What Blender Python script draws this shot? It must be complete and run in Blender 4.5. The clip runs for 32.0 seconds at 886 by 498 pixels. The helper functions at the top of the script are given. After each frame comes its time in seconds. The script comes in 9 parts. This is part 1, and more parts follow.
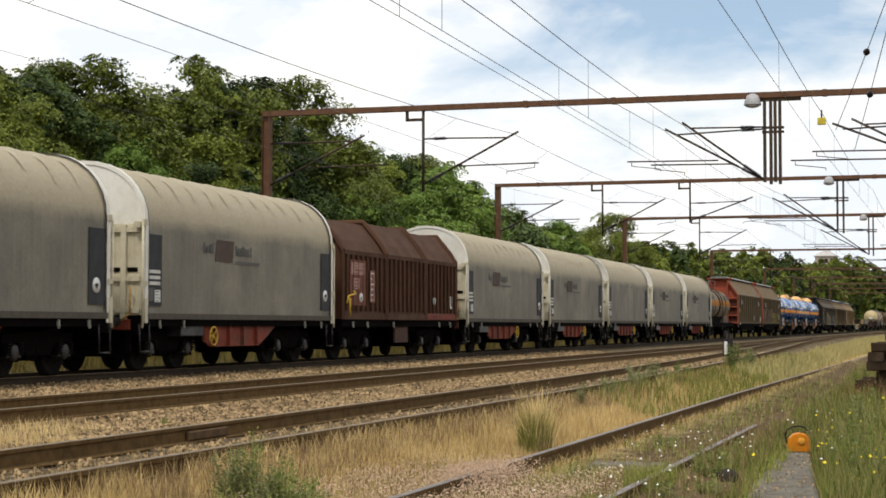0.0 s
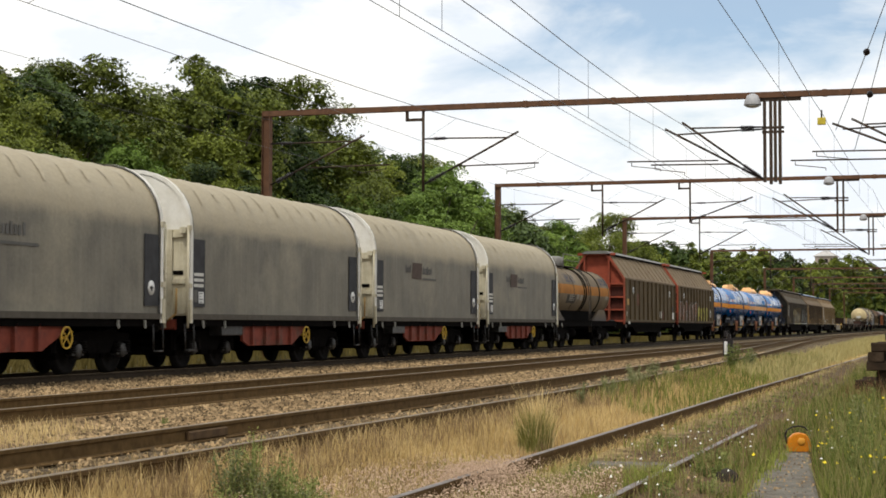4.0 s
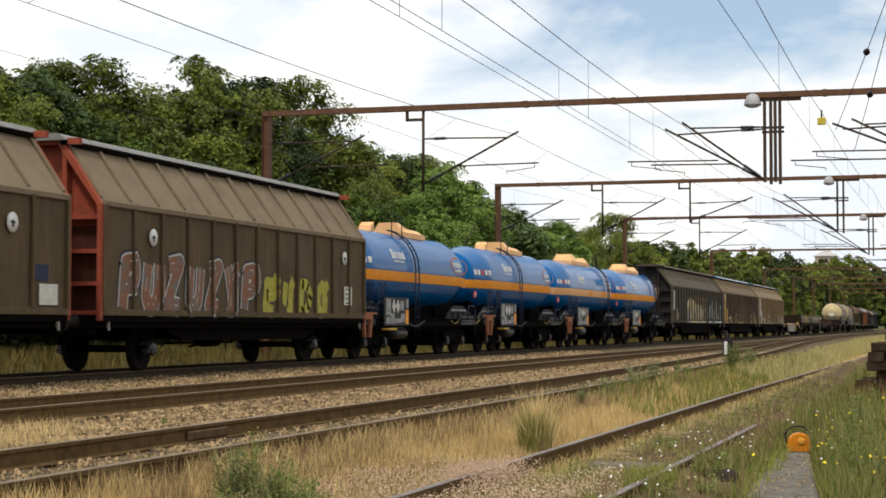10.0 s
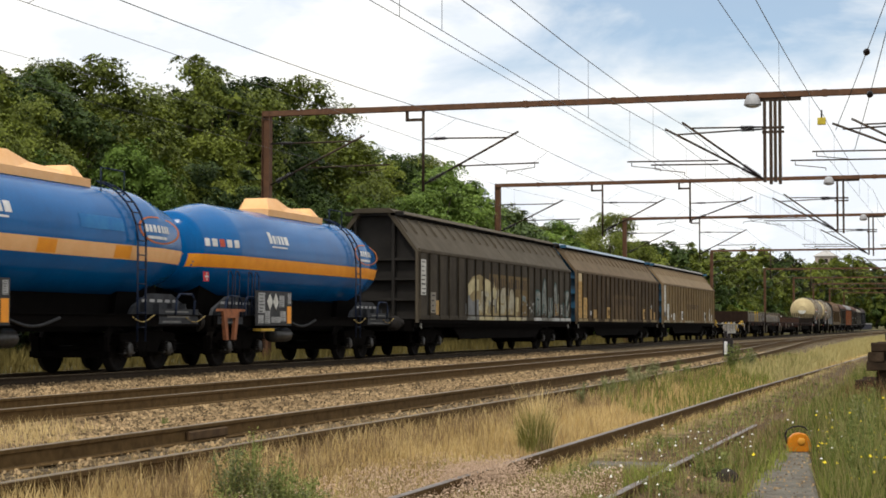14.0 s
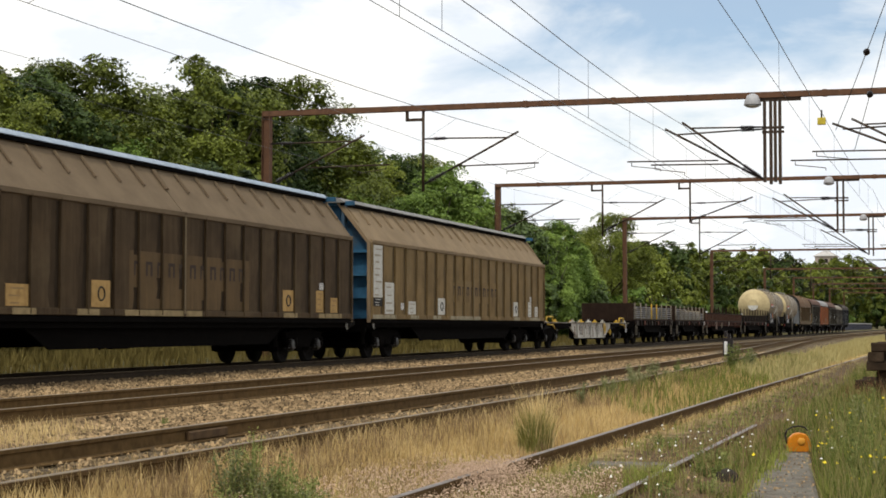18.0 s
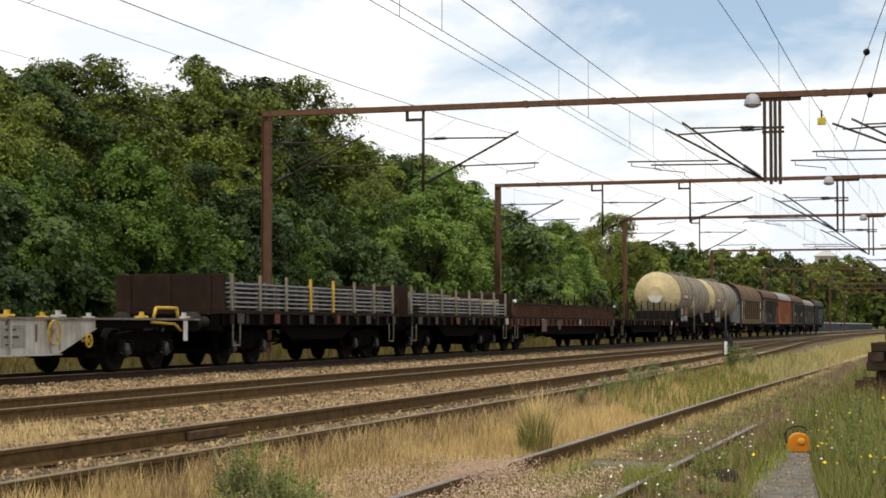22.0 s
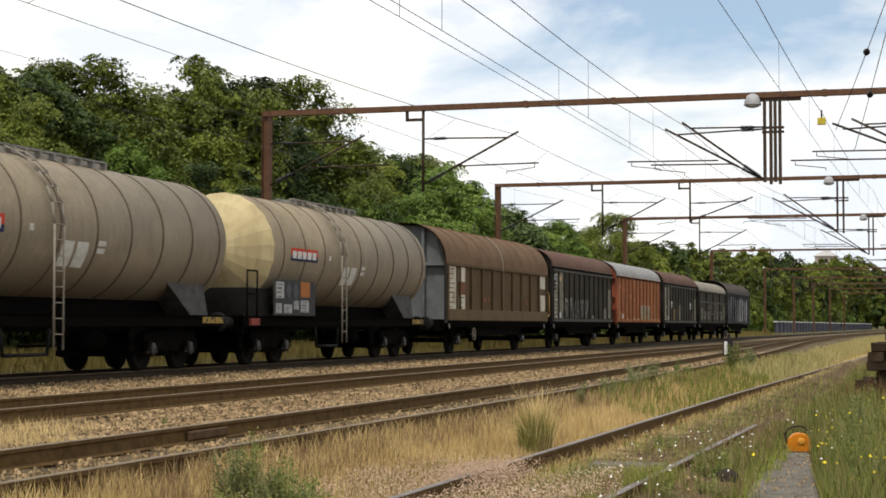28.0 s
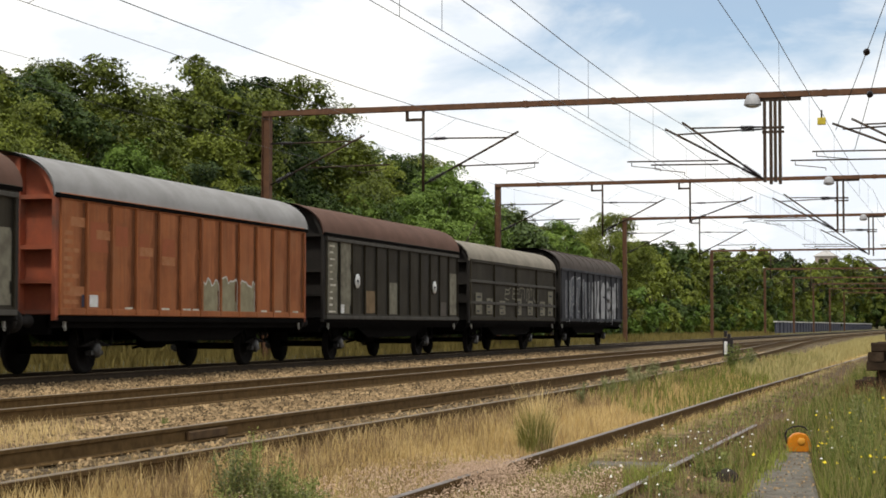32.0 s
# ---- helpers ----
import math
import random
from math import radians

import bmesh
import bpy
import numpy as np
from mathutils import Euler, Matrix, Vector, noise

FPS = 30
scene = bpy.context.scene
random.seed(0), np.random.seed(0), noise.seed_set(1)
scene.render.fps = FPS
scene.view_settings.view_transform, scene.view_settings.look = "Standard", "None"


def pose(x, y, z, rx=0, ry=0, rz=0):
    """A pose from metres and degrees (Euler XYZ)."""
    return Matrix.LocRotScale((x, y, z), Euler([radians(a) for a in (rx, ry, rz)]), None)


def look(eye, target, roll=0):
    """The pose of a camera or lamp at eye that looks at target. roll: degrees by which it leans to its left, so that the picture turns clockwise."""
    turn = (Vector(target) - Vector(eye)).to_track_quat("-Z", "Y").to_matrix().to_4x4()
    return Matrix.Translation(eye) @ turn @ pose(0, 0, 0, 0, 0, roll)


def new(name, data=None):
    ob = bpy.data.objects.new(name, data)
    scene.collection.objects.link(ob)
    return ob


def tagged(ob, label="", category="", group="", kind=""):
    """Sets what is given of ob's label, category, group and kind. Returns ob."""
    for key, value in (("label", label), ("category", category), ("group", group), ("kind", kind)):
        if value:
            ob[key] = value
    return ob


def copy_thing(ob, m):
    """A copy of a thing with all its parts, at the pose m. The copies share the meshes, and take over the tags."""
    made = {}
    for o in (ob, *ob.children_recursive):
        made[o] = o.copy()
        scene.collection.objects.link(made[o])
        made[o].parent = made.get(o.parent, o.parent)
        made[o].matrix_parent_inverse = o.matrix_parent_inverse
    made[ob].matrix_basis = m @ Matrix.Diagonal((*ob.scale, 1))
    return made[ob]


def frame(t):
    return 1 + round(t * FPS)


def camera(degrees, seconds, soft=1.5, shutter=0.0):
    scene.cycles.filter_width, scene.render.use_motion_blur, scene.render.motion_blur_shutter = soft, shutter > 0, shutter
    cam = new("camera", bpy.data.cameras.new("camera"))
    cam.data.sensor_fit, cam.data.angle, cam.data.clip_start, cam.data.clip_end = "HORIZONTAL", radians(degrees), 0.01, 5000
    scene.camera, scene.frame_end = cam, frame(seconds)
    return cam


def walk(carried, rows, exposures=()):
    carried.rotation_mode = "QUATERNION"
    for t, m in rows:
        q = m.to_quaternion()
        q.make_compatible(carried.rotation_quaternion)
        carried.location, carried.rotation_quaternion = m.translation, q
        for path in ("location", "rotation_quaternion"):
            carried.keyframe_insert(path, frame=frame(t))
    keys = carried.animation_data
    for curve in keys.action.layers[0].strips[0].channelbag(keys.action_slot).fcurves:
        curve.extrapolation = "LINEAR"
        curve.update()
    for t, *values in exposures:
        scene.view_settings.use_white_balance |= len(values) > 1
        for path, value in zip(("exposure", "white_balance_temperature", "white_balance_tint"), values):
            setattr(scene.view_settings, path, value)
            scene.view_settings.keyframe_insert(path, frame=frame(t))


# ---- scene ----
# World: +x runs along the tracks away from the camera, +y to the left, z = 0 at the rail tops of the train's track.
EYE = (0.0, 0.0, 0.946)
YAW, PITCH = radians(16.776), radians(2.583)
cam = camera(29.18, 32.0, soft=1.7, shutter=0.12)
AIM = (EYE[0] + math.cos(YAW) * math.cos(PITCH), EYE[1] + math.sin(YAW) * math.cos(PITCH), EYE[2] + math.sin(PITCH))
STAND = look(EYE, AIM, 0.03)
walk(cam, [(0.0, STAND), (32.0, STAND)])
scene.view_settings.exposure = 0.06

TRACK_1, TRACK_2, TRACK_3, SIDING = 17.21, 11.12, 6.46, 3.22


def travelled(t):
    """Metres that the train has gone since the start."""
    return 11.3368 * t + 0.0364359 * t * t - 0.00002574 * t ** 3


# ---------------------------------------------------------------- light
SUN_UP, SUN_TURN = 60.0, 264.0
world = bpy.data.worlds.new("sky")
scene.world = world
world.use_nodes = True
wt = world.node_tree
wt.nodes.clear()


def wnode(kind, **kw):
    n = wt.nodes.new(kind)
    for k, v in kw.items():
        n.inputs[k].default_value = v
    return n


w_out = wnode("ShaderNodeOutputWorld")
w_sky = wt.nodes.new("ShaderNodeTexSky")
w_sky.sky_type, w_sky.sun_disc = "NISHITA", False
w_sky.sun_elevation, w_sky.sun_rotation = radians(SUN_UP), radians(SUN_TURN)
w_blue = wnode("ShaderNodeBackground", Strength=0.125)
w_cloud = wnode("ShaderNodeBackground", Strength=1.12)
w_mix = wt.nodes.new("ShaderNodeMixShader")
w_co = wt.nodes.new("ShaderNodeTexCoord")
w_map = wt.nodes.new("ShaderNodeMapping")
w_map.inputs["Scale"].default_value = (1.0, 1.0, 2.6)
w_map.inputs["Location"].default_value = (0.35, 0.1, 0.2)
w_noise = wnode("ShaderNodeTexNoise", Scale=7.0, Detail=6.0, Roughness=0.55, Distortion=0.3)
w_flat = wt.nodes.new("ShaderNodeMapping")
w_flat.inputs["Scale"].default_value = (1.0, 0.75, 1.25)
w_gap = wt.nodes.new("ShaderNodeVectorMath")
w_gap.operation = "DISTANCE"
GAP = Vector((math.cos(radians(9.5)) * math.cos(radians(12.6)), 0.75 * math.sin(radians(9.5)) * math.cos(radians(12.6)), 1.25 * math.sin(radians(12.6))))
w_gap.inputs[1].default_value = GAP
w_near = wt.nodes.new("ShaderNodeMapRange")
w_near.inputs["From Min"].default_value, w_near.inputs["From Max"].default_value = 0.02, 0.16
w_near.inputs["To Min"].default_value, w_near.inputs["To Max"].default_value = 0.58, 0.0
w_add = wt.nodes.new("ShaderNodeMath")
w_add.operation = "ADD"
w_ramp = wt.nodes.new("ShaderNodeValToRGB")
w_ramp.color_ramp.elements[0].position, w_ramp.color_ramp.elements[0].color = 0.62, (0, 0, 0, 1)
w_ramp.color_ramp.elements[1].position, w_ramp.color_ramp.elements[1].color = 0.88, (0.9, 0.9, 0.9, 1)
w_shade = wnode("ShaderNodeTexNoise", Scale=9.0, Detail=5.0, Roughness=0.6)
w_tone = wt.nodes.new("ShaderNodeValToRGB")
w_tone.color_ramp.elements[0].position, w_tone.color_ramp.elements[0].color = 0.40, (0.79, 0.835, 0.89, 1)
w_tone.color_ramp.elements[1].position, w_tone.color_ramp.elements[1].color = 0.62, (1.0, 0.985, 0.945, 1)
for a, b in ((w_co.outputs["Generated"], w_map.inputs["Vector"]), (w_map.outputs["Vector"], w_noise.inputs["Vector"]),
             (w_map.outputs["Vector"], w_shade.inputs["Vector"]), (w_co.outputs["Generated"], w_flat.inputs["Vector"]), (w_flat.outputs["Vector"], w_gap.inputs[0]),
             (w_gap.outputs["Value"], w_near.inputs["Value"]), (w_noise.outputs["Fac"], w_add.inputs[0]),
             (w_near.outputs["Result"], w_add.inputs[1]), (w_add.outputs["Value"], w_ramp.inputs["Fac"]),
             (w_shade.outputs["Fac"], w_tone.inputs["Fac"]), (w_tone.outputs["Color"], w_cloud.inputs["Color"]),
             (w_sky.outputs["Color"], w_blue.inputs["Color"]), (w_ramp.outputs["Color"], w_mix.inputs["Fac"]),
             (w_cloud.outputs["Background"], w_mix.inputs[1]), (w_blue.outputs["Background"], w_mix.inputs[2]),
             (w_mix.outputs["Shader"], w_out.inputs["Surface"])):
    wt.links.new(a, b)

sun = new("sun", bpy.data.lights.new("sun", "SUN"))
sun.data.energy, sun.data.angle, sun.data.color = 2.3, radians(9), (1.0, 0.94, 0.84)
SUN_FROM = Vector((-0.50, 0.05, 0.86)).normalized()
sun.matrix_basis = look(SUN_FROM * 60, (0, 0, 0))


# ---------------------------------------------------------------- materials
BASES = {}


def mat(name, base, second=None, rough=0.8, metal=0.0, scale=6.0, fine=60.0, bump=0.25, streak=0.0, mix=0.5, depth=0.01, dirt=None, tone_by_height=None, spec=0.12, per_object=True, island=0.0, runs=0.0):
    """A weathered surface: base and second colour mixed by coarse and fine noise, vertical streaks, a dirt colour in patches, relief."""
    m = bpy.data.materials.new(name)
    BASES[name] = base
    m.use_nodes = True
    nt = m.node_tree
    bs = nt.nodes["Principled BSDF"]
    bs.inputs["Roughness"].default_value, bs.inputs["Metallic"].default_value = rough, metal
    bs.inputs["Specular IOR Level"].default_value = spec
    second = second or tuple(c * 0.75 for c in base)
    co = nt.nodes.new("ShaderNodeTexCoord")
    vec = co.outputs["Object"]
    if per_object:
        info = nt.nodes.new("ShaderNodeObjectInfo")
        mul = nt.nodes.new("ShaderNodeMath")
        mul.operation, mul.inputs[1].default_value = "MULTIPLY", 37.0
        add = nt.nodes.new("ShaderNodeVectorMath")
        nt.links.new(info.outputs["Random"], mul.inputs[0])
        nt.links.new(vec, add.inputs[0])
        nt.links.new(mul.outputs[0], add.inputs[1])
        vec = add.outputs[0]

    def noise_at(s, detail, stretch=None):
        v = vec
        if stretch:
            mp = nt.nodes.new("ShaderNodeMapping")
            mp.inputs["Scale"].default_value = stretch
            nt.links.new(vec, mp.inputs["Vector"])
            v = mp.outputs["Vector"]
        n = nt.nodes.new("ShaderNodeTexNoise")
        n.inputs["Scale"].default_value, n.inputs["Detail"].default_value, n.inputs["Roughness"].default_value = s, detail, 0.6
        nt.links.new(v, n.inputs["Vector"])
        return n.outputs["Fac"]

    def ramp(fac, lo, hi):
        r = nt.nodes.new("ShaderNodeMapRange")
        r.inputs["From Min"].default_value, r.inputs["From Max"].default_value = lo, hi
        nt.links.new(fac, r.inputs["Value"])
        return r.outputs["Result"]

    def blend(fac, a, b, kind="MIX"):
        x = nt.nodes.new("ShaderNodeMix")
        x.data_type, x.blend_type = "RGBA", kind
        if isinstance(fac, float):
            x.inputs["Factor"].default_value = fac
        else:
            nt.links.new(fac, x.inputs["Factor"])
        for sock, val in ((x.inputs[6], a), (x.inputs[7], b)):
            if isinstance(val, tuple):
                sock.default_value = (*val, 1)
            else:
                nt.links.new(val, sock)
        return x.outputs[2]

    coarse, small = noise_at(scale, 5), noise_at(fine, 3)
    lo, hi = 0.5 - 0.35 * mix, 0.5 + 0.35 * mix
    col = blend(ramp(coarse, lo + 0.1 * (1 - mix), hi), base, second)
    if streak:
        st = ramp(noise_at(3.0, 4, (2.2, 2.2, 0.12)), 0.48, 0.72)
        mm = nt.nodes.new("ShaderNodeMath")
        mm.operation, mm.inputs[1].default_value = "MULTIPLY", streak
        nt.links.new(st, mm.inputs[0])
        col = blend(mm.outputs[0], col, tuple(c * 0.55 for c in base) if dirt is None else dirt)
    if runs:
        for stretch, lo_, hi_, tint in (((7.0, 7.0, 0.22), 0.5, 0.66, tuple(c * 0.45 for c in base)), ((4.0, 4.0, 0.3), 0.56, 0.74, tuple(min(0.9, c * 1.55) for c in base))):
            mr = nt.nodes.new("ShaderNodeMath")
            mr.operation, mr.inputs[1].default_value = "MULTIPLY", runs
            nt.links.new(ramp(noise_at(2.6, 4, stretch), lo_, hi_), mr.inputs[0])
            col = blend(mr.outputs[0], col, tint)
    if dirt is not None:
        dm = ramp(noise_at(scale * 0.45, 6), 0.52, 0.74)
        col = blend(dm, col, dirt)
    # blends to another colour between two heights, with a wavering edge
    if tone_by_height is not None:
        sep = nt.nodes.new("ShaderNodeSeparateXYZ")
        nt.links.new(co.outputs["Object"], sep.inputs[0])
        z0, z1, colour = tone_by_height
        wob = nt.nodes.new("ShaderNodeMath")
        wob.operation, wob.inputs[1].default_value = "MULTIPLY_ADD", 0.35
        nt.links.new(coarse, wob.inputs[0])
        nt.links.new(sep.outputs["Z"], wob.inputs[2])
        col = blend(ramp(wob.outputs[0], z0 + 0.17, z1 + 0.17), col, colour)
    if island:
        geo = nt.nodes.new("ShaderNodeNewGeometry")
        hv = nt.nodes.new("ShaderNodeHueSaturation")
        vr = nt.nodes.new("ShaderNodeMapRange")
        vr.inputs["To Min"].default_value, vr.inputs["To Max"].default_value = 1 - island, 1 + island
        nt.links.new(geo.outputs["Random Per Island"], vr.inputs["Value"])
        nt.links.new(vr.outputs["Result"], hv.inputs["Value"])
        nt.links.new(col, hv.inputs["Color"])
        col = hv.outputs["Color"]
    col = blend(ramp(small, 0.2, 0.8), col, blend(1.0, col, (0.78, 0.78, 0.78), "MULTIPLY"))
    nt.links.new(col, bs.inputs["Base Color"])
    rr = nt.nodes.new("ShaderNodeMapRange")
    rr.inputs["To Min"].default_value, rr.inputs["To Max"].default_value = max(0.05, rough - 0.12), min(1.0, rough + 0.12)
    nt.links.new(coarse, rr.inputs["Value"])
    nt.links.new(rr.outputs["Result"], bs.inputs["Roughness"])
    if bump:
        bp = nt.nodes.new("ShaderNodeBump")
        bp.inputs["Strength"].default_value, bp.inputs["Distance"].default_value = bump, depth
        nt.links.new(small, bp.inputs["Height"])
        nt.links.new(bp.outputs["Normal"], bs.inputs["Normal"])
    return m


# ---------------------------------------------------------------- mesh helpers
class Mesh:
    """Collects boxes, bars and lofts as vertices and faces."""

    def __init__(self):
        self.v, self.f, self.smooth = [], [], []

    def add(self, verts, faces, smooth=False):
        n = len(self.v)
        self.v += [tuple(p) for p in verts]
        self.f += [tuple(i + n for i in f) for f in faces]
        self.smooth += [smooth] * len(faces)
        return self

    def box(self, x0, x1, y0, y1, z0, z1, b=0.0):
        if b <= 0:
            vs = [(x, y, z) for z in (z0, z1) for y in (y0, y1) for x in (x0, x1)]
            return self.add(vs, [(0, 2, 3, 1), (4, 5, 7, 6), (0, 1, 5, 4), (2, 6, 7, 3), (0, 4, 6, 2), (1, 3, 7, 5)])
        # chamfered edges along the longest axis
        size = (x1 - x0, y1 - y0, z1 - z0)
        axis = size.index(max(size))
        lo, hi = [(x0, x1), (y0, y1), (z0, z1)], None
        o = [i for i in range(3) if i != axis]
        (a0, a1), (c0, c1) = lo[o[0]], lo[o[1]]
        ring = [(a0 + b, c0), (a1 - b, c0), (a1, c0 + b), (a1, c1 - b), (a1 - b, c1), (a0 + b, c1), (a0, c1 - b), (a0, c0 + b)]
        secs = []
        for s in lo[axis]:
            sec = []
            for p in ring:
                q = [0, 0, 0]
                q[axis], q[o[0]], q[o[1]] = s, p[0], p[1]
                sec.append(tuple(q))
            secs.append(sec)
        return self.loft(secs)

    def loft(self, secs, caps=True, smooth=False, closed=True):
        n, k = len(secs[0]), len(secs)
        vs = [p for s in secs for p in s]
        fs = []
        for i in range(k - 1):
            for j in range(n if closed else n - 1):
                a, b = i * n + j, i * n + (j + 1) % n
                fs.append((a, b, b + n, a + n))
        self.add(vs, fs, smooth)
        if caps and closed:
            m = len(self.v) - len(vs)
            self.f += [tuple(m + j for j in range(n - 1, -1, -1)), tuple(m + (k - 1) * n + j for j in range(n))]
            self.smooth += [False, False]
        return self

    def bar(self, p, q, r, n=8, r2=None, smooth=True):
        p, q = Vector(p), Vector(q)
        d = (q - p).normalized()
        a = d.orthogonal().normalized()
        c = d.cross(a)
        r2 = r if r2 is None else r2
        secs = [[s + (a * math.cos(2 * math.pi * j / n) + c * math.sin(2 * math.pi * j / n)) * rr for j in range(n)] for s, rr in ((p, r), (q, r2))]
        return self.loft(secs, smooth=smooth)

    def path(self, pts, r, n=6):
        pts = [Vector(p) for p in pts]
        for p, q in zip(pts, pts[1:]):
            self.bar(p, q, r, n)
        return self

    def ring(self, c, axis, R, r, n=24, k=8, a0=0.0, a1=360.0):
        c, axis = Vector(c), Vector(axis).normalized()
        u = axis.orthogonal().normalized()
        w = axis.cross(u)
        full = a1 - a0 >= 360
        secs = []
        for i in range(n + 1):
            t = radians(a0 + (a1 - a0) * i / n)
            e = u * math.cos(t) + w * math.sin(t)
            secs.append([c + e * (R + r * math.cos(2 * math.pi * j / k)) + axis * r * math.sin(2 * math.pi * j / k) for j in range(k)])
        return self.loft(secs, caps=not full, smooth=True)

    def lathe(self, c, axis, prof, n=32, smooth=True):
        """prof: (distance along axis, radius) pairs."""
        c, axis = Vector(c), Vector(axis).normalized()
        u = axis.orthogonal().normalized()
        w = axis.cross(u)
        secs = [[c + axis * d + (u * math.cos(2 * math.pi * j / n) + w * math.sin(2 * math.pi * j / n)) * r for j in range(n)] for d, r in prof]
        return self.loft(secs, smooth=smooth)

    def prism(self, outline, axis, s0, s1):
        """An outline in the other two axes, pushed along axis ('x', 'y' or 'z')."""
        k = "xyz".index(axis)
        secs = []
        for s in (s0, s1):
            sec = []
            for a, b in outline:
                q = [a, b]
                q.insert(k, s)
                sec.append(tuple(q))
            secs.append(sec)
        return self.loft(secs)

    def data(self, name, material):
        me = bpy.data.meshes.new(name)
        me.from_pydata(self.v, [], self.f)
        me.polygons.foreach_set("use_smooth", self.smooth)
        bm = bmesh.new()
        bm.from_mesh(me)
        bmesh.ops.recalc_face_normals(bm, faces=bm.faces)
        bm.to_mesh(me)
        bm.free()
        me.materials.append(material)
        return me


def thing(name, label, category, group="", m=None, kind=""):
    ob = tagged(new(name), label, category, group, kind)
    if m is not None:
        ob.matrix_basis = m
    return ob


def part(name, mesh, material, parent, label=""):
    me = mesh.data(name, material) if isinstance(mesh, Mesh) else mesh
    ob = new(name, me)
    ob.parent = parent
    if label:
        tagged(ob, label)
    return ob


def solid(name, mesh, material, label, category="", group="", kind="", m=None):
    ob = new(name, mesh.data(name, material) if isinstance(mesh, Mesh) else mesh)
    if m is not None:
        ob.matrix_basis = m
    return tagged(ob, label, category, group, kind)


def smoothstep(a, b, x):
    t = np.clip((np.asarray(x, float) - a) / (b - a), 0, 1)
    return t * t * (3 - 2 * t)
# ---------------------------------------------------------------- the lie of the land
def ground_z(x, y):
    """Height of the ground: the track bed, the lower siding and verge, the bank behind the train."""
    x, y = np.asarray(x, float), np.asarray(y, float)
    z = -0.47 + 0.25 * smoothstep(4.15, 5.2, y)
    z = z - 0.03 * np.cos(y * 1.3) * smoothstep(5.4, 6.0, y) * (1 - smoothstep(18.0, 19.0, y))
    z = z + 0.05 * smoothstep(14.3, 15.6, y) + 0.22 * smoothstep(19.3, 20.6, y) + 1.0 * smoothstep(22.5, 36.0, y)
    z = z + 0.11 * np.exp(-((y - 2.35) / 0.55) ** 2) * (1 - smoothstep(24, 34, x))
    z = z + 0.16 * smoothstep(26, 60, x) * (1 - smoothstep(4.2, 6.0, y)) - 0.02
    return z


def ground_material():
    m = bpy.data.materials.new("ground_cover")
    m.use_nodes = True
    nt = m.node_tree
    bs = nt.nodes["Principled BSDF"]
    bs.inputs["Roughness"].default_value, bs.inputs["Specular IOR Level"].default_value = 0.95, 0.1
    co = nt.nodes.new("ShaderNodeTexCoord")
    sep = nt.nodes.new("ShaderNodeSeparateXYZ")
    nt.links.new(co.outputs["Object"], sep.inputs[0])

    def tex(s, d):
        n = nt.nodes.new("ShaderNodeTexNoise")
        n.inputs["Scale"].default_value, n.inputs["Detail"].default_value = s, d
        nt.links.new(co.outputs["Object"], n.inputs["Vector"])
        return n.outputs["Fac"]

    def rng(v, a, b):
        r = nt.nodes.new("ShaderNodeMapRange")
        r.interpolation_type = "SMOOTHSTEP"
        r.inputs["From Min"].default_value, r.inputs["From Max"].default_value = a, b
        nt.links.new(v, r.inputs["Value"])
        return r.outputs["Result"]

    def mixc(f, a, b):
        x = nt.nodes.new("ShaderNodeMix")
        x.data_type = "RGBA"
        nt.links.new(f, x.inputs["Factor"])
        for sock, val in ((x.inputs[6], a), (x.inputs[7], b)):
            if isinstance(val, tuple):
                sock.default_value = (*val, 1)
            else:
                nt.links.new(val, sock)
        return x.outputs[2]

    big, mid, fine = tex(0.35, 4), tex(2.2, 5), tex(28.0, 4)
    wob = nt.nodes.new("ShaderNodeMath")
    wob.operation, wob.inputs[1].default_value = "MULTIPLY_ADD", 1.4
    nt.links.new(mid, wob.inputs[0])
    nt.links.new(sep.outputs["Y"], wob.inputs[2])
    yy = wob.outputs[0]
    vor = nt.nodes.new("ShaderNodeTexVoronoi")
    vor.inputs["Scale"].default_value = 17.0
    nt.links.new(co.outputs["Object"], vor.inputs["Vector"])
    bw = nt.nodes.new("ShaderNodeSeparateColor")
    nt.links.new(vor.outputs["Color"], bw.inputs[0])
    stones = mixc(bw.outputs[0], (0.11, 0.080, 0.045), (0.26, 0.195, 0.11))
    stones = mixc(rng(vor.outputs["Distance"], 0.25, 0.75), stones, (0.050, 0.036, 0.023))
    stones = mixc(rng(big, 0.5, 0.75), stones, (0.13, 0.09, 0.05))
    dry = mixc(rng(fine, 0.3, 0.7), (0.31, 0.22, 0.09), (0.50, 0.375, 0.17))
    dry = mixc(rng(mid, 0.5, 0.75), dry, (0.24, 0.20, 0.09))
    weeds = mixc(rng(mid, 0.4, 0.62), (0.070, 0.046, 0.024), (0.115, 0.078, 0.042))
    weeds = mixc(rng(fine, 0.5, 0.8), weeds, (0.20, 0.155, 0.09))
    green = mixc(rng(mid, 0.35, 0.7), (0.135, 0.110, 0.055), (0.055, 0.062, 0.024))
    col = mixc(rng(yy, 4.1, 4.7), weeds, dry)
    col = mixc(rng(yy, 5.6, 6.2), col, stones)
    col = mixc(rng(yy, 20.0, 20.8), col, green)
    nt.links.new(col, bs.inputs["Base Color"])
    bp = nt.nodes.new("ShaderNodeBump")
    bp.inputs["Strength"].default_value, bp.inputs["Distance"].default_value = 0.8, 0.04
    nt.links.new(vor.outputs["Distance"], bp.inputs["Height"])
    nt.links.new(bp.outputs["Normal"], bs.inputs["Normal"])
    return m


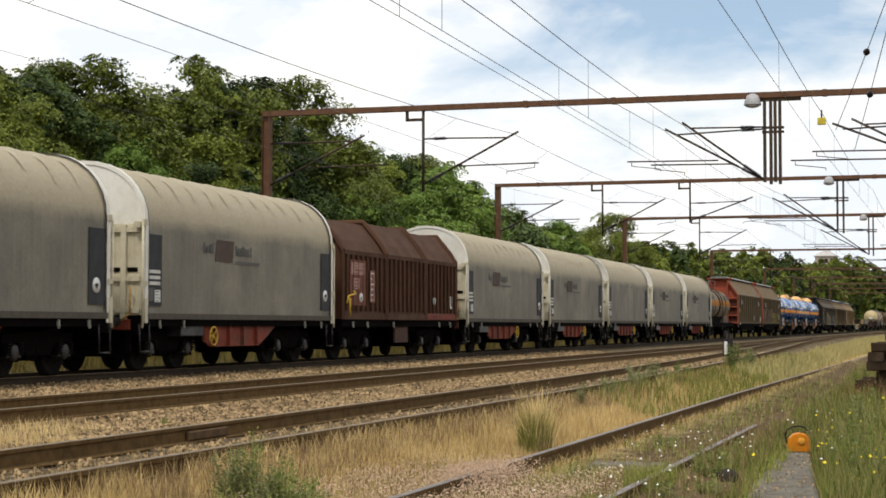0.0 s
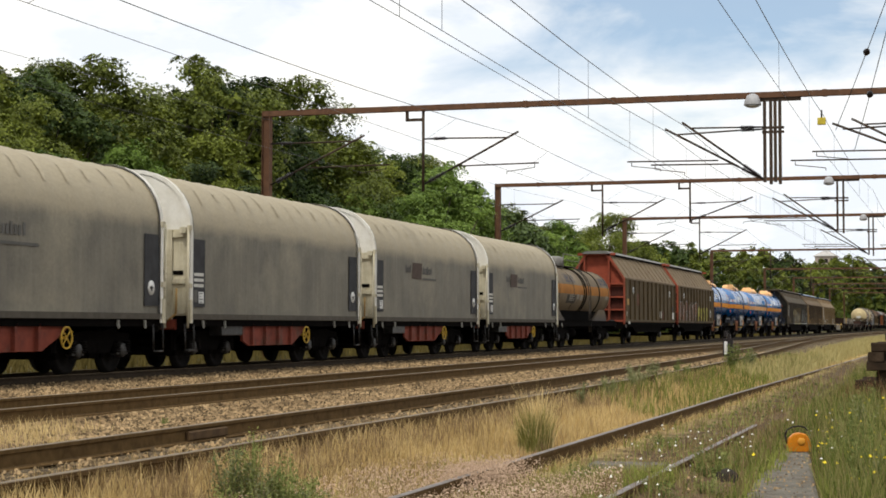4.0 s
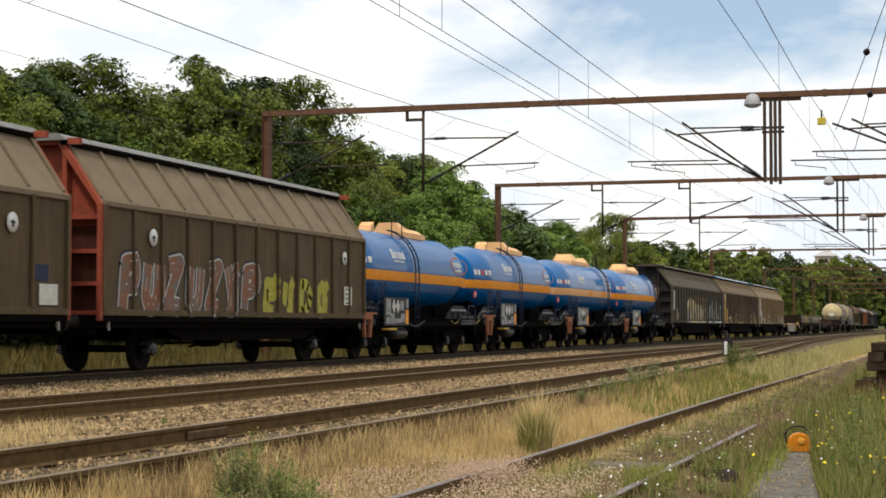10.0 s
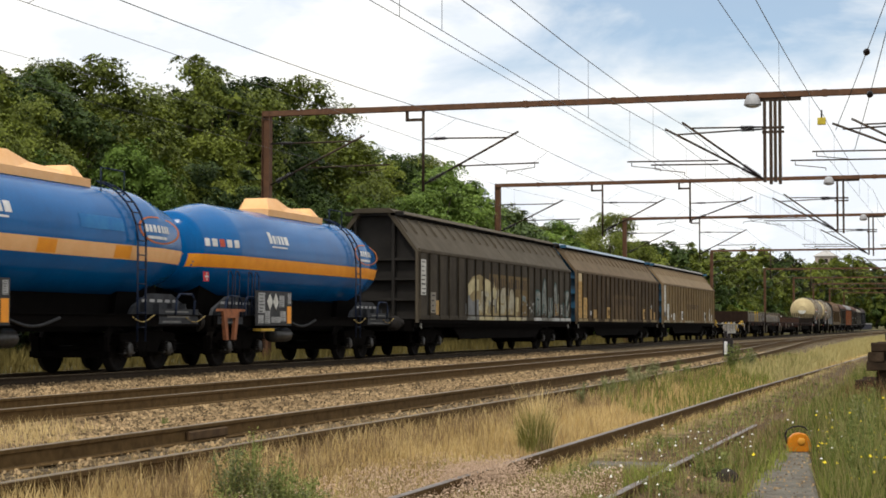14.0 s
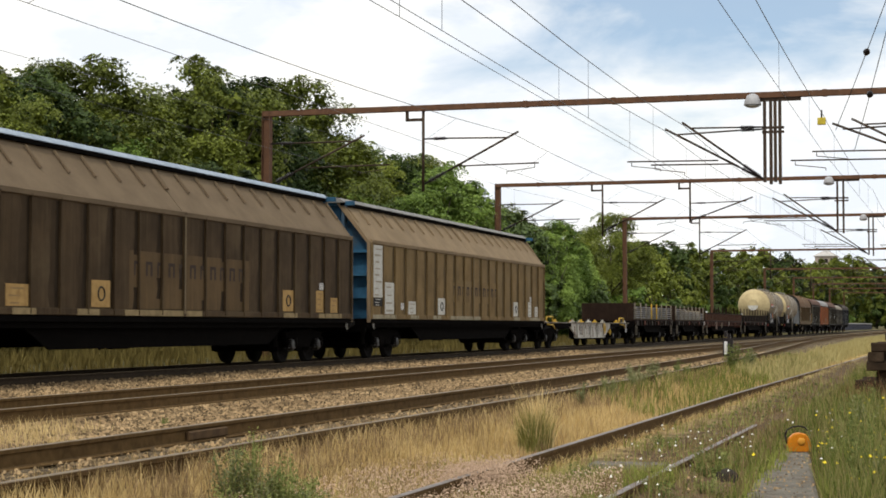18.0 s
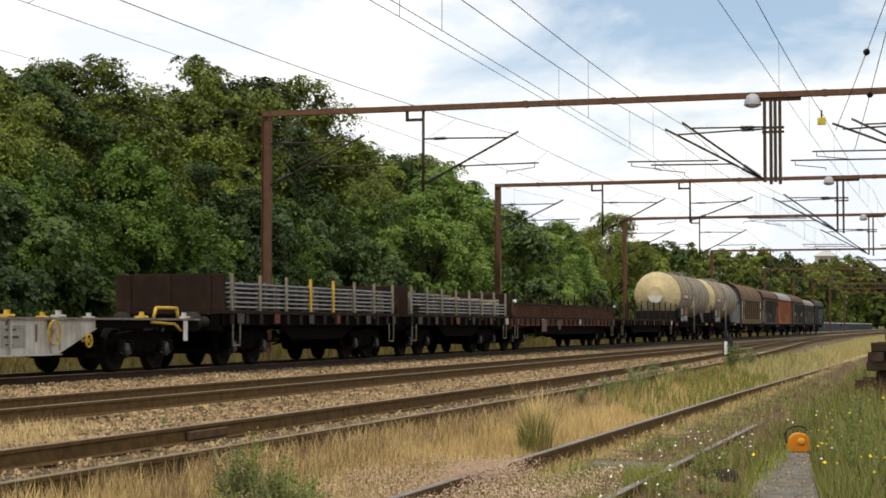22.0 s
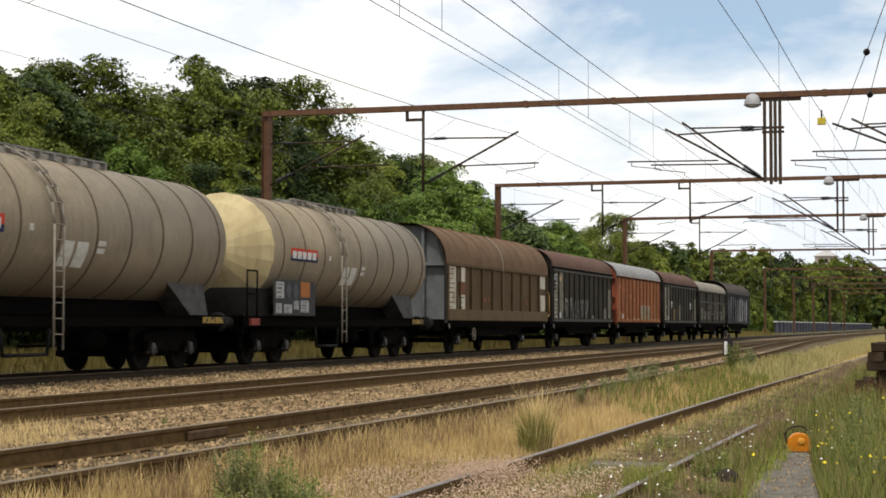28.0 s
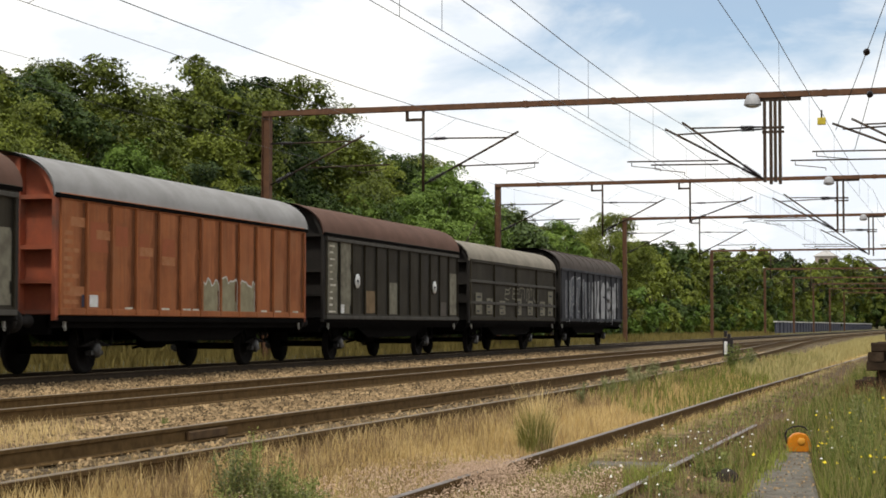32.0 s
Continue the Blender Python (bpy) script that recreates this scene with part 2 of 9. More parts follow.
def build_ground():
    xs = np.concatenate([[-2500, -600, -150, -60], np.linspace(-20, 60, 161), np.linspace(62, 160, 50), np.linspace(170, 500, 30), [650, 900, 1400, 2200, 3200]])
    ys = np.concatenate([[-2500, -500, -120, -40, -15, -6, -2], np.linspace(-1, 8, 73), np.linspace(8.25, 24, 64), [26, 28, 30, 33, 36, 45, 60, 120, 300, 900, 2500]])
    gx, gy = np.meshgrid(xs, ys, indexing="ij")
    gz = ground_z(gx, gy)
    rough = np.array([[noise.noise((a * 1.7, b * 1.7, 3.1)) for b in ys] for a in xs])
    near = (np.abs(gx - 20) < 60) & (np.abs(gy - 8) < 18)
    gz = gz + np.where(near, 0.03 * rough, 0)
    me = bpy.data.meshes.new("ground")
    n, k = gx.shape
    faces = [(i * k + j, (i + 1) * k + j, (i + 1) * k + j + 1, i * k + j + 1) for i in range(n - 1) for j in range(k - 1)]
    me.from_pydata(np.stack([gx, gy, gz], -1).reshape(-1, 3).tolist(), [], faces)
    me.materials.append(ground_material())
    return tagged(new("ground", me), "stony track bed, dry yellow grass and weedy ground", "ground", kind="structure")


M_RAIL = mat("rail_rust", (0.135, 0.081, 0.031), (0.083, 0.050, 0.020), rough=0.9, metal=0.0, spec=0.1, scale=9, fine=80, bump=0.3)
M_RAILTOP = mat("rail_head", (0.215, 0.16, 0.095), (0.145, 0.105, 0.06), rough=0.5, metal=0.3, scale=5, fine=50, bump=0.05)
M_RAILDULL = mat("rail_head_dull", (0.24, 0.21, 0.19), (0.16, 0.13, 0.11), rough=0.5, metal=0.4, scale=5, fine=50, bump=0.1)
M_SLEEPER = mat("sleeper_wood", (0.085, 0.062, 0.045), (0.055, 0.042, 0.032), rough=0.9, scale=5, fine=40, bump=0.5)
M_STEEL = mat("gantry_steel", (0.155, 0.080, 0.045), (0.108, 0.058, 0.036), rough=0.7, metal=0.1, scale=3, fine=30, streak=0.3)
M_GALV = mat("dark_fittings", (0.082, 0.056, 0.038), (0.048, 0.036, 0.028), rough=0.6, metal=0.4, scale=6)
M_WIRE = mat("wire", (0.10, 0.10, 0.11), (0.07, 0.07, 0.075), rough=0.5, metal=0.5, bump=0)
M_INSUL = mat("insulator", (0.03, 0.025, 0.025), rough=0.3, bump=0)


def rail_line(pts, top, width=0.07, height=0.172):
    """A flat-bottomed rail along (x, y) points: the body and, a touch proud, the worn head."""
    body, head = Mesh(), Mesh()
    prof = [(-0.075, -height), (0.075, -height), (0.075, -height + 0.012), (0.012, -height + 0.03), (0.010, -0.045), (0.034, -0.036), (0.036, -0.006),
            (-0.036, -0.006), (-0.034, -0.036), (-0.010, -0.045), (-0.012, -height + 0.03), (-0.075, -height + 0.012)]
    cap = [(-0.034, -0.008), (0.034, -0.008), (0.034, -0.004), (0.026, 0.0), (-0.026, 0.0), (-0.034, -0.004)]
    for mesh, pr in ((body, prof), (head, cap)):
        mesh.loft([[(x, y + a, top(x) + b) for a, b in pr] for x, y in pts])
    return body, head


def track(name, centre, top, xs, head, label, gauge=1.507, cut=None, web=None):
    ob = thing(name, label, "railway track", kind="structure")
    for side in (1, -1):
        pts = [(x, centre(x) + side * gauge / 2) for x in xs if cut is None or side > 0 or cut[0] <= x <= cut[1]]
        body, cap = rail_line(pts, top)
        r = part("rail", body, web or M_RAIL, ob, "rusty steel rail")
        part("rail_head", cap, head, r, "worn shiny running surface")
    return ob


def y_track_3(x):
    return TRACK_3 + 4.4 * float(smoothstep(22, 150, x))


def y_siding(x):
    return SIDING - 0.009 * max(0.0, x - 32)


STRAIGHT = [-40, 0, 20, 40, 60, 80, 120, 160, 240, 340, 460, 545]
tracks = [
    # track 1's web colour is darkened to hold the shadow under the train
    track("track_1", lambda x: TRACK_1, lambda x: 0.0, STRAIGHT, M_RAILTOP, "main line track with rusty rails on stone ballast", web=mat("rail_train_shadow", (0.040, 0.027, 0.015), (0.026, 0.018, 0.011), rough=0.8, scale=9, fine=80, bump=0.3)),
    track("track_2", lambda x: TRACK_2, lambda x: 0.0, STRAIGHT, M_RAILTOP, "main line track with rusty brown rails"),
    track("track_3", y_track_3, lambda x: -0.03, list(range(-40, 22, 8)) + list(range(22, 152, 5)), M_RAILTOP, "rusty track that bends towards its neighbour"),
    track("siding", y_siding, lambda x: -0.31, [-10, 5, 12, 22, 32, 45, 60, 80, 120], M_RAILDULL, "overgrown siding with dull worn rails", cut=(5, 22)),
]


def sleepers():
    one = Mesh().box(-0.13, 0.13, -1.25, 1.25, -0.14, 0.0, 0.02).data("sleeper", M_SLEEPER)
    for ob, cy, z, x0, n in ((tracks[0], lambda x: TRACK_1, -0.175, 18.0, 60), (tracks[1], lambda x: TRACK_2, -0.178, 12.0, 60), (tracks[2], y_track_3, -0.205, 6.0, 60), (tracks[3], y_siding, -0.485, 7.0, 40)):
        for i in range(n):
            x = x0 + 0.62 * i
            s = part("sleeper", one, M_SLEEPER, ob)
            s.location = (x, cy(x), z)


# ---------------------------------------------------------------- gantries and wires
GX = (4.0, 47.8, 77.3, 105.6, 146.0, 190.0, 226.0, 258.0, 292.0, 330.0)
GZ = (7.5, 7.46, 7.63, 7.75, 7.45, 7.3, 7.3, 7.3, 7.3, 7.3)
POST_Y = (20.2, 20.0, 20.6, 19.9, 20.0, 20.2, 20.3, 20.3, 20.3, 20.3)


def gantry(i):
    X, H, Y = GX[i], GZ[i], POST_Y[i]
    ob = thing("overhead_line_gantry", "rust-brown steel portal gantry spanning the tracks", "gantry", "gantries along the line")
    w, t = 0.125, 0.014
    ibeam = [(-w, -w), (w, -w), (w, -w + t), (0.012, -w + t), (0.012, w - t), (w, w - t), (w, w), (-w, w), (-w, w - t), (-0.012, w - t), (-0.012, -w + t), (-w, -w + t)]
    for y in (Y, -6.5):
        part("post", Mesh().prism([(X + a, y + b) for a, b in ibeam], "z", float(ground_z(X, y)) - 0.1, H - 0.02), M_STEEL, ob)
    sec = [(X - 0.10, H - 0.165), (X + 0.10, H - 0.165), (X + 0.10, H - 0.005), (X - 0.10, H - 0.005)]
    part("beam", Mesh().loft([[(a, y, b) for a, b in sec] for y in (-6.6, Y + w)]), M_STEEL, ob)
    for y in (Y - 1.95, 11.9, 9.3, 3.4):
        part("beam_splice", Mesh().box(X - 0.115, X + 0.115, y - 0.06, y + 0.06, H - 0.18, H + 0.01), M_STEEL, ob)
    return ob


def hanger(ob, X, y, z0, z1, r=0.045, bracket=0.5):
    part("hanger", Mesh().bar((X, y, z0), (X, y, z1), r, 8), M_GALV, ob)
    if bracket:
        part("bracket", Mesh().box(X - 0.04, X + 0.04, min(y, y + bracket), max(y, y + bracket), z1 - 0.3, z1 - 0.22), M_GALV, ob)
        part("bracket_post", Mesh().box(X - 0.04, X + 0.04, y + bracket - 0.04, y + bracket + 0.04, z1 - 0.3, z1), M_GALV, ob)


def cantilever(ob, X, y0, ztie, zstrut, ytip, ztip, yreg, yregtip, zreg, dx=0.0):
    """Top tie, raking strut with its insulators, and registration arm with its steady arm."""
    t = -1 if ytip < y0 else 1
    P = lambda y, z, k=1.0: Vector((X + dx * k, y, z))
    part("top_tie", Mesh().bar(P(y0 + t * 0.76, ztie), P(ytip, ztip), 0.024, 6), M_GALV, ob)
    a, b = P(y0, zstrut, 0.0), P(ytip + t * 0.28, ztip + 0.17)
    d = (b - a).normalized()
    part("strut", Mesh().bar(a + d * 0.86, b, 0.032, 8), M_GALV, ob)

    def ribbed(p, q, first, n, r):
        e = (q - p).normalized()
        prof = [(0.0, 0.022)]
        for k in range(n):
            s = first + 0.06 * k
            prof += [(s, 0.03), (s + 0.012, r), (s + 0.03, r * 0.7), (s + 0.04, 0.03)]
        prof.append(((q - p).length, 0.022))
        part("insulator", Mesh().lathe(p, e, prof, 10), M_INSUL, ob, "dark ribbed insulator")

    ribbed(a, a + d * 0.87, 0.22, 9, 0.075)
    ribbed(P(y0, ztie, 0.3), P(y0 + t * 0.77, ztie), 0.34, 6, 0.062)
    part("registration_arm", Mesh().bar(P(yreg, zreg), P(yregtip, zreg + 0.03), 0.022, 6), M_GALV, ob)
    part("steady_arm", Mesh().path([P(yregtip - t * 0.12, zreg), P(yregtip - t * 0.12, zreg - 0.1), P(yregtip - t * 0.95, zreg - 0.2), P(yregtip - t * 0.95, zreg - 0.27)], 0.012, 5), M_GALV, ob)


gantries = [gantry(i) for i in range(len(GX))]


def equip(i):
    """Line hardware on gantry i: arms for tracks 1, 2 and 3 and for the yard."""
    ob, X, H, Y = gantries[i], GX[i], GZ[i], POST_Y[i]
    cantilever(ob, X, Y - 0.12, H - 1.0, H - 2.25, Y - 2.86, H - 1.0, Y - 1.3, Y - 3.94, H - 1.76)
    hy = {2: 15.6, 3: 15.2}.get(i, Y - 4.98)
    hanger(ob, X, hy, H - 2.55, H - 0.165)
    cantilever(ob, X, hy, H - 1.0, H - 2.35, hy - 2.62, H - 1.04, hy - 1.1, hy - 3.5, H - 1.83)
    if i == 2:
        hanger(ob, X, 11.55, H - 2.0, H - 0.165)
        cantilever(ob, X, 11.55, H - 1.1, H - 1.9, 9.0, H - 1.05, 10.4, 8.2, H - 1.8)
    tubes = (5.05, 4.88, 4.76, 4.63) if i == 1 else (5.0, 4.74)
    for k, y in enumerate(tubes):
        part("hanger", Mesh().box(X - 0.05, X + 0.05, y - 0.042, y + 0.042, H - 2.52 - 0.06 * (k % 2), H - 0.165), M_GALV, ob)
    part("bracket", Mesh().box(X - 0.06, X + 0.06, 4.05, 5.4, H - 0.26, H - 0.165), M_GALV, ob)
    for z in (1.0, 1.12):
        part("clamp", Mesh().box(X - 0.065, X + 0.065, 4.52, 5.12, H - z - 0.03, H - z + 0.03), M_GALV, ob)
    cantilever(ob, X, 5.02, H - 1.03, H - 2.48, 7.58, H - 1.1, 6.36, 8.95, H - 1.86, 0.15)
    cantilever(ob, X, 5.02, H - 0.98, H - 2.48, 7.05, H - 0.96, 5.9, 8.22, H - 2.0, -0.15)
    if i in (1, 3):
        hanger(ob, X, 0.1, H - 2.5, H - 0.165)
        cantilever(ob, X, 0.1, H - 0.95, H - 2.2, 2.42, H - 0.98, 1.3, 4.35, H - 1.95, 0.12)
        cantilever(ob, X, 0.1, H - 1.05, H - 2.2, 2.92, H - 1.12, 1.0, 3.75, H - 1.74, -0.12)


for _i in range(1, 7):
    equip(_i)
M_LAMP = mat("lamp_shell", (0.42, 0.42, 0.43), (0.33, 0.33, 0.34), rough=0.45, scale=5)
M_LENS = mat("lamp_lens", (0.5, 0.5, 0.48), rough=0.25)
for _x, _y, _z in ((47.62, 5.36, 7.22), (77.1, 5.35, 7.4), (105.4, 5.3, 7.5)):
    LAMP = thing("yard_lamp", "grey dome-shaped yard lamp under the gantry beam", "lamp", "lamps on the gantries")
    part("shade", Mesh().lathe((_x, _y, _z), (0, 0, 1), [(-0.14, 0.235), (-0.12, 0.24), (0.0, 0.21), (0.13, 0.155), (0.18, 0.07), (0.185, 0.02)], 20), M_LAMP, LAMP)
    part("bracket", Mesh().bar((_x, _y, _z + 0.18), (_x + 0.18, _y, _z + 0.2), 0.04, 6), M_GALV, LAMP)
    part("lens", Mesh().lathe((_x, _y, _z - 0.22), (0, 0, 1), [(0.01, 0.08), (0.04, 0.18), (0.07, 0.215)], 20), M_LENS, LAMP)


def tube(mesh, pts, r, n=5):
    """One continuous wire through pts."""
    secs = []
    for i, p in enumerate(pts):
        d = (pts[min(i + 1, len(pts) - 1)] - pts[max(i - 1, 0)]).normalized()
        a = Vector((0, 0, 1)).cross(d).normalized()
        c = d.cross(a)
        secs.append([p + (a * math.cos(2 * math.pi * j / n) + c * math.sin(2 * math.pi * j / n)) * r for j in range(n)])
    return mesh.loft(secs, smooth=True)


def wires():
    """Messenger wires that sag from gantry to gantry, contact wires below them, droppers between."""
    # messenger: lateral place, drop below the beam top, sag; contact: lateral place, drop
    # then how far both stand aside at the first gantry, and how much lower they hang there
    rows = [(16.95, 0.93, 0.5, 16.9, 1.95, 0.0, 0.0, 0.0), (12.28, 0.93, 0.485, 13.24, 1.72, 0.38, 0.06, 0.0), (7.915, 0.945, 0.46, 7.915, 2.03, -0.91, -0.075, 0.35), (7.33, 0.845, 0.447, 7.33, 2.255, -0.968, -0.07, 0.345), (3.456, 0.69, 0.396, 3.456, 1.735, -0.65, -0.085, 0.56)]
    for ym, dm, sag, yc, dc, aside, em, ec in rows:
        ob = thing("overhead_line", "thin dark overhead wires hung along the track", "wire", "overhead wires")
        for i in range(len(GX) - 1):
            a, b = GX[i], GX[i + 1]
            mp = lambda s: Vector((a + (b - a) * s, ym + (aside * (1 - s) if i == 0 else 0), GZ[i] + (GZ[i + 1] - GZ[i]) * s - dm - (em * (1 - s) if i == 0 else 0) - (sag if i == 0 else 0.5) * 4 * s * (1 - s) * ((b - a) / 44) ** 2))
            cp = lambda s: Vector((a + (b - a) * s, yc + (aside * (1 - s) if i == 0 and ec else 0), GZ[i] + (GZ[i + 1] - GZ[i]) * s - dc - (ec * (1 - s) if i == 0 else 0)))
            n = 14 if i < 4 else 4
            part("messenger_wire", tube(Mesh(), [mp(k / n) for k in range(n + 1)], 0.005 if ym > 16 else 0.0085), M_WIRE, ob)
            part("contact_wire", Mesh().bar(cp(0), cp(1), 0.004 if ym > 16 else 0.006, 5), M_WIRE, ob)
            if i < 4:
                for s in ((0.2, 0.42, 0.67, 0.87) if i == 0 else (0.15, 0.38, 0.62, 0.85)):
                    part("dropper", Mesh().bar(mp(s), cp(s), 0.003 if ym > 16 else 0.005, 4), M_WIRE, ob)
    # the yard's cross wires with their insulators
    for n, (p, q, m) in enumerate((((33.0, 0.3, 9.6), (47.5, 3.1, 6.3), 0.62), ((33.0, 0.5, 9.3), (47.68, 2.62, 5.72), 0.7))):
        w = thing("stay_wire", "slack dark stay wire with an insulator", "wire", "overhead wires")
        p, q = Vector(p), Vector(q)
        pts = [p.lerp(q, k / 10) - Vector((0, 0, 0.5 * (k / 10) * (1 - k / 10))) for k in range(11)]
        part("stay", tube(Mesh(), pts, 0.010), M_WIRE, w)
        c = pts[6 + n]
        part("insulator", Mesh().lathe(c, q - p, [(-0.14, 0.02), (-0.1, 0.06), (0.0, 0.085), (0.1, 0.06), (0.14, 0.02)], 12), M_INSUL, w, "dark egg-shaped insulator")
    tag = thing("wire_tag", "small yellow tag hung on the overhead wire", "sign")
    part("plate", Mesh().box(47.4, 47.5, 3.36, 3.58, 6.45, 6.65, 0.02), mat("tag_yellow", (0.66, 0.52, 0.06), (0.5, 0.4, 0.06), rough=0.5), tag)
    part("clip", Mesh().bar((47.45, 3.47, 6.65), (47.45, 3.47, 6.86), 0.025, 6), M_INSUL, tag)


# ---------------------------------------------------------------- foliage
def leaf_material(name, dark, light, rough=0.6, gloss=0.06):
    m = bpy.data.materials.new(name)
    m.use_nodes = True
    nt = m.node_tree
    bs = nt.nodes["Principled BSDF"]
    bs.inputs["Roughness"].default_value, bs.inputs["Specular IOR Level"].default_value = rough, gloss
    geo = nt.nodes.new("ShaderNodeNewGeometry")
    info = nt.nodes.new("ShaderNodeObjectInfo")
    co = nt.nodes.new("ShaderNodeTexCoord")
    n = nt.nodes.new("ShaderNodeTexNoise")
    n.inputs["Scale"].default_value, n.inputs["Detail"].default_value = 0.55, 3
    nt.links.new(co.outputs["Object"], n.inputs["Vector"])
    s = nt.nodes.new("ShaderNodeMath")
    s.operation = "ADD"
    nt.links.new(geo.outputs["Random Per Island"], s.inputs[0])
    nt.links.new(n.outputs["Fac"], s.inputs[1])
    s2 = nt.nodes.new("ShaderNodeMath")
    s2.operation = "ADD"
    nt.links.new(s.outputs[0], s2.inputs[0])
    nt.links.new(info.outputs["Random"], s2.inputs[1])
    r = nt.nodes.new("ShaderNodeMapRange")
    r.inputs["From Min"].default_value, r.inputs["From Max"].default_value = 0.5, 2.3
    nt.links.new(s2.outputs[0], r.inputs["Value"])
    x = nt.nodes.new("ShaderNodeMix")
    x.data_type = "RGBA"
    x.inputs[6].default_value, x.inputs[7].default_value = (*dark, 1), (*light, 1)
    nt.links.new(r.outputs["Result"], x.inputs["Factor"])
    nt.links.new(x.outputs[2], bs.inputs["Base Color"])
    tr = nt.nodes.new("ShaderNodeBsdfTranslucent")
    nt.links.new(x.outputs[2], tr.inputs["Color"])
    ms = nt.nodes.new("ShaderNodeMixShader")
    ms.inputs["Fac"].default_value = 0.12
    out = nt.nodes["Material Output"]
    nt.links.new(bs.outputs[0], ms.inputs[1])
    nt.links.new(tr.outputs[0], ms.inputs[2])
    nt.links.new(ms.outputs[0], out.inputs["Surface"])
    return m


M_BARK = mat("bark", (0.075, 0.06, 0.045), (0.06, 0.05, 0.04), rough=0.9, scale=4, fine=25, bump=0.7)
M_LEAF = leaf_material("leaves_broad", (0.020, 0.033, 0.005), (0.215, 0.252, 0.036), 0.5, 0.16)
M_LEAF_DARK = leaf_material("leaves_dark", (0.008, 0.018, 0.004), (0.078, 0.118, 0.029), 0.5, 0.12)
M_LEAF_COOL = leaf_material("leaves_cool", (0.008, 0.020, 0.006), (0.098, 0.140, 0.042), 0.5, 0.14)
M_LEAF_LIGHT = leaf_material("leaves_light", (0.010, 0.024, 0.004), (0.120, 0.188, 0.030), 0.5, 0.12)
M_LEAF_YOUNG = leaf_material("leaves_young", (0.055, 0.105, 0.014), (0.265, 0.370, 0.075), 0.5, 0.15)


def leaf_mesh(name, centres, normals, size, material, rng, fold=0.25):
    """Small folded leaves (two triangles each) at centres, roughly facing normals."""
    n = len(centres)
    nrm = normals + rng.normal(0, 0.55, (n, 3))
    nrm /= np.linalg.norm(nrm, axis=1, keepdims=True) + 1e-9
    u = np.cross(nrm, rng.normal(0, 1, (n, 3)))
    u /= np.linalg.norm(u, axis=1, keepdims=True) + 1e-9
    w = np.cross(nrm, u)
    s = size * rng.uniform(0.6, 1.3, (n, 1))
    p0, p2 = centres - u * s, centres + u * s
    p1 = centres + w * s * 0.55 - nrm * s * fold
    p3 = centres - w * s * 0.55 - nrm * s * fold
    v = np.stack([p0, p1, p2, p3], 1).reshape(-1, 3)
    me = bpy.data.meshes.new(name)
    me.vertices.add(4 * n)
    me.vertices.foreach_set("co", v.astype(np.float32).ravel())
    idx = np.arange(n)[:, None] * 4 + np.array([[0, 1, 2, 0, 2, 3]])
    me.loops.add(6 * n)
    me.loops.foreach_set("vertex_index", idx.ravel().astype(np.int32))
    me.polygons.add(2 * n)
    me.polygons.foreach_set("loop_start", np.arange(0, 6 * n, 3, dtype=np.int32))
    me.update(calc_edges=True)
    me.materials.append(material)
    return me


def crown_mesh(name, centres, normals, size, material, rng):
    """Leaves as single small triangles, for crowns that stay far off."""
    n = len(centres)
    nrm = normals + rng.normal(0, 0.42, (n, 3))
    nrm /= np.linalg.norm(nrm, axis=1, keepdims=True) + 1e-9
    u = np.cross(nrm, rng.normal(0, 1, (n, 3)))
    u /= np.linalg.norm(u, axis=1, keepdims=True) + 1e-9
    w = np.cross(nrm, u)
    s = np.asarray(size, float).reshape(-1, 1) * rng.uniform(0.65, 1.3, (n, 1))
    v = np.stack([centres + u * s * 1.2, centres - u * s * 0.6 + w * s * 0.75, centres - u * s * 0.6 - w * s * 0.75], 1).reshape(-1, 3)
    me = bpy.data.meshes.new(name)
    me.vertices.add(3 * n)
    me.vertices.foreach_set("co", v.astype(np.float32).ravel())
    me.loops.add(3 * n)
    me.loops.foreach_set("vertex_index", np.arange(3 * n, dtype=np.int32))
    me.polygons.add(n)
    me.polygons.foreach_set("loop_start", np.arange(0, 3 * n, 3, dtype=np.int32))
    me.update(calc_edges=True)
    me.materials.append(material)
    return me


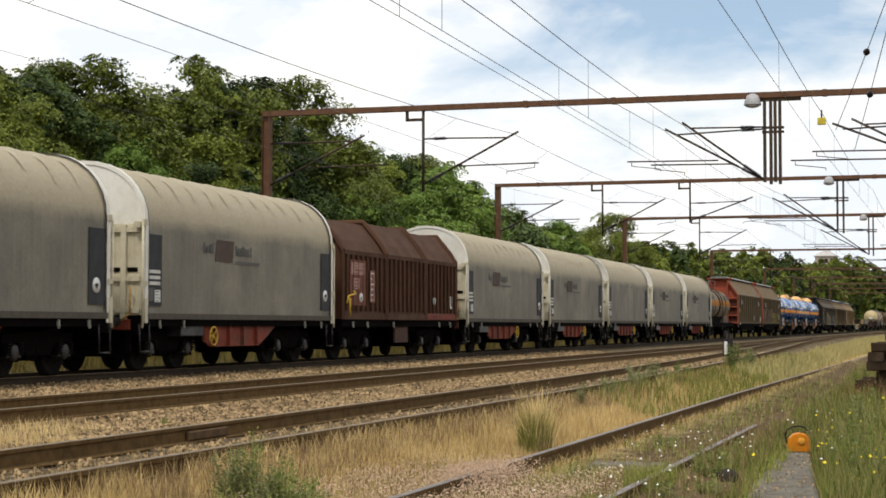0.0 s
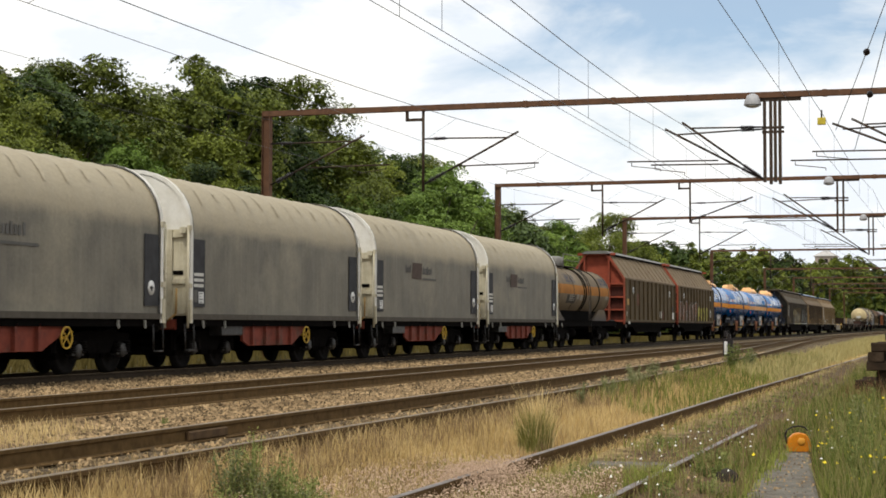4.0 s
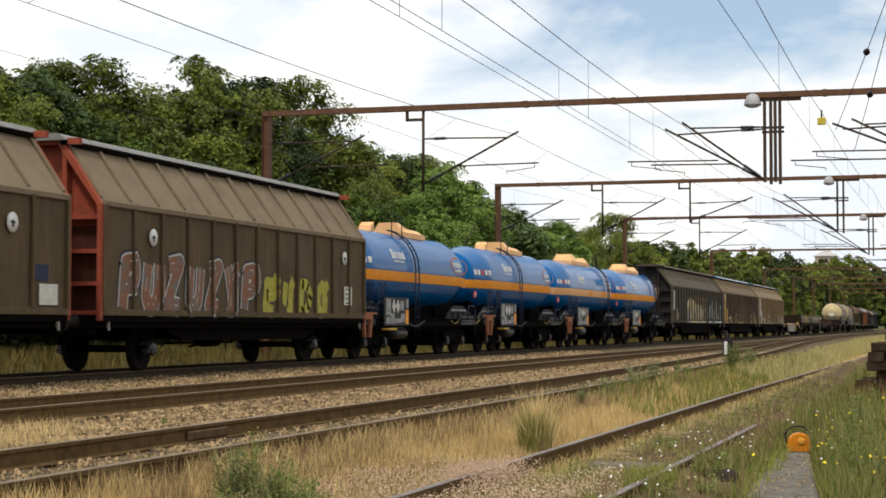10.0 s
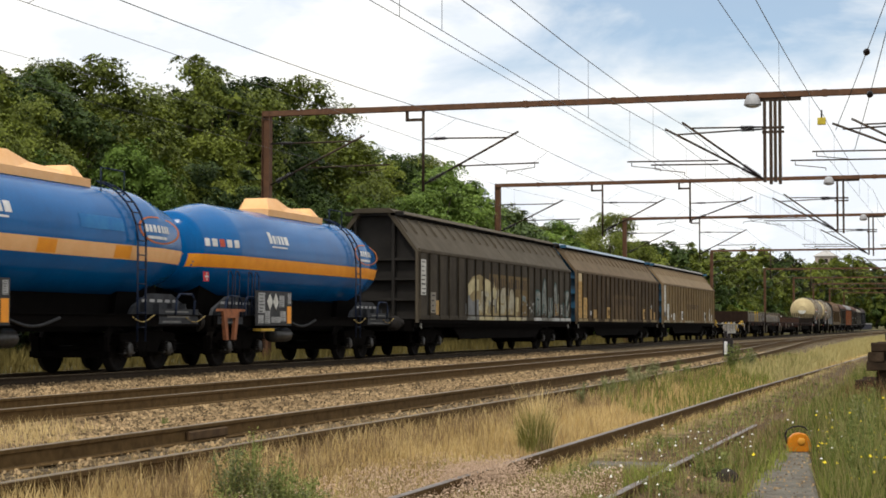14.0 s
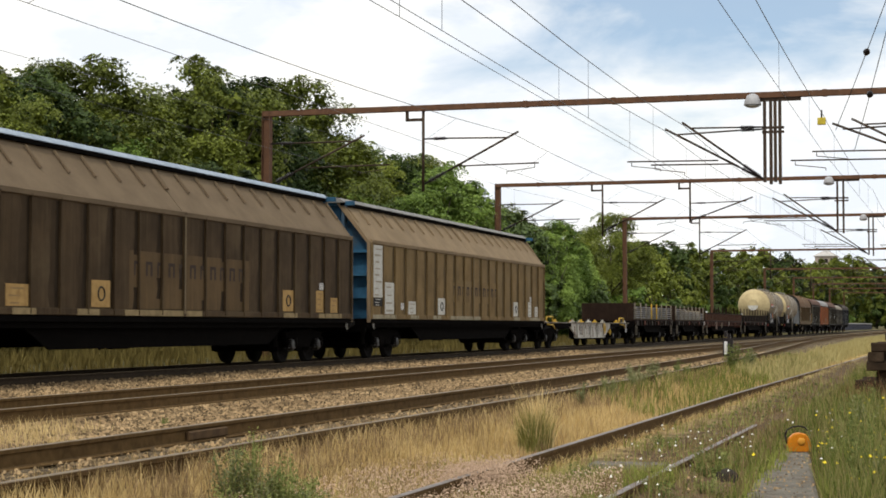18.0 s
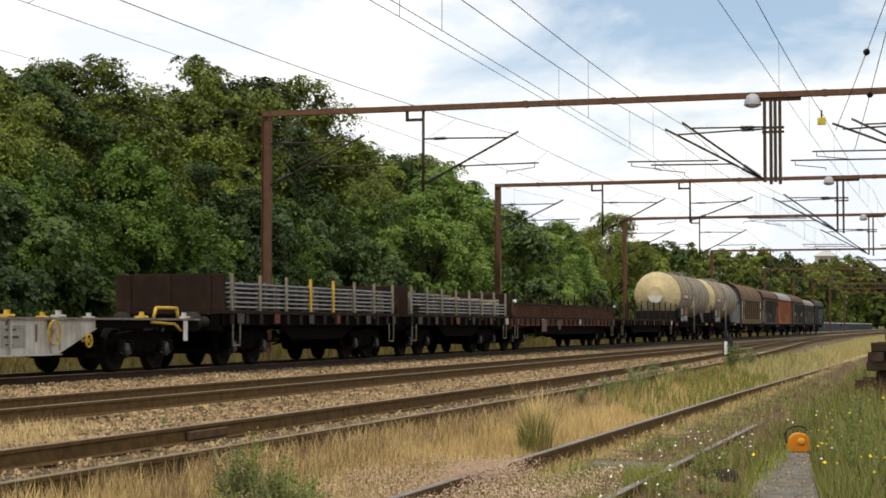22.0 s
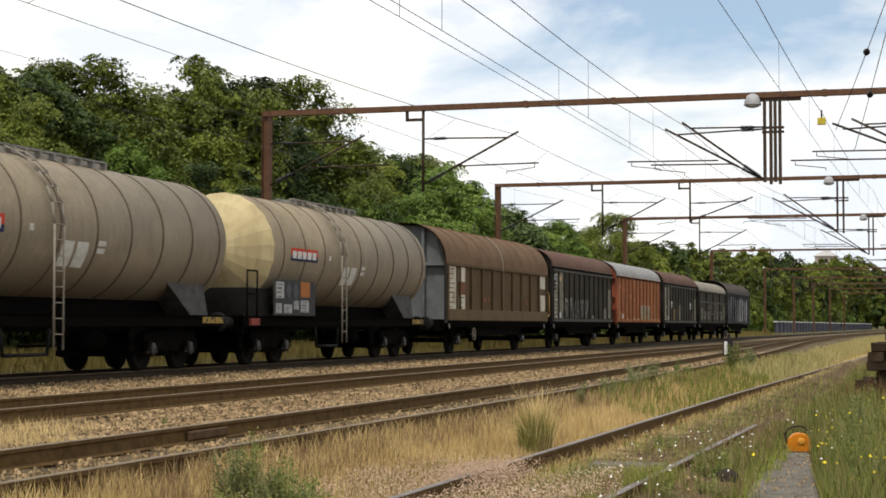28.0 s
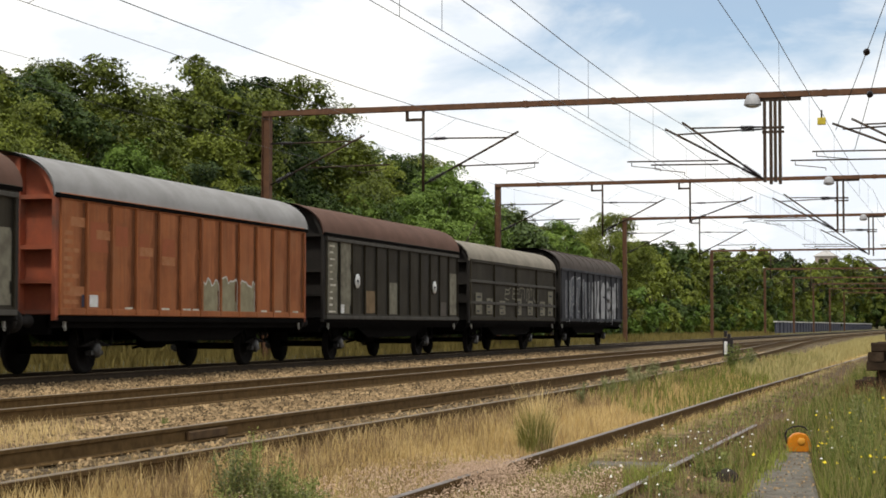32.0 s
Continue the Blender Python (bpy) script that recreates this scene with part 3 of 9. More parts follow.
def crown_points(rng, count, clumps, rx, rz, zc, low=0.0):
    """Leaves in rounded billows over an uneven crown, densest on the billows' skins."""
    cs, cr = [], []
    while len(cs) < clumps:
        d = rng.normal(0, 1, 3)
        d /= np.linalg.norm(d)
        if d[2] < low:
            continue
        k = rng.uniform(0.5, 1.0) ** 0.4
        lump = 1 + 0.22 * noise.noise(Vector(d * 1.7) + Vector((rx, rz, zc)))
        fl = 1.0 if d[2] > 0 else 0.85
        cs.append((d[0] * rx * k * lump * 0.84, d[1] * rx * k * lump * 0.84, zc + d[2] * rz * k * lump * 0.88 * fl))
        cr.append(rng.uniform(0.6, 1.25) * rx * 0.25)
    cs, cr = np.array(cs), np.array(cr)
    weight = cr ** 2 / np.sum(cr ** 2)
    # sprays: tilted pads of leaves that stand out of the billows, with deep gaps between them
    inner = int(count * 0.2)
    outer = count - inner
    sprays = max(40, outer // 58)
    home = rng.choice(clumps, sprays, p=weight)
    out = cs[home] - np.array([0, 0, zc])
    out /= np.linalg.norm(out, axis=1, keepdims=True) + 1e-6
    sd = rng.normal(0, 1, (sprays, 3))
    sd /= np.linalg.norm(sd, axis=1, keepdims=True)
    sd = sd + 0.45 * out + np.array([0, 0, 0.30])
    sd /= np.linalg.norm(sd, axis=1, keepdims=True)
    reach = np.clip(rng.normal(0.95, 0.2, sprays), 0.4, 1.3)
    pad = np.clip(rx * rng.uniform(0.035, 0.085, sprays), 0.10, 0.40)
    of = rng.integers(0, sprays, outer)
    mid = cs[home] + sd * (cr[home] * reach)[:, None] * np.array([1.0, 1.0, 0.85])
    face = sd + np.array([0, 0, 0.55])
    face /= np.linalg.norm(face, axis=1, keepdims=True)
    spread = rng.normal(0, 1.0, (outer, 3)) * pad[of][:, None]
    flat = np.sum(spread * face[of], axis=1, keepdims=True)
    skin = mid[of] + spread - face[of] * flat * 0.65 - np.array([0, 0, 0.5]) * (np.sum(spread ** 2, axis=1, keepdims=True) / np.maximum(pad[of][:, None], 0.05)) * 0.35
    # larger filler leaves deep inside each billow, added to block light in the gaps
    pick = rng.choice(clumps, inner, p=weight)
    d0 = rng.normal(0, 1, (inner, 3))
    d0 /= np.linalg.norm(d0, axis=1, keepdims=True)
    heart = cs[pick] + d0 * (cr[pick] * rng.uniform(0.15, 0.66, inner))[:, None]
    pts, d = np.concatenate([skin, heart]), np.concatenate([face[of], d0])
    grow = np.concatenate([np.ones(outer), np.full(inner, 1.7)])
    pts[:, 2] = np.maximum(pts[:, 2], 0.05)
    return pts, d, cs, grow


def make_tree(seed, height, rx, leaves, clumps, size, material, stem=0.25, label="broadleaf tree in full dark green leaf", name="tree"):
    rng = np.random.default_rng(seed)
    rz = height * (1 - stem) / 2
    zc = height - rz
    pts, nrm, cs, grow = crown_points(rng, leaves, clumps, rx, rz, zc, -0.95)
    ob = thing(name, label, "tree" if name == "tree" else "bush", "trees behind the line" if name == "tree" else "bushes behind the line")
    t = Mesh()
    r0 = 0.022 * height
    sway = [Vector((0.15 * math.sin(seed + k), 0.15 * math.cos(seed * 2 + k), height * 0.8 * k / 5)) for k in range(6)]
    for k in range(5):
        t.bar(sway[k], sway[k + 1], r0 * (1 - k / 5.5), 8, r0 * (1 - (k + 1) / 5.5))
    for c in cs[:: max(1, clumps // 14)]:
        k = min(4, max(0, int(5 * (c[2] * 0.6) / (height * 0.8))))
        t.bar(sway[k], Vector(c), r0 * 0.35, 6, 0.02)
    part("trunk", t, M_BARK, ob, "brown trunk with spreading limbs")
    part("crown", crown_mesh("crown", pts, nrm, size * grow, material, rng), material, ob, "uneven crown of small leaves")
    return ob
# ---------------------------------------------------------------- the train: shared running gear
# black running gear, coloured darker still to hold the shade under the wagons
M_UNDER = mat("underframe_shade_black", (0.005, 0.0042, 0.0037), (0.0035, 0.003, 0.0028), rough=0.95, scale=5, fine=40, bump=0.3, spec=0.02)
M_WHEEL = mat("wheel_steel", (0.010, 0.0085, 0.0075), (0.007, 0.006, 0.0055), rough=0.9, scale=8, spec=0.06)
M_AXLEBOX = mat("axlebox_grey", (0.046, 0.044, 0.041), (0.014, 0.013, 0.012), rough=0.45, metal=0.4, scale=7, spec=0.3)
M_BUFFER = mat("buffer_steel", (0.03, 0.027, 0.025), (0.018, 0.016, 0.015), rough=0.7, metal=0.1)
M_YELLOW = mat("yellow_paint", (0.62, 0.40, 0.05), (0.45, 0.28, 0.05), rough=0.6, scale=12)
M_CREAM = mat("cream_paint", (0.62, 0.57, 0.43), (0.47, 0.42, 0.30), rough=0.7, scale=3, streak=0.4, runs=0.3)
M_ENDWHITE = mat("end_white_paint", (0.76, 0.74, 0.68), (0.66, 0.63, 0.55), rough=0.6, scale=3, streak=0.12)
M_WHITE = mat("white_paint", (0.74, 0.74, 0.72), (0.58, 0.57, 0.53), rough=0.6, scale=5, streak=0.2)
M_LABEL = mat("label_white", (0.66, 0.65, 0.60), (0.5, 0.48, 0.42), rough=0.7, scale=9)
M_LABEL_TAN = mat("label_tan", (0.50, 0.32, 0.12), (0.34, 0.21, 0.08), rough=0.8, scale=6)
M_INK = mat("label_ink", (0.035, 0.035, 0.037), rough=0.7, bump=0)
M_RED = mat("red_oxide", (0.215, 0.050, 0.030), (0.130, 0.036, 0.025), rough=0.7, scale=4, dirt=(0.10, 0.055, 0.04))
M_REDEND = mat("red_end_paint", (0.33, 0.075, 0.040), (0.24, 0.055, 0.033), rough=0.65, scale=2.5, dirt=(0.15, 0.06, 0.04))
M_BLUEEND = mat("blue_end_paint", (0.035, 0.115, 0.20), (0.025, 0.075, 0.13), rough=0.6, scale=2.5, dirt=(0.06, 0.07, 0.075))
M_ORANGE = mat("orange_paint", (0.92, 0.36, 0.03), (0.84, 0.30, 0.03), rough=0.45, scale=4)
M_PEACH = mat("faded_orange_paint", (0.90, 0.52, 0.24), (0.86, 0.46, 0.19), rough=0.5, scale=3)

M_GREYEND = mat("grey_end", (0.17, 0.18, 0.19), (0.12, 0.125, 0.13), rough=0.7, scale=2)
WHEELS, WAGONS = [], []


def wheelset_mesh():
    w = Mesh().bar((0, -0.95, 0), (0, 0.95, 0), 0.08, 12)
    for s in (-1, 1):
        w.lathe((0, s * 0.755, 0), (0, s, 0), [(-0.075, 0.08), (-0.075, 0.485), (-0.045, 0.487), (-0.04, 0.462), (0.055, 0.455), (0.06, 0.39), (0.025, 0.37), (0.015, 0.17), (0.06, 0.15), (0.07, 0.09)], 28)
        for k in range(6):
            a = k * math.pi / 3
            w.box(0.25 * math.cos(a) - 0.02, 0.25 * math.cos(a) + 0.02, s * 0.78, s * 0.79, 0.25 * math.sin(a) - 0.02, 0.25 * math.sin(a) + 0.02)
    return w.data("wheelset", M_WHEEL)


WHEELSET = wheelset_mesh()


def bogie_mesh():
    b = Mesh()
    for s in (-1, 1):
        y0, y1 = sorted((s * 0.92, s * 1.04))
        b.prism([(-1.25, 0.62), (-1.25, 0.78), (-0.55, 0.84), (0.55, 0.84), (1.25, 0.78), (1.25, 0.62), (0.6, 0.62), (0.42, 0.40), (-0.42, 0.40), (-0.6, 0.62)], "y", y0, y1)
        for c in (-0.9, 0.9):
            for o in (-0.2, 0.2):
                b.bar((c + o, s * 0.99, 0.40), (c + o, s * 0.99, 0.66), 0.075, 10)
        b.box(-0.08, 0.08, s * 1.02 - 0.03, s * 1.02 + 0.06, 0.42, 0.6)
    for c in (-1.42, -0.38, 0.38, 1.42):
        b.box(c - 0.05, c + 0.05, -0.9, 0.9, 0.30, 0.42)
        for s in (-1, 1):
            b.prism([(c - 0.05, 0.28), (c + 0.05, 0.28), (c + 0.07, 0.72), (c - 0.07, 0.72)], "y", s * 0.75 - 0.06, s * 0.75 + 0.06)
    b.box(-0.2, 0.2, -0.92, 0.92, 0.30, 0.8).box(-1.22, -1.12, -0.95, 0.95, 0.55, 0.7).box(1.12, 1.22, -0.95, 0.95, 0.55, 0.7)
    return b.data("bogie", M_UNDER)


def axlebox_mesh(s):
    b = Mesh()
    if s:
        b.box(-0.24, 0.24, s * 1.0 - 0.07, s * 1.0 + 0.07, 0.36, 0.46, 0.02).lathe((0, s * 0.95, 0.46), (0, s, 0), [(0.0, 0.15), (0.13, 0.15), (0.15, 0.12), (0.152, 0.03)], 14)
    return b.data("axlebox", M_AXLEBOX)


def guard_mesh(s):
    """W-shaped guard plate of a single axle on one side."""
    return Mesh().prism([(-0.42, 0.95), (-0.17, 0.35), (-0.12, 0.35), (-0.14, 0.7), (0.14, 0.7), (0.12, 0.35), (0.17, 0.35), (0.42, 0.95)], "y", s * 0.93 - 0.012, s * 0.93 + 0.012).data("axle_guard", M_UNDER)


def leaf_spring_mesh(s):
    """A stack of leaves in its buckle, with the shackles that hang it from the frame."""
    b = Mesh()
    y0, y1 = sorted((s * 0.97, s * 1.05))
    for k in range(6):
        b.box(-0.62 + 0.09 * k, 0.62 - 0.09 * k, y0, y1, 0.54 + 0.02 * k, 0.558 + 0.02 * k)
    b.box(-0.06, 0.06, y0 - 0.015, y1 + 0.015, 0.52, 0.68)
    for e in (-0.68, 0.68):
        b.bar((e, s * 1.01, 0.55), (e * 1.1, s * 1.01, 0.92), 0.025, 6)
    return b.data("leaf_spring", M_WHEEL)


BOGIE, AXLEBOXES = bogie_mesh(), (axlebox_mesh(-1), axlebox_mesh(1))
GUARDS, LEAF_SPRINGS = (guard_mesh(-1), guard_mesh(1)), (leaf_spring_mesh(-1), leaf_spring_mesh(1))


def buffer_mesh():
    return Mesh().lathe((0, 0, 0), (-1, 0, 0), [(0.0, 0.13), (0.02, 0.13), (0.03, 0.10), (0.32, 0.09), (0.33, 0.07), (0.52, 0.07), (0.53, 0.2), (0.56, 0.225), (0.6, 0.21), (0.605, 0.02)], 18).data("buffer", M_BUFFER)


BUFFER = buffer_mesh()
HOOK = Mesh().box(-0.28, 0, -0.04, 0.04, -0.07, 0.07).ring((-0.34, 0, -0.02), (0, 1, 0), 0.09, 0.03, 12, 6).path([(-0.3, 0.06, 0), (-0.5, 0.06, -0.28), (-0.55, -0.06, -0.3), (-0.3, -0.06, 0)], 0.025).data("coupling", M_BUFFER)


def ends(root, L, lo=0.0):
    """Buffers and screw couplings at both ends; lo: how far the headstock stands inside the body's end."""
    for x, turn in ((lo, 0), (L - lo, 180)):
        for y in (-0.875, 0.875):
            b = part("buffer", BUFFER, M_BUFFER, root)
            b.matrix_basis = pose(x, y, 1.03, 0, 0, turn)
        c = part("coupling", HOOK, M_BUFFER, root)
        c.matrix_basis = pose(x, 0, 1.0, 0, 0, turn)


def coil_mesh():
    c = Mesh()
    for k in range(5):
        c.ring((0, 0, 0.05 * k), (0, 0, 1), 0.078, 0.016, 12, 5)
    return c.data("coil_spring", M_WHEEL)


COIL = coil_mesh()


def on_bogies(root, *xs):
    for x in xs:
        b = part("bogie", BOGIE, M_UNDER, root, "black cast two-axle bogie")
        b.location = (x, 0, 0)
        for o in (-0.9, 0.9):
            w = part("wheelset", WHEELSET, M_WHEEL, b)
            w.location = (o, 0, 0.46)
            WHEELS.append(w)
            for box in AXLEBOXES:
                a = part("axlebox", box, M_AXLEBOX, b)
                a.location = (o, 0, 0)
            for q in (-0.2, 0.2):
                part("coil_spring", COIL, M_AXLEBOX, b).location = (o + q, -1.05, 0.43)


def on_axles(root, *xs):
    for x in xs:
        for k in (0, 1):
            g = part("axle_guard", GUARDS[k], M_UNDER, root, "black axle guard")
            g.location = (x, 0, 0)
            part("leaf_spring", LEAF_SPRINGS[k], M_WHEEL, g, "black leaf spring")
            part("axlebox", AXLEBOXES[k], M_AXLEBOX, g)
            if k == 0:
                w = part("wheelset", WHEELSET, M_WHEEL, g)
                w.location = (0, 0, 0.46)
                WHEELS.append(w)


def wagon(name, label, s, category="railway wagon"):
    """s: where its near end stands at the start, along the track."""
    ob = thing(name, label, category, "wagons of the goods train")
    WAGONS.append((ob, s))
    return ob


def frame_of(root, L, z0=0.92, z1=1.14, y=1.28, truss=None, material=None, lo=0.0):
    u = Mesh()
    for s in (-1, 1):
        u.box(lo, L - lo, s * y - 0.05, s * y + 0.05, z0, z1).box(lo, L - lo, s * y - 0.1, s * y + 0.1, z1 - 0.02, z1)
        u.box(lo, L - lo, s * 0.35 - 0.05, s * 0.35 + 0.05, z0 - 0.1, z1)
    for x in (lo, L - lo - 0.12):
        u.box(x, x + 0.12, -y, y, z0 - 0.12, z1)
    k = max(4, int(L / 1.5))
    for i in range(1, k):
        u.box(L * i / k - 0.05, L * i / k + 0.05, -y, y, z0, z1)
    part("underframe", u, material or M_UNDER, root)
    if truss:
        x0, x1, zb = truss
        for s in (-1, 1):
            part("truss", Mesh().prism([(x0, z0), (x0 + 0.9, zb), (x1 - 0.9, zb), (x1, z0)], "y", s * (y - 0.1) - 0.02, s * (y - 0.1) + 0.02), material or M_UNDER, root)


def gear(root, x, z=0.55, n=1):
    """Brake cylinder, rods and air tank under the floor."""
    part("air_tank", Mesh().lathe((x, -0.55, z + 0.1), (1, 0, 0), [(0, 0.05), (0.03, 0.16), (0.08, 0.19), (0.85, 0.19), (0.9, 0.16), (0.93, 0.05)], 16), M_UNDER, root)
    part("brake_rod", Mesh().bar((x - 1.6, -0.2, z), (x + 2.6, -0.2, z), 0.025, 6).bar((x + 1.2, -0.5, z + 0.1), (x + 1.2, 0.3, z - 0.1), 0.03, 6), M_UNDER, root)


def handwheel(root, x, z, y=-1.36, material=None, R=0.2):
    h = Mesh().ring((x, y, z), (0, 1, 0), R, 0.018, 24, 6).bar((x, y, z), (x, y + 0.15, z), 0.03, 8)
    for k in range(4):
        a = math.pi / 4 + k * math.pi / 2
        h.bar((x, y, z), (x + R * math.cos(a), y, z + R * math.sin(a)), 0.012, 5)
    part("handwheel", h, material or M_YELLOW, root, "round brake handwheel")


WALLS = {}


def on_wall(root, x0, x1, z0, z1, off):
    """A thin skin that follows the bulged panels of a wagon's near wall."""
    knots, ys = WALLS[root]
    xs = [x0] + [k for k in knots if x0 + 1e-4 < k < x1 - 1e-4] + [x1]
    m = Mesh()
    for a, b in zip(xs, xs[1:]):
        ya, yb = float(np.interp(a, knots, ys)) - off, float(np.interp(b, knots, ys)) - off
        m.add([(a, ya, z0), (b, yb, z0), (b, yb, z1), (a, ya, z1)], [(0, 1, 2, 3)])
    return m


def plate(root, x0, x1, z0, z1, y, material, name="label_plate", label="", rows=0, ink=None, seed=0):
    """A thin painted plate on the near side at y, with rows of bars where writing is."""
    off = 0.004 + max(0.0, -1.42 - y) * 0.12
    if root in WALLS:
        c = (x0 + x1) / 2
        lines = RIB_LINES[root][0]
        near, far = max([q for q in lines if q <= c] or [x0]), min([q for q in lines if q > c] or [x1])
        if x1 - x0 < far - near - 0.17:
            shift = max(0.0, near + 0.15 - x0) - max(0.0, x1 - far + 0.02)
            x0, x1 = x0 + shift, x1 + shift
    body = on_wall(root, x0, x1, z0, z1, off) if root in WALLS else Mesh().box(x0, x1, y - 0.006, y + 0.004, z0, z1)
    p = part(name, body, material, root, label)
    if rows:
        rr = random.Random(seed)
        rows = int(rows * 1.6)
        h = (z1 - z0) / rows
        for k in range(rows):
            z, x = z1 - h * (k + 0.72), x0 + (x1 - x0) * rr.uniform(0.08, 0.2)
            xe, ze = x + (x1 - x0) * rr.uniform(0.25, 0.7), z + h * rr.uniform(0.16, 0.36)
            part("lettering", on_wall(root, x, xe, z, ze, off + 0.004) if root in WALLS else Mesh().box(x, xe, y - 0.009, y - 0.006, z, ze), ink or M_INK, p)
    return p


def lamp_iron(root, x, z=1.02, y=-1.3):
    part("lashing_hook", Mesh().box(x - 0.02, x + 0.02, y - 0.03, y + 0.02, z - 0.07, z + 0.04).ring((x, y - 0.02, z - 0.09), (0, 1, 0), 0.035, 0.011, 10, 5), mat_once("hook_pale", (0.36, 0.35, 0.31)), root, "pale lashing hook")


def disc(root, x, z, y, R=0.13):
    d = part("round_mark", Mesh().lathe((x, y + 0.004, z), (0, -1, 0), [(0.0, R), (0.008, R), (0.008, 0.01)], 24), M_WHITE, root, "white disc with a dark arrow")
    part("arrow", Mesh().box(x - R * 0.45, x + R * 0.45, y - 0.010, y - 0.006, z - 0.02, z + 0.02).box(x - R * 0.15, x + R * 0.2, y - 0.0105, y - 0.006, z - R * 0.45, z + R * 0.25), M_INK, d)


# ---------------------------------------------------------------- curtain-sided coil wagons
def tarp_material():
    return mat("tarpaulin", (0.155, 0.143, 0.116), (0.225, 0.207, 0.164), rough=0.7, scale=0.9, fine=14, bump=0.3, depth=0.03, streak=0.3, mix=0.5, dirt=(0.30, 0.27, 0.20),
               tone_by_height=(2.92, 3.2, (0.365, 0.315, 0.222)), spec=0.2, runs=0.18)


M_TARP = tarp_material()
M_PANEL = mat("dark_panel", (0.055, 0.055, 0.058), (0.04, 0.04, 0.042), rough=0.75, scale=3, streak=0.3)
M_LOGO = mat("faded_brown_mark", (0.085, 0.06, 0.05), (0.11, 0.085, 0.07), rough=0.8, scale=5)
M_TEXTGREY = mat("faded_grey_lettering", (0.14, 0.135, 0.125), rough=0.8, bump=0)


def arch(half, z0, zs, zt, n=16, power=2.15):
    """One cross-section, from the near foot over the top to the far foot."""
    pts = [(-half, z0), (-half, z0 + (zs - z0) * 0.5)]
    for i in range(n + 1):
        a = math.pi * i / n
        c, s = math.cos(a), math.sin(a)
        pts.append((-half * math.copysign(abs(c) ** (2 / power), c), zs + (zt - zs) * abs(s) ** (2 / power)))
    return pts + [(half, z0 + (zs - z0) * 0.5), (half, z0)]


def curtain_wagon(s, clean=False, logo=True, seed=0):
    L = 10.85
    root = wagon("curtain_wagon", "grey tarpaulin-covered coil wagon with white and cream end walls", s)
    rr = random.Random(seed)
    hoops = 12
    secs = []
    for i in range(hoops * 4 + 1):
        x = 0.12 + (L - 0.24) * i / (hoops * 4)
        sag = (0.0, 0.022, 0.030, 0.022)[i % 4]
        secs.append([(x, y * (1 - sag * 0.5) + rr.uniform(-0.003, 0.003), z - (sag * 1.6 if z > 3.2 else 0) + rr.uniform(-0.004, 0.004)) for y, z in arch(1.43, 1.18, 3.0, 4.30)])
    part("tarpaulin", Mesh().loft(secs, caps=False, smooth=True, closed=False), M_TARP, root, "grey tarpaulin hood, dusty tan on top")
    for x, d in ((0.0, 1), (L, -1)):
        w = part("end_wall", Mesh().loft([[(x + d * o, y, z) for y, z in arch(1.40, 0.95, 3.0, 4.25)] for o in (0.02, 0.10)]), M_ENDWHITE, root, "white-painted steel end wall, cream below")
        part("lower_panel", Mesh().box(min(x + d * 0.005, x + d * 0.02), max(x + d * 0.005, x + d * 0.02), -1.38, 1.38, 0.97, 3.02), M_CREAM, w, "cream lower panel")
        rim = Mesh()
        outer, inner = arch(1.47, 1.0, 3.0, 4.345), arch(1.40, 1.0, 3.0, 4.26)
        for o0, o1 in ((0.0, 0.13),):
            rim.loft([[(x + d * o0, y, z) for y, z in outer], [(x + d * o1, y, z) for y, z in outer]], closed=False, smooth=True)
            rim.loft([[(x + d * o0, y, z) for y, z in inner], [(x + d * o0, y, z) for y, z in outer]], closed=False)
        part("rim", rim, M_ENDWHITE, w, "pale end hoop")
        ribs = Mesh()
        for y in (-1.0, -0.35, 0.35, 1.0):
            ribs.box(min(x, x - d * 0.07), max(x, x - d * 0.07) + 0.03, y - 0.06, y + 0.06, 1.0, 3.0)
        for z in (1.25, 1.9, 2.9):
            ribs.box(min(x, x - d * 0.05), max(x, x - d * 0.05) + 0.03, -1.35, 1.35, z - 0.05, z + 0.05)
        part("rib", ribs, M_CREAM, w)
        if d > 0:
            part("recess", Mesh().box(x - 0.012, x + 0.004, -1.3, 1.3, 2.04, 2.13), M_UNDER, w, "dark slit in the end wall")
            part("bracket", Mesh().box(x - 0.16, x + 0.02, -1.42, -1.28, 2.93, 3.06, 0.015), M_CREAM, w, "cream bracket at the corner")
            part("crank", Mesh().path([(x - 0.12, -1.2, 1.75), (x - 0.14, -1.2, 1.2), (x - 0.14, -1.0, 1.05)], 0.022, 6), M_LABEL_TAN, w, "dull yellow crank")
            part("sill_block", Mesh().box(x - 0.10, x + 0.02, -1.15, -0.5, 0.86, 1.08, 0.02), M_RED, w, "red-brown block below the end wall")
        part("gutter", Mesh().loft([[(x + d * q, y, z) for y, z in arch(1.462, 1.15, 3.0, 4.332)] for q in (0.13, 0.175)], closed=False, smooth=True), M_PANEL, w, "dark seam where the tarpaulin meets the end hoop")
        part("step_hoop", Mesh().path([(x - d * 0.12, -1.40, 0.98), (x - d * 0.12, -1.42, 0.42), (x + d * 0.32, -1.42, 0.42), (x + d * 0.32, -1.40, 0.98)], 0.018, 6), M_AXLEBOX, root, "grey step hoop")
        part("latch_gear", Mesh().box(x - 0.05, x + 0.05, -1.5, -1.42, 1.0, 1.5).bar((x - d * 0.1, -1.46, 0.9), (x - d * 0.1, -1.46, 3.05), 0.025, 6).box(x - 0.12, x + 0.02, -1.5, -1.44, 2.98, 3.1).box(x - 0.1, x + 0.04, -1.5, -1.44, 1.75, 1.85), M_CREAM, root, "cream locking rod")
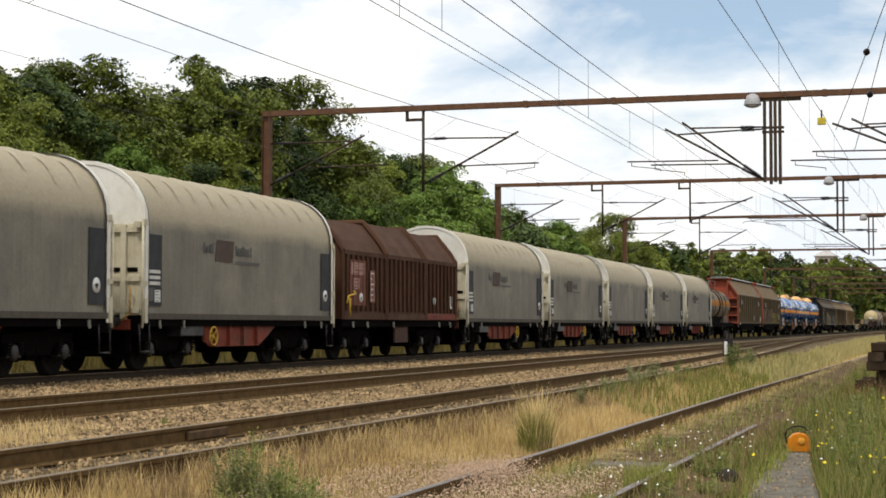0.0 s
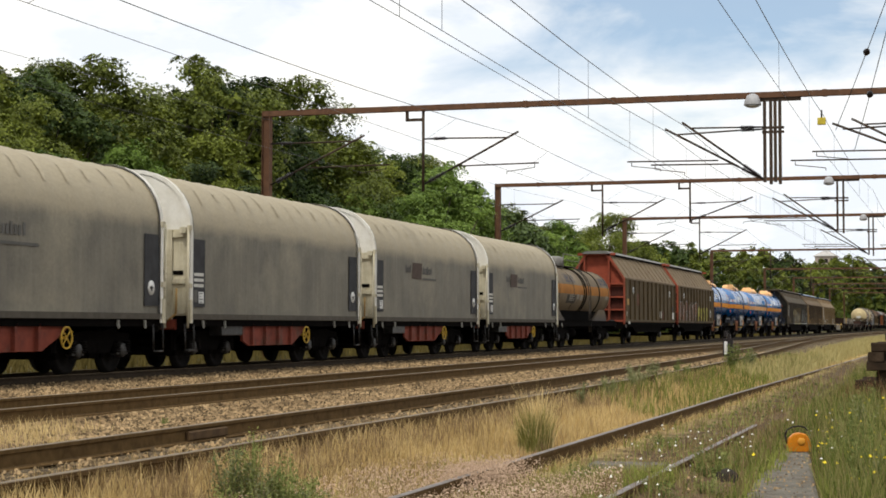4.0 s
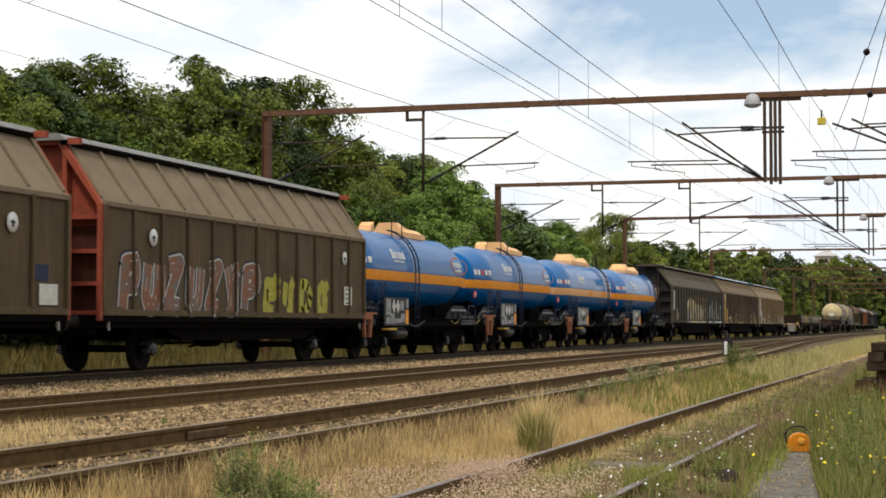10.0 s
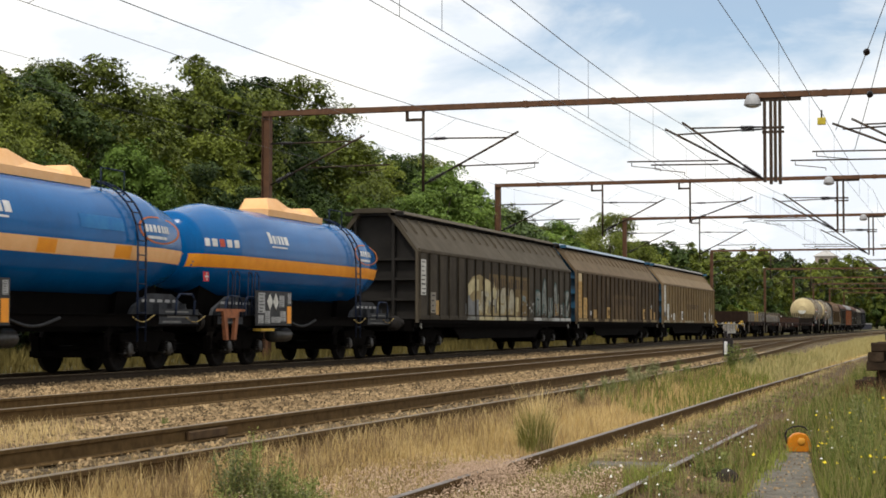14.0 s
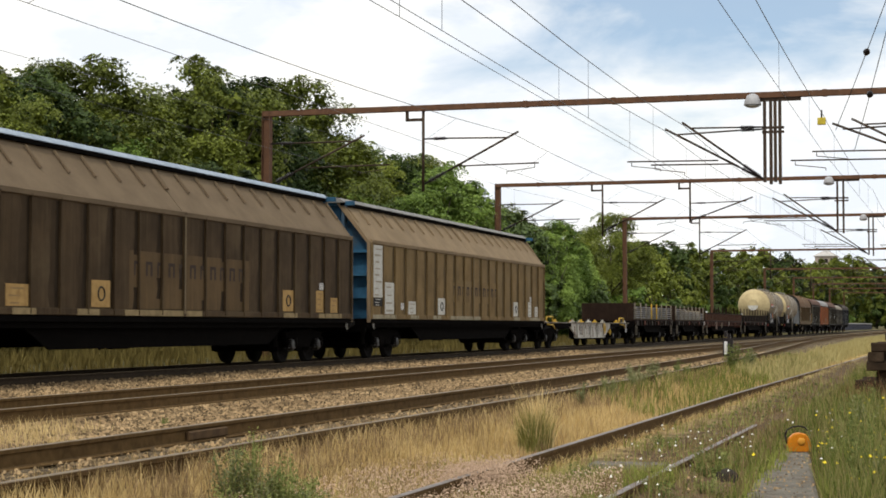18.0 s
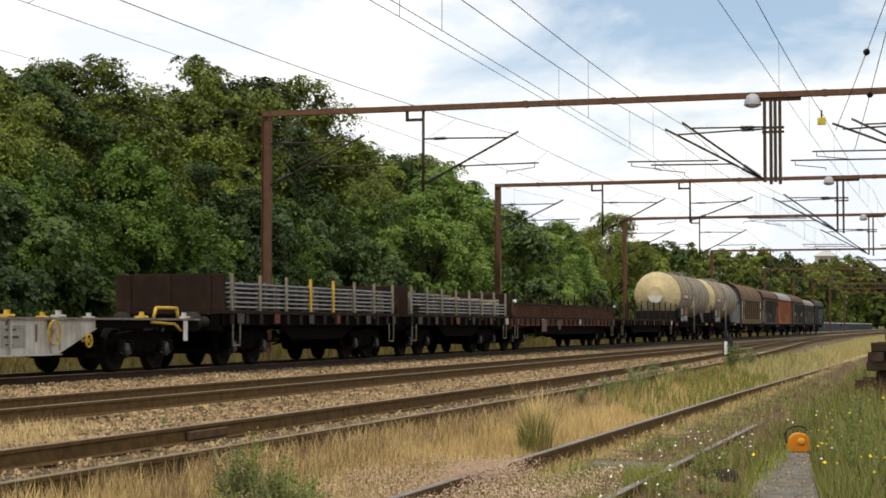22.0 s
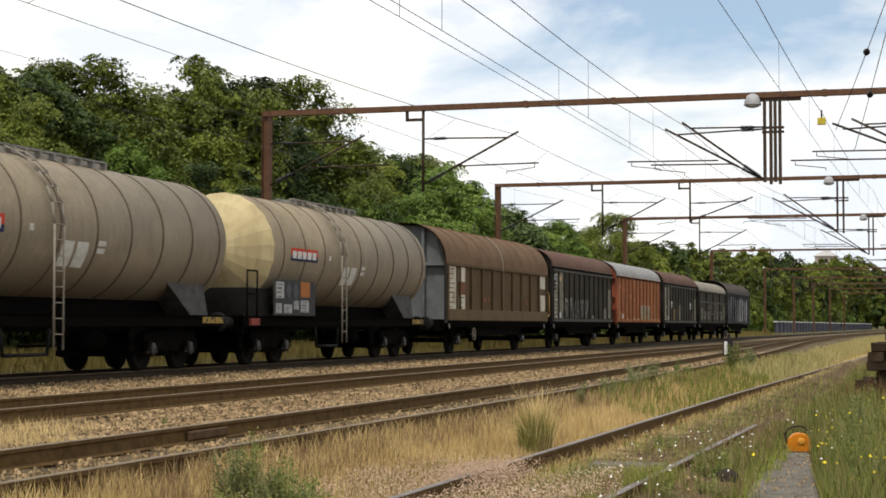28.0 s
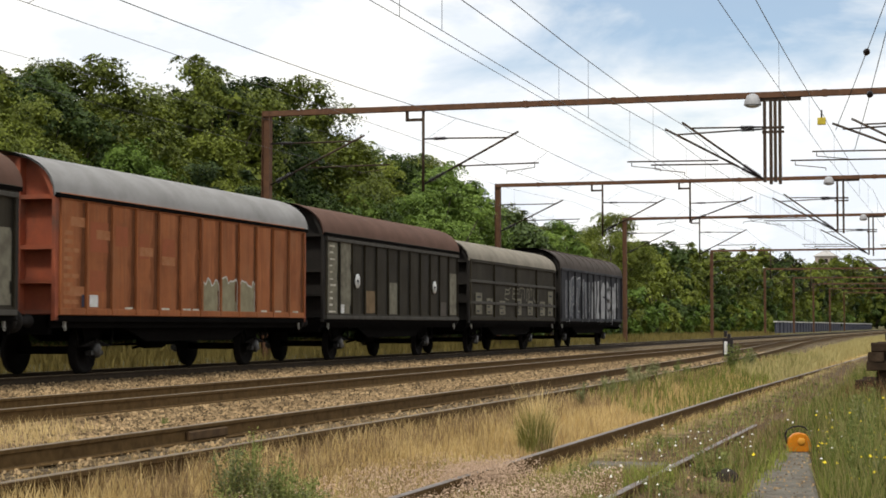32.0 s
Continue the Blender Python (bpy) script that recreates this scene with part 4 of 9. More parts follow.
        p0, p1 = sorted((x + d * 0.16, x + d * 0.80))
        pan = part("corner_panel", Mesh().box(p0, p1, -1.448, -1.425, 1.35, 2.82, 0.01), M_PANEL, root, "dark grey lettered corner panel")
        if d > 0:
            for k in range(3):
                plate(pan, p0 + 0.06, p1 - 0.1, 2.02 - 0.12 * k, 2.09 - 0.12 * k, -1.452, M_LABEL, "lettering")
            plate(pan, p0 + 0.05, p0 + 0.24, 1.45, 1.72, -1.452, M_TEXTGREY, "lettering")
            plate(pan, p0 + 0.30, p0 + 0.55, 1.43, 1.68, -1.452, M_WHITE, "label_plate", "small white label", 3, None, seed)
        else:
            disc(pan, p0 + 0.28, 1.72, -1.452, 0.15)
    if logo:
        lx = 3.35 + rr.uniform(-0.2, 0.2)
        lg = part("faded_mark", Mesh().prism([(lx, 2.38), (lx + 0.95, 2.38), (lx + 1.02, 2.86), (lx + 0.07, 2.86)], "y", -1.437, -1.431), M_LOGO, root, "faded brown square mark with worn lettering")
        b = Mesh().box(lx - 0.62, lx - 0.52, -1.4365, -1.431, 2.55, 2.78).box(lx - 0.46, lx - 0.34, -1.4365, -1.431, 2.55, 2.70).box(lx - 0.28, lx - 0.22, -1.4365, -1.431, 2.55, 2.74).box(lx - 0.16, lx - 0.1, -1.4365, -1.431, 2.55, 2.78)
        for k in range(7):
            b.box(lx + 1.1 + 0.14 * k, lx + 1.19 + 0.14 * k, -1.4365, -1.431, 2.54, 2.72 + 0.05 * (k % 3 == 0))
        b.box(lx + 1.1, lx + 2.5, -1.4365, -1.431, 2.36, 2.42)
        part("lettering", b, M_TEXTGREY, lg)
    frame_of(root, L, 0.93, 1.16, 1.36)
    part("floor", Mesh().box(0.05, L - 0.05, -1.4, 1.4, 1.13, 1.175), M_UNDER, root)
    for y in (-1.47, 1.40):
        part("tarpaulin_rail", Mesh().box(0.02, L - 0.02, y, y + 0.07, 1.08, 1.20), mat_once("dirty_rail", (0.10, 0.088, 0.07)), root)
    for sd in (-1, 1):
        t = Mesh()
        t.prism([(3.15, 0.97), (3.15, 0.60), (3.5, 0.48), (6.2, 0.48), (6.75, 0.70), (7.3, 0.97)], "y", sd * 1.30 - 0.03, sd * 1.30 + 0.03)
        for x in (3.6, 4.4, 5.2, 6.0):
            t.box(x - 0.04, x + 0.04, sd * 1.36 - 0.05, sd * 1.36 + 0.05, 0.5, 0.98)
        part("side_truss", t, M_RED, root, "red-brown steel side member")
    part("equipment_box", Mesh().box(1.9, 3.05, -1.36, -1.05, 0.72, 0.95, 0.02), M_AXLEBOX, root, "grey box below the floor")
    handwheel(root, 3.45 if seed < 10 else 6.95, 0.72, -1.42)
    for i in range(1, hoops):
        x = 0.12 + (L - 0.24) * i / hoops + rr.uniform(-0.05, 0.05)
        a0, a1 = rr.uniform(24, 34), rr.uniform(46, 66)
        wear = Mesh()
        sec = []
        for k in range(6):
            a = radians(a0 + (a1 - a0) * k / 5)
            c, sn = math.cos(a), math.sin(a)
            y, z = -1.43 * c ** (2 / 2.15), 3.0 + 1.30 * sn ** (2 / 2.15)
            o = 0.5 * k / 5 * 0.3
            wd = 0.012 + 0.055 * math.sin(math.pi * (k + 0.5) / 6)
            sec.append([(x + o - wd, y * 1.003, z + 0.006), (x + o + wd * 1.6, y * 1.003, z + 0.006)])
        part("worn_crease", wear.loft(sec, closed=False), mat_once("tarp_wear", (0.46, 0.40, 0.29), (0.36, 0.31, 0.22), scale=2.5, mix=0.9), root, "pale worn crease over a hoop")
    for x in (0.75, 1.9, L - 1.9, L - 0.75):
        lamp_iron(root, x, 1.02, -1.42)
    gear(root, 6.6)
    on_bogies(root, 1.93, L - 1.93)
    ends(root, L, 0.02)
    return root


_once = {}


def mat_once(name, base, second=None, **kw):
    if name not in _once:
        _once[name] = mat(name, base, second, **kw)
    return _once[name]


# ---------------------------------------------------------------- hood wagon (telescopic hoods)
def hood_wagon(s):
    L = 10.95
    root = wagon("hood_wagon", "dark brown steel hood wagon with ribbed sides", s)
    M = mat("brown_steel", (0.084, 0.038, 0.020), (0.060, 0.029, 0.016), rough=0.75, scale=1.5, fine=30, streak=0.5, dirt=(0.10, 0.055, 0.034), runs=0.4)
    MR = mat_once("brown_roof", (0.084, 0.040, 0.023), (0.062, 0.031, 0.019), rough=0.85, scale=2)
    prof = lambda h, o: [(-h, 1.12), (-h, 2.95), (-h + 0.22, 3.30), (-0.72, 3.86 + o), (0.72, 3.86 + o), (h - 0.22, 3.30), (h, 2.95), (h, 1.12)]
    edges = [(0.06, 3.75, 1.40, 0.0), (3.6, 7.35, 1.45, 0.06), (7.2, L - 0.06, 1.40, 0.0)]
    for k, (a, b, h, o) in enumerate(edges):
        hd = part("hood", Mesh().loft([[(x, y, z) for y, z in prof(h, o)] for x in (a, b)], caps=False, closed=False), M, root, "ribbed sliding steel hood")
        for e in (a, b):
            part("hood_rim", Mesh().loft([[(e + q, y * (1 + 0.28 * g), z + (g if z > 1.2 else 0)) for y, z in prof(h, o)] for q, g in ((-0.11, 0.0), (-0.09, 0.06), (-0.04, 0.10), (0.04, 0.10), (0.09, 0.06), (0.11, 0.0))], closed=False), MR, hd, "thick rounded hood rim")
        n = 9
        for i in range(n):
            x = a + (b - a) * (i + 0.6) / (n + 0.2)
            part("rib", Mesh().box(x - 0.045, x + 0.045, -h - 0.07, -h, 1.35, 2.9, 0.02), M, hd)
        part("sill", Mesh().box(a, b, -h - 0.05, -h + 0.01, 1.12, 1.28).box(a, b, -h - 0.05, -h + 0.01, 2.88, 3.0), M, hd)
    for x, d in ((0.0, 1), (L, -1)):
        part("end_wall", Mesh().loft([[(x + d * q, y, z) for y, z in prof(1.36, -0.05)] for q in (0.03, 0.12)]), M, root)
    p = plate(root, 0.45, 1.75, 1.5, 2.75, -1.452, mat_once("faded_red_panel", (0.20, 0.075, 0.05), (0.13, 0.055, 0.04), scale=4), "faded_panel", "faded red lettered panel")
    plate(root, 0.55, 1.6, 2.35, 2.68, -1.462, mat_once("dim_pink_label", (0.42, 0.27, 0.23), (0.28, 0.16, 0.13), scale=8), rows=3, ink=M_RED, seed=4)
    plate(root, 0.75, 1.2, 1.95, 2.25, -1.462, mat_once("dim_pink_label", (0.42, 0.27, 0.23)), rows=2, ink=M_RED, seed=5)
    plate(root, 2.1, 2.5, 1.6, 2.5, -1.462, mat_once("pale_red_panel", (0.30, 0.16, 0.12)), rows=4, ink=M_LABEL, seed=6)
    disc(root, 1.35, 1.72, -1.465, 0.13)
    disc(root, 8.25, 1.72, -1.46, 0.13)
    part("letter_shape", Mesh().box(10.0, 10.07, -1.46, -1.45, 1.55, 1.9).box(10.2, 10.27, -1.46, -1.45, 1.55, 1.9).box(10.0, 10.27, -1.46, -1.45, 1.5, 1.57), M_WHITE, root, "white U-shaped mark")
    part("hand_rail", Mesh().path([(0.1, -1.5, 1.55), (0.1, -1.55, 1.75), (0.65, -1.55, 1.82), (0.65, -1.5, 1.9)], 0.025).bar((0.3, -1.52, 1.2), (0.3, -1.52, 1.7), 0.025, 6), M_YELLOW, root, "yellow hand rail")
    part("red_sill", Mesh().box(7.5, 10.5, -1.47, -1.44, 1.13, 1.32, 0.01), M_RED, root, "dull red sill")
    frame_of(root, L, 0.92, 1.13, 1.34)
    for y in (-1.34, 1.28):
        part("side_truss", Mesh().box(4.7, 5.9, y, y + 0.06, 0.45, 0.95), mat_once("dull_brown", (0.08, 0.045, 0.035)), root)
    for x in (0.8, 2.0, 4.3, 8.9, 10.1):
        lamp_iron(root, x, 1.02, -1.42)
    gear(root, 6.2)
    on_bogies(root, 1.95, L - 1.95)
    ends(root, L, 0.0)
    return root


# ---------------------------------------------------------------- sliding-wall wagons
def sliding_wagon(name, label, s, L, side, roof, end, zb=1.14, ze=3.3, zt=4.67, style="facet", ribs=6, cap=None, two_axle=True, axles=None, doors=2, eave=0.10, overhang=True, flat=0.42, ribtype="box", roofribs=True, rim=None, relief=0.028, roofspan=(0.0, 1.0)):
    """A wagon with two sliding side walls. style: facet (sloping upper wall and a flat cap) or round."""
    root = wagon(name, label, s)
    h = 1.42
    if style == "facet":
        prof = [(-h, zb), (-h, ze), (-h + 0.06, ze + 0.12), (-flat - 0.1, zt - 0.1), (-flat, zt - 0.05), (flat, zt - 0.05), (flat + 0.1, zt - 0.1), (h - 0.06, ze + 0.12), (h, ze), (h, zb)]
    else:
        n = 14
        prof = [(-h, zb), (-h, ze)]
        for i in range(1, n):
            a = math.pi * i / n
            prof.append((-h * math.copysign(abs(math.cos(a)) ** 0.9, math.cos(a)), ze + (zt - ze) * math.sin(a) ** 0.9))
        prof += [(h, ze), (h, zb)]
    # end walls
    for x, d in ((0.0, 1), (L, -1)):
        w = part("end_wall", Mesh().loft([[(x + d * q, y * 0.97, z - (0.04 if z > 2 else 0)) for y, z in prof] for q in (0.24, 0.30)]), end, root, "painted steel end wall with ribs")
        for y in (-0.62, 0.62):
            part("rib", Mesh().box(min(x + d * 0.02, x + d * 0.12), max(x + d * 0.02, x + d * 0.25), y - 0.05, y + 0.05, zb - 0.1, zt - 0.14, 0.015), end, w)
        for z in (zb + 0.06, ze) if end is M_GREYEND else (zb + 0.06, zb + 0.62, zb + 1.25, ze - 0.25 if style == "facet" else ze):
            part("shelf_beam", Mesh().box(min(x + d * 0.04, x + d * 0.25), max(x + d * 0.04, x + d * 0.25), -1.36, 1.36, z - 0.04, z + 0.04), end, w)
        # streaked panel whose darker red holds the shade of the recessed lower end
        if end is M_REDEND:
            part("recess", Mesh().box(min(x + d * 0.23, x + d * 0.238), max(x + d * 0.23, x + d * 0.238), -1.34, 1.34, zb - 0.08, zb + 1.75), mat_once("end_red_recess_shade", (0.085, 0.026, 0.018), (0.045, 0.018, 0.014), scale=2.5, runs=0.4), w, "dirty dark red lower half of the end wall")
        if style == "facet":
            part("rib", Mesh().box(min(x, x + d * 0.12), max(x, x + d * 0.12), -0.95, 0.95, zt - 0.20, zt - 0.08), end, w)
        for y in (-1, 1):
            post = Mesh().loft([[(x + d * q, y * yy, z) for yy, z in ((1.36, zb - 0.1), (1.44, zb - 0.1), (1.44, ze), (flat + 0.16 if style == "facet" else 1.2, zt - 0.1 if style == "facet" else ze + (zt - ze) * 0.62), (flat + 0.02 if style == "facet" else 1.1, zt - 0.14 if style == "facet" else ze + (zt - ze) * 0.6), (1.36, ze - 0.03))] for q in (-0.01, 0.11)])
            part("corner_post", post, rim or (roof if style == "facet" and end is not M_REDEND else end), root)
    # roof
    if style == "facet":
        top = Mesh().loft([[(x, y, z) for y, z in ((-flat - 0.29, zt - 0.125), (-flat - 0.29, zt - 0.11), (-flat - 0.12, zt + 0.01), (-flat * 0.5, zt + 0.02), (flat * 0.5, zt + 0.02), (flat + 0.12, zt + 0.01), (flat + 0.29, zt - 0.11), (flat + 0.29, zt - 0.125))] for x in (-0.12, L + 0.12)])
        part("roof_cap", top, cap or roof, root, "flat steel roof cap")
        # added black strip that stands for the shade beneath the cap
        part("cap_gutter", Mesh().box(-0.05, L + 0.05, -flat - 0.27, -flat - 0.15, zt - 0.205, zt - 0.12), M_UNDER, root, "dark gutter under the roof cap")
    else:
        over = 0.10 if overhang else 0.0
        n = 18
        sec = lambda k: [(-(h + 0.04) * k * math.copysign(abs(math.cos(math.pi * i / n)) ** 0.9, math.cos(math.pi * i / n)), ze + 0.03 + (zt - ze - 0.01) * max(0, math.sin(math.pi * i / n)) ** 0.9) for i in range(n + 1)]
        part("roof", Mesh().loft([[(x, y, z) for y, z in sec(1.0)] for x in (-over, L + over)], closed=False, smooth=True).loft([[(x, y, z - 0.03) for y, z in sec(0.985)] for x in (-over, L + over)], closed=False, smooth=True), roof, root, "curved sheet roof")
        if roofribs:
            for i in range(1, 2 * ribs):
                x = L * i / (2 * ribs)
                rb = Mesh().loft([[(x + q, y, z + o) for (y, z), o in ((p, o) for p in sec(1.0))] for q, o in ((-0.03, -0.01), (-0.02, 0.025), (0.02, 0.025), (0.03, -0.01))], closed=False)
                part("roof_rib", rb, roof, root)
    # walls, near and far, in sliding halves
    RIB_LINES[root] = ([], -h - 0.075, 0.045) if ribtype == "box" else ([], -h - 0.06, 0.018)
    knots = []
    for sd in (-1, 1):
        for k in range(doors):
            a, b = 0.10 + (L - 0.2) * k / doors + 0.015, 0.10 + (L - 0.2) * (k + 1) / doors - 0.015
            wall = part("sliding_wall", Mesh().box(a, b, min(sd * h, sd * (h - 0.05)), max(sd * h, sd * (h - 0.05)), zb, ze), side, root, "ribbed sliding side wall")
            if sd > 0:
                if style == "facet":
                    part("upper_wall", Mesh().prism([(h, ze), (h - 0.06, ze + 0.12), (flat + 0.1, zt - 0.1), (flat + 0.05, zt - 0.16), (h - 0.12, ze)], "x", a, b), roof, wall)
                continue
            w = (b - a) / ribs
            for i in range(ribs + 1):
                x = min(max(a + w * i, a + 0.03), b - 0.03)
                RIB_LINES[root][0].append(x)
                if ribtype == "box":
                    part("rib", Mesh().box(x - 0.04, x + 0.04, -h - 0.075, -h, zb + 0.12, ze, 0.012), side, wall)
                else:
                    part("rib", Mesh().box(x - 0.018, x + 0.018, -h - 0.06, -h, zb + 0.02, ze), side, wall)
                    if i < ribs:
                        arc = [(a + w * (i + k / 10), -h - relief * math.sin(math.pi * k / 10) ** 0.6) for k in range(11)]
                        knots += arc[:10] if i < ribs - 1 else arc
                        part("panel", Mesh().prism(arc + [(arc[-1][0], -h + 0.01), (arc[0][0], -h + 0.01)], "z", zb + 0.13, ze - 0.03), side, wall)
            part("bottom_rail", Mesh().box(a, b, -h - 0.045, -h, zb, zb + 0.13, 0.01), side, wall)
            part("top_rail", Mesh().box(a, b, -h - eave * 0.6, -h + 0.02, ze - 0.04, ze + 0.08, 0.015), roof if style == "facet" else side, wall)
            if style == "facet":
                up = part("upper_wall", Mesh().prism([(-h, ze + 0.02), (-h + 0.06, ze + 0.12), (-flat - 0.1, zt - 0.1), (-flat - 0.05, zt - 0.16), (-h + 0.12, ze)], "x", a, b), roof, wall, "sloping upper wall")
                if roofribs:
                    for i in range(ribs + 1):
                        x = min(max(a + w * i, a + 0.03), b - 0.03)
                        lo, hi = Vector((x, -h + 0.06, ze + 0.13)), Vector((x, -flat - 0.2, zt - 0.18))
                        p, q = lo.lerp(hi, roofspan[0]), lo.lerp(hi, roofspan[1])
                        part("roof_rib", Mesh().loft([[(x - 0.03, p.y, p.z), (x + 0.03, p.y, p.z), (x + 0.02, p.y - 0.03, p.z + 0.03), (x - 0.02, p.y - 0.03, p.z + 0.03)], [(x - 0.03, q.y, q.z), (x + 0.03, q.y, q.z), (x + 0.02, q.y - 0.03, q.z + 0.03), (x - 0.02, q.y - 0.03, q.z + 0.03)]]), roof, up)
    if knots:
        WALLS[root] = ([p[0] for p in knots], [p[1] for p in knots])
        rr = random.Random(len(WALLS))
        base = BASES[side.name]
        # two uneven bands, darker than the wall colour, along one side of each rib
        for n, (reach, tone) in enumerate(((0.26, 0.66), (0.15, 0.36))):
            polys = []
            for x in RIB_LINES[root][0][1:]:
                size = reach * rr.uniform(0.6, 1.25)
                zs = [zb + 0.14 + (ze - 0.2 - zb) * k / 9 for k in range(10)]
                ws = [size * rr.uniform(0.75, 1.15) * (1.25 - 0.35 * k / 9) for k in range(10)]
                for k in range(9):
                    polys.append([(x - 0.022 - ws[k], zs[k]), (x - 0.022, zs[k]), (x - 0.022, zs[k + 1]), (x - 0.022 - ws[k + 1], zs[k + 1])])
            rib_bands = paint_on("grime", polys, -0.85 + 0.5 * n, mat_once("grime_%d_on_" % n + side.name, tuple(c * tone for c in base), tuple(c * tone * 0.8 for c in base), scale=3), root, root, "dark run-off grime beside the ribs")
            tagged(rib_bands, kind="stuff")
    part("door_seam", Mesh().box(L / 2 - 0.045, L / 2 + 0.045, -h - 0.06, -h, zb, ze + 0.06, 0.01), rim or side, root)
    frame_of(root, L, 0.90, zb - 0.01, 1.30, truss=(3.2, L - 3.2, 0.62) if two_axle else (4.5, L - 4.5, 0.5))
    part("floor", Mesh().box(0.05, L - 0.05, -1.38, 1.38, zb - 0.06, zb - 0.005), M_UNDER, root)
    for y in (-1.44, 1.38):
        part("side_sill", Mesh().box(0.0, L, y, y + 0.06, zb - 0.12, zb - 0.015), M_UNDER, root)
    if two_axle:
        on_axles(root, *(axles or (L * 0.19, L * 0.81)))
    else:
        on_bogies(root, *(axles or (2.6, L - 2.6)))
    gear(root, L * 0.42)
    ends(root, L, 0.02)
    for x in (0.4, L - 0.4):
        lamp_iron(root, x, 0.98, -1.4)
    return root


def ribbon(pts, half):
    """Convex outlines that together make a sprayed line through pts (x, z)."""
    out = []
    for (ax, az), (bx, bz) in zip(pts, pts[1:]):
        l = math.hypot(bx - ax, bz - az)
        if l < 1e-4:
            continue
        nx, nz = -(bz - az) / l * half, (bx - ax) / l * half
        out.append([(ax - nx, az - nz), (bx - nx, bz - nz), (bx + nx, bz + nz), (ax + nx, az + nz)])
    for x, z in pts[1:-1]:
        out.append([(x + half * math.cos(k * math.pi / 4), z + half * math.sin(k * math.pi / 4)) for k in range(8)])
    return out


def clipped(poly, x0, x1):
    for lim, sgn in ((x0, 1), (x1, -1)):
        res = []
        for p, q in zip(poly, poly[1:] + poly[:1]):
            a, b = (p[0] - lim) * sgn, (q[0] - lim) * sgn
            if a >= 0:
                res.append(p)
            if (a >= 0) != (b >= 0):
                f = a / (a - b)
                res.append((lim, p[1] + (q[1] - p[1]) * f))
        poly = res
        if len(poly) < 3:
            return []
    return poly


RIB_LINES = {}


def paint_on(name, polys, layer, material, parent, root, label=""):
    """Lays outlines as a skin of paint on a wagon's wall and on the fronts of its ribs."""
    ribs, yr, half = RIB_LINES[root]
    knots, ys = WALLS.get(root, (None, None))
    m = Mesh()
    for k, p in enumerate(polys):
        e = 0.004 + 0.004 * layer + 0.0007 * (k % 5)
        if knots:
            lo, hi = min(q[0] for q in p), max(q[0] for q in p)
            for a, b in zip(knots, knots[1:]):
                if b > lo and a < hi and b - a > 1e-4:
                    c = clipped(p, a, b)
                    if c:
                        m.add([(x, float(np.interp(x, knots, ys)) - e, z) for x, z in c], [tuple(range(len(c)))])
        else:
            m.add([(x, -1.42 - e, z) for x, z in p], [tuple(range(len(p)))])
        for x in ribs:
            c = clipped(p, x - half, x + half)
            if c:
                m.add([(a, yr - e, z) for a, z in c], [tuple(range(len(c)))])
    return part(name, m, material, parent, label)


SHAPES = {
    "a": [[(0.1, 0), (0.1, 0.95), (0.75, 1), (0.92, 0.72), (0.7, 0.5), (0.15, 0.48)]],
    "b": [[(0.08, 1), (0.1, 0.25), (0.35, 0), (0.7, 0.06), (0.86, 0.3), (0.86, 1)]],
    "c": [[(0.08, 0.92), (0.9, 1), (0.4, 0.52), (0.1, 0.06), (0.95, 0)]],
    "d": [[(0.05, 1), (0.42, 0.5), (0.9, 1)], [(0.45, 0.52), (0.5, 0.0), (0.15, 0.1)]],
    "e": [[(0.12, 0.02), (0.12, 1), (0.6, 0.95), (0.9, 0.62), (0.86, 0.3), (0.55, 0.03), (0.12, 0.02)]],
    "f": [[(0.95, 1.08), (0.75, 0.82), (0.45, 0.98), (0.12, 0.75), (0.12, 0.22), (0.45, 0), (0.85, 0.1), (0.85, 0.48), (0.5, 0.46)]],
    "g": [[(0.85, 1.15), (0.72, 0.9), (0.74, 0.1), (0.5, -0.06)], [(0.2, 1.05), (0.2, 0.45), (0.36, 0.4)]],
    "h": [[(1.0, 1.1), (0.75, 0.85), (0.2, 0.9), (0.15, 0.15), (0.8, 0.02)], [(0.2, 0.5), (0.85, 0.55), (0.98, 0.75)]],
    "n": [[(0.12, 0.45), (0.06, 0.95), (0.5, 1.0), (0.92, 0.9), (0.95, 0.1)], [(0.4, 0.05), (0.45, 0.7)]],
    "m": [[(0.05, 0.0), (0.12, 0.98), (0.35, 0.9), (0.38, 0.0)], [(0.5, 0.05), (0.62, 1.0), (0.95, 0.92), (0.9, 0.35)]],
    "i": [[(0.5, 0.0), (0.5, 1.0)]],
    "s": [[(0.92, 1.02), (0.3, 0.95), (0.18, 0.62), (0.75, 0.58), (0.92, 0.3), (0.7, 0.02), (0.1, 0.05)]],
    "v": [[(0.0, 0.0), (0.35, 0.75), (0.55, 1.05), (0.75, 0.6), (1.0, 0.05)], [(0.45, 0.0), (0.55, 0.8)]],
}


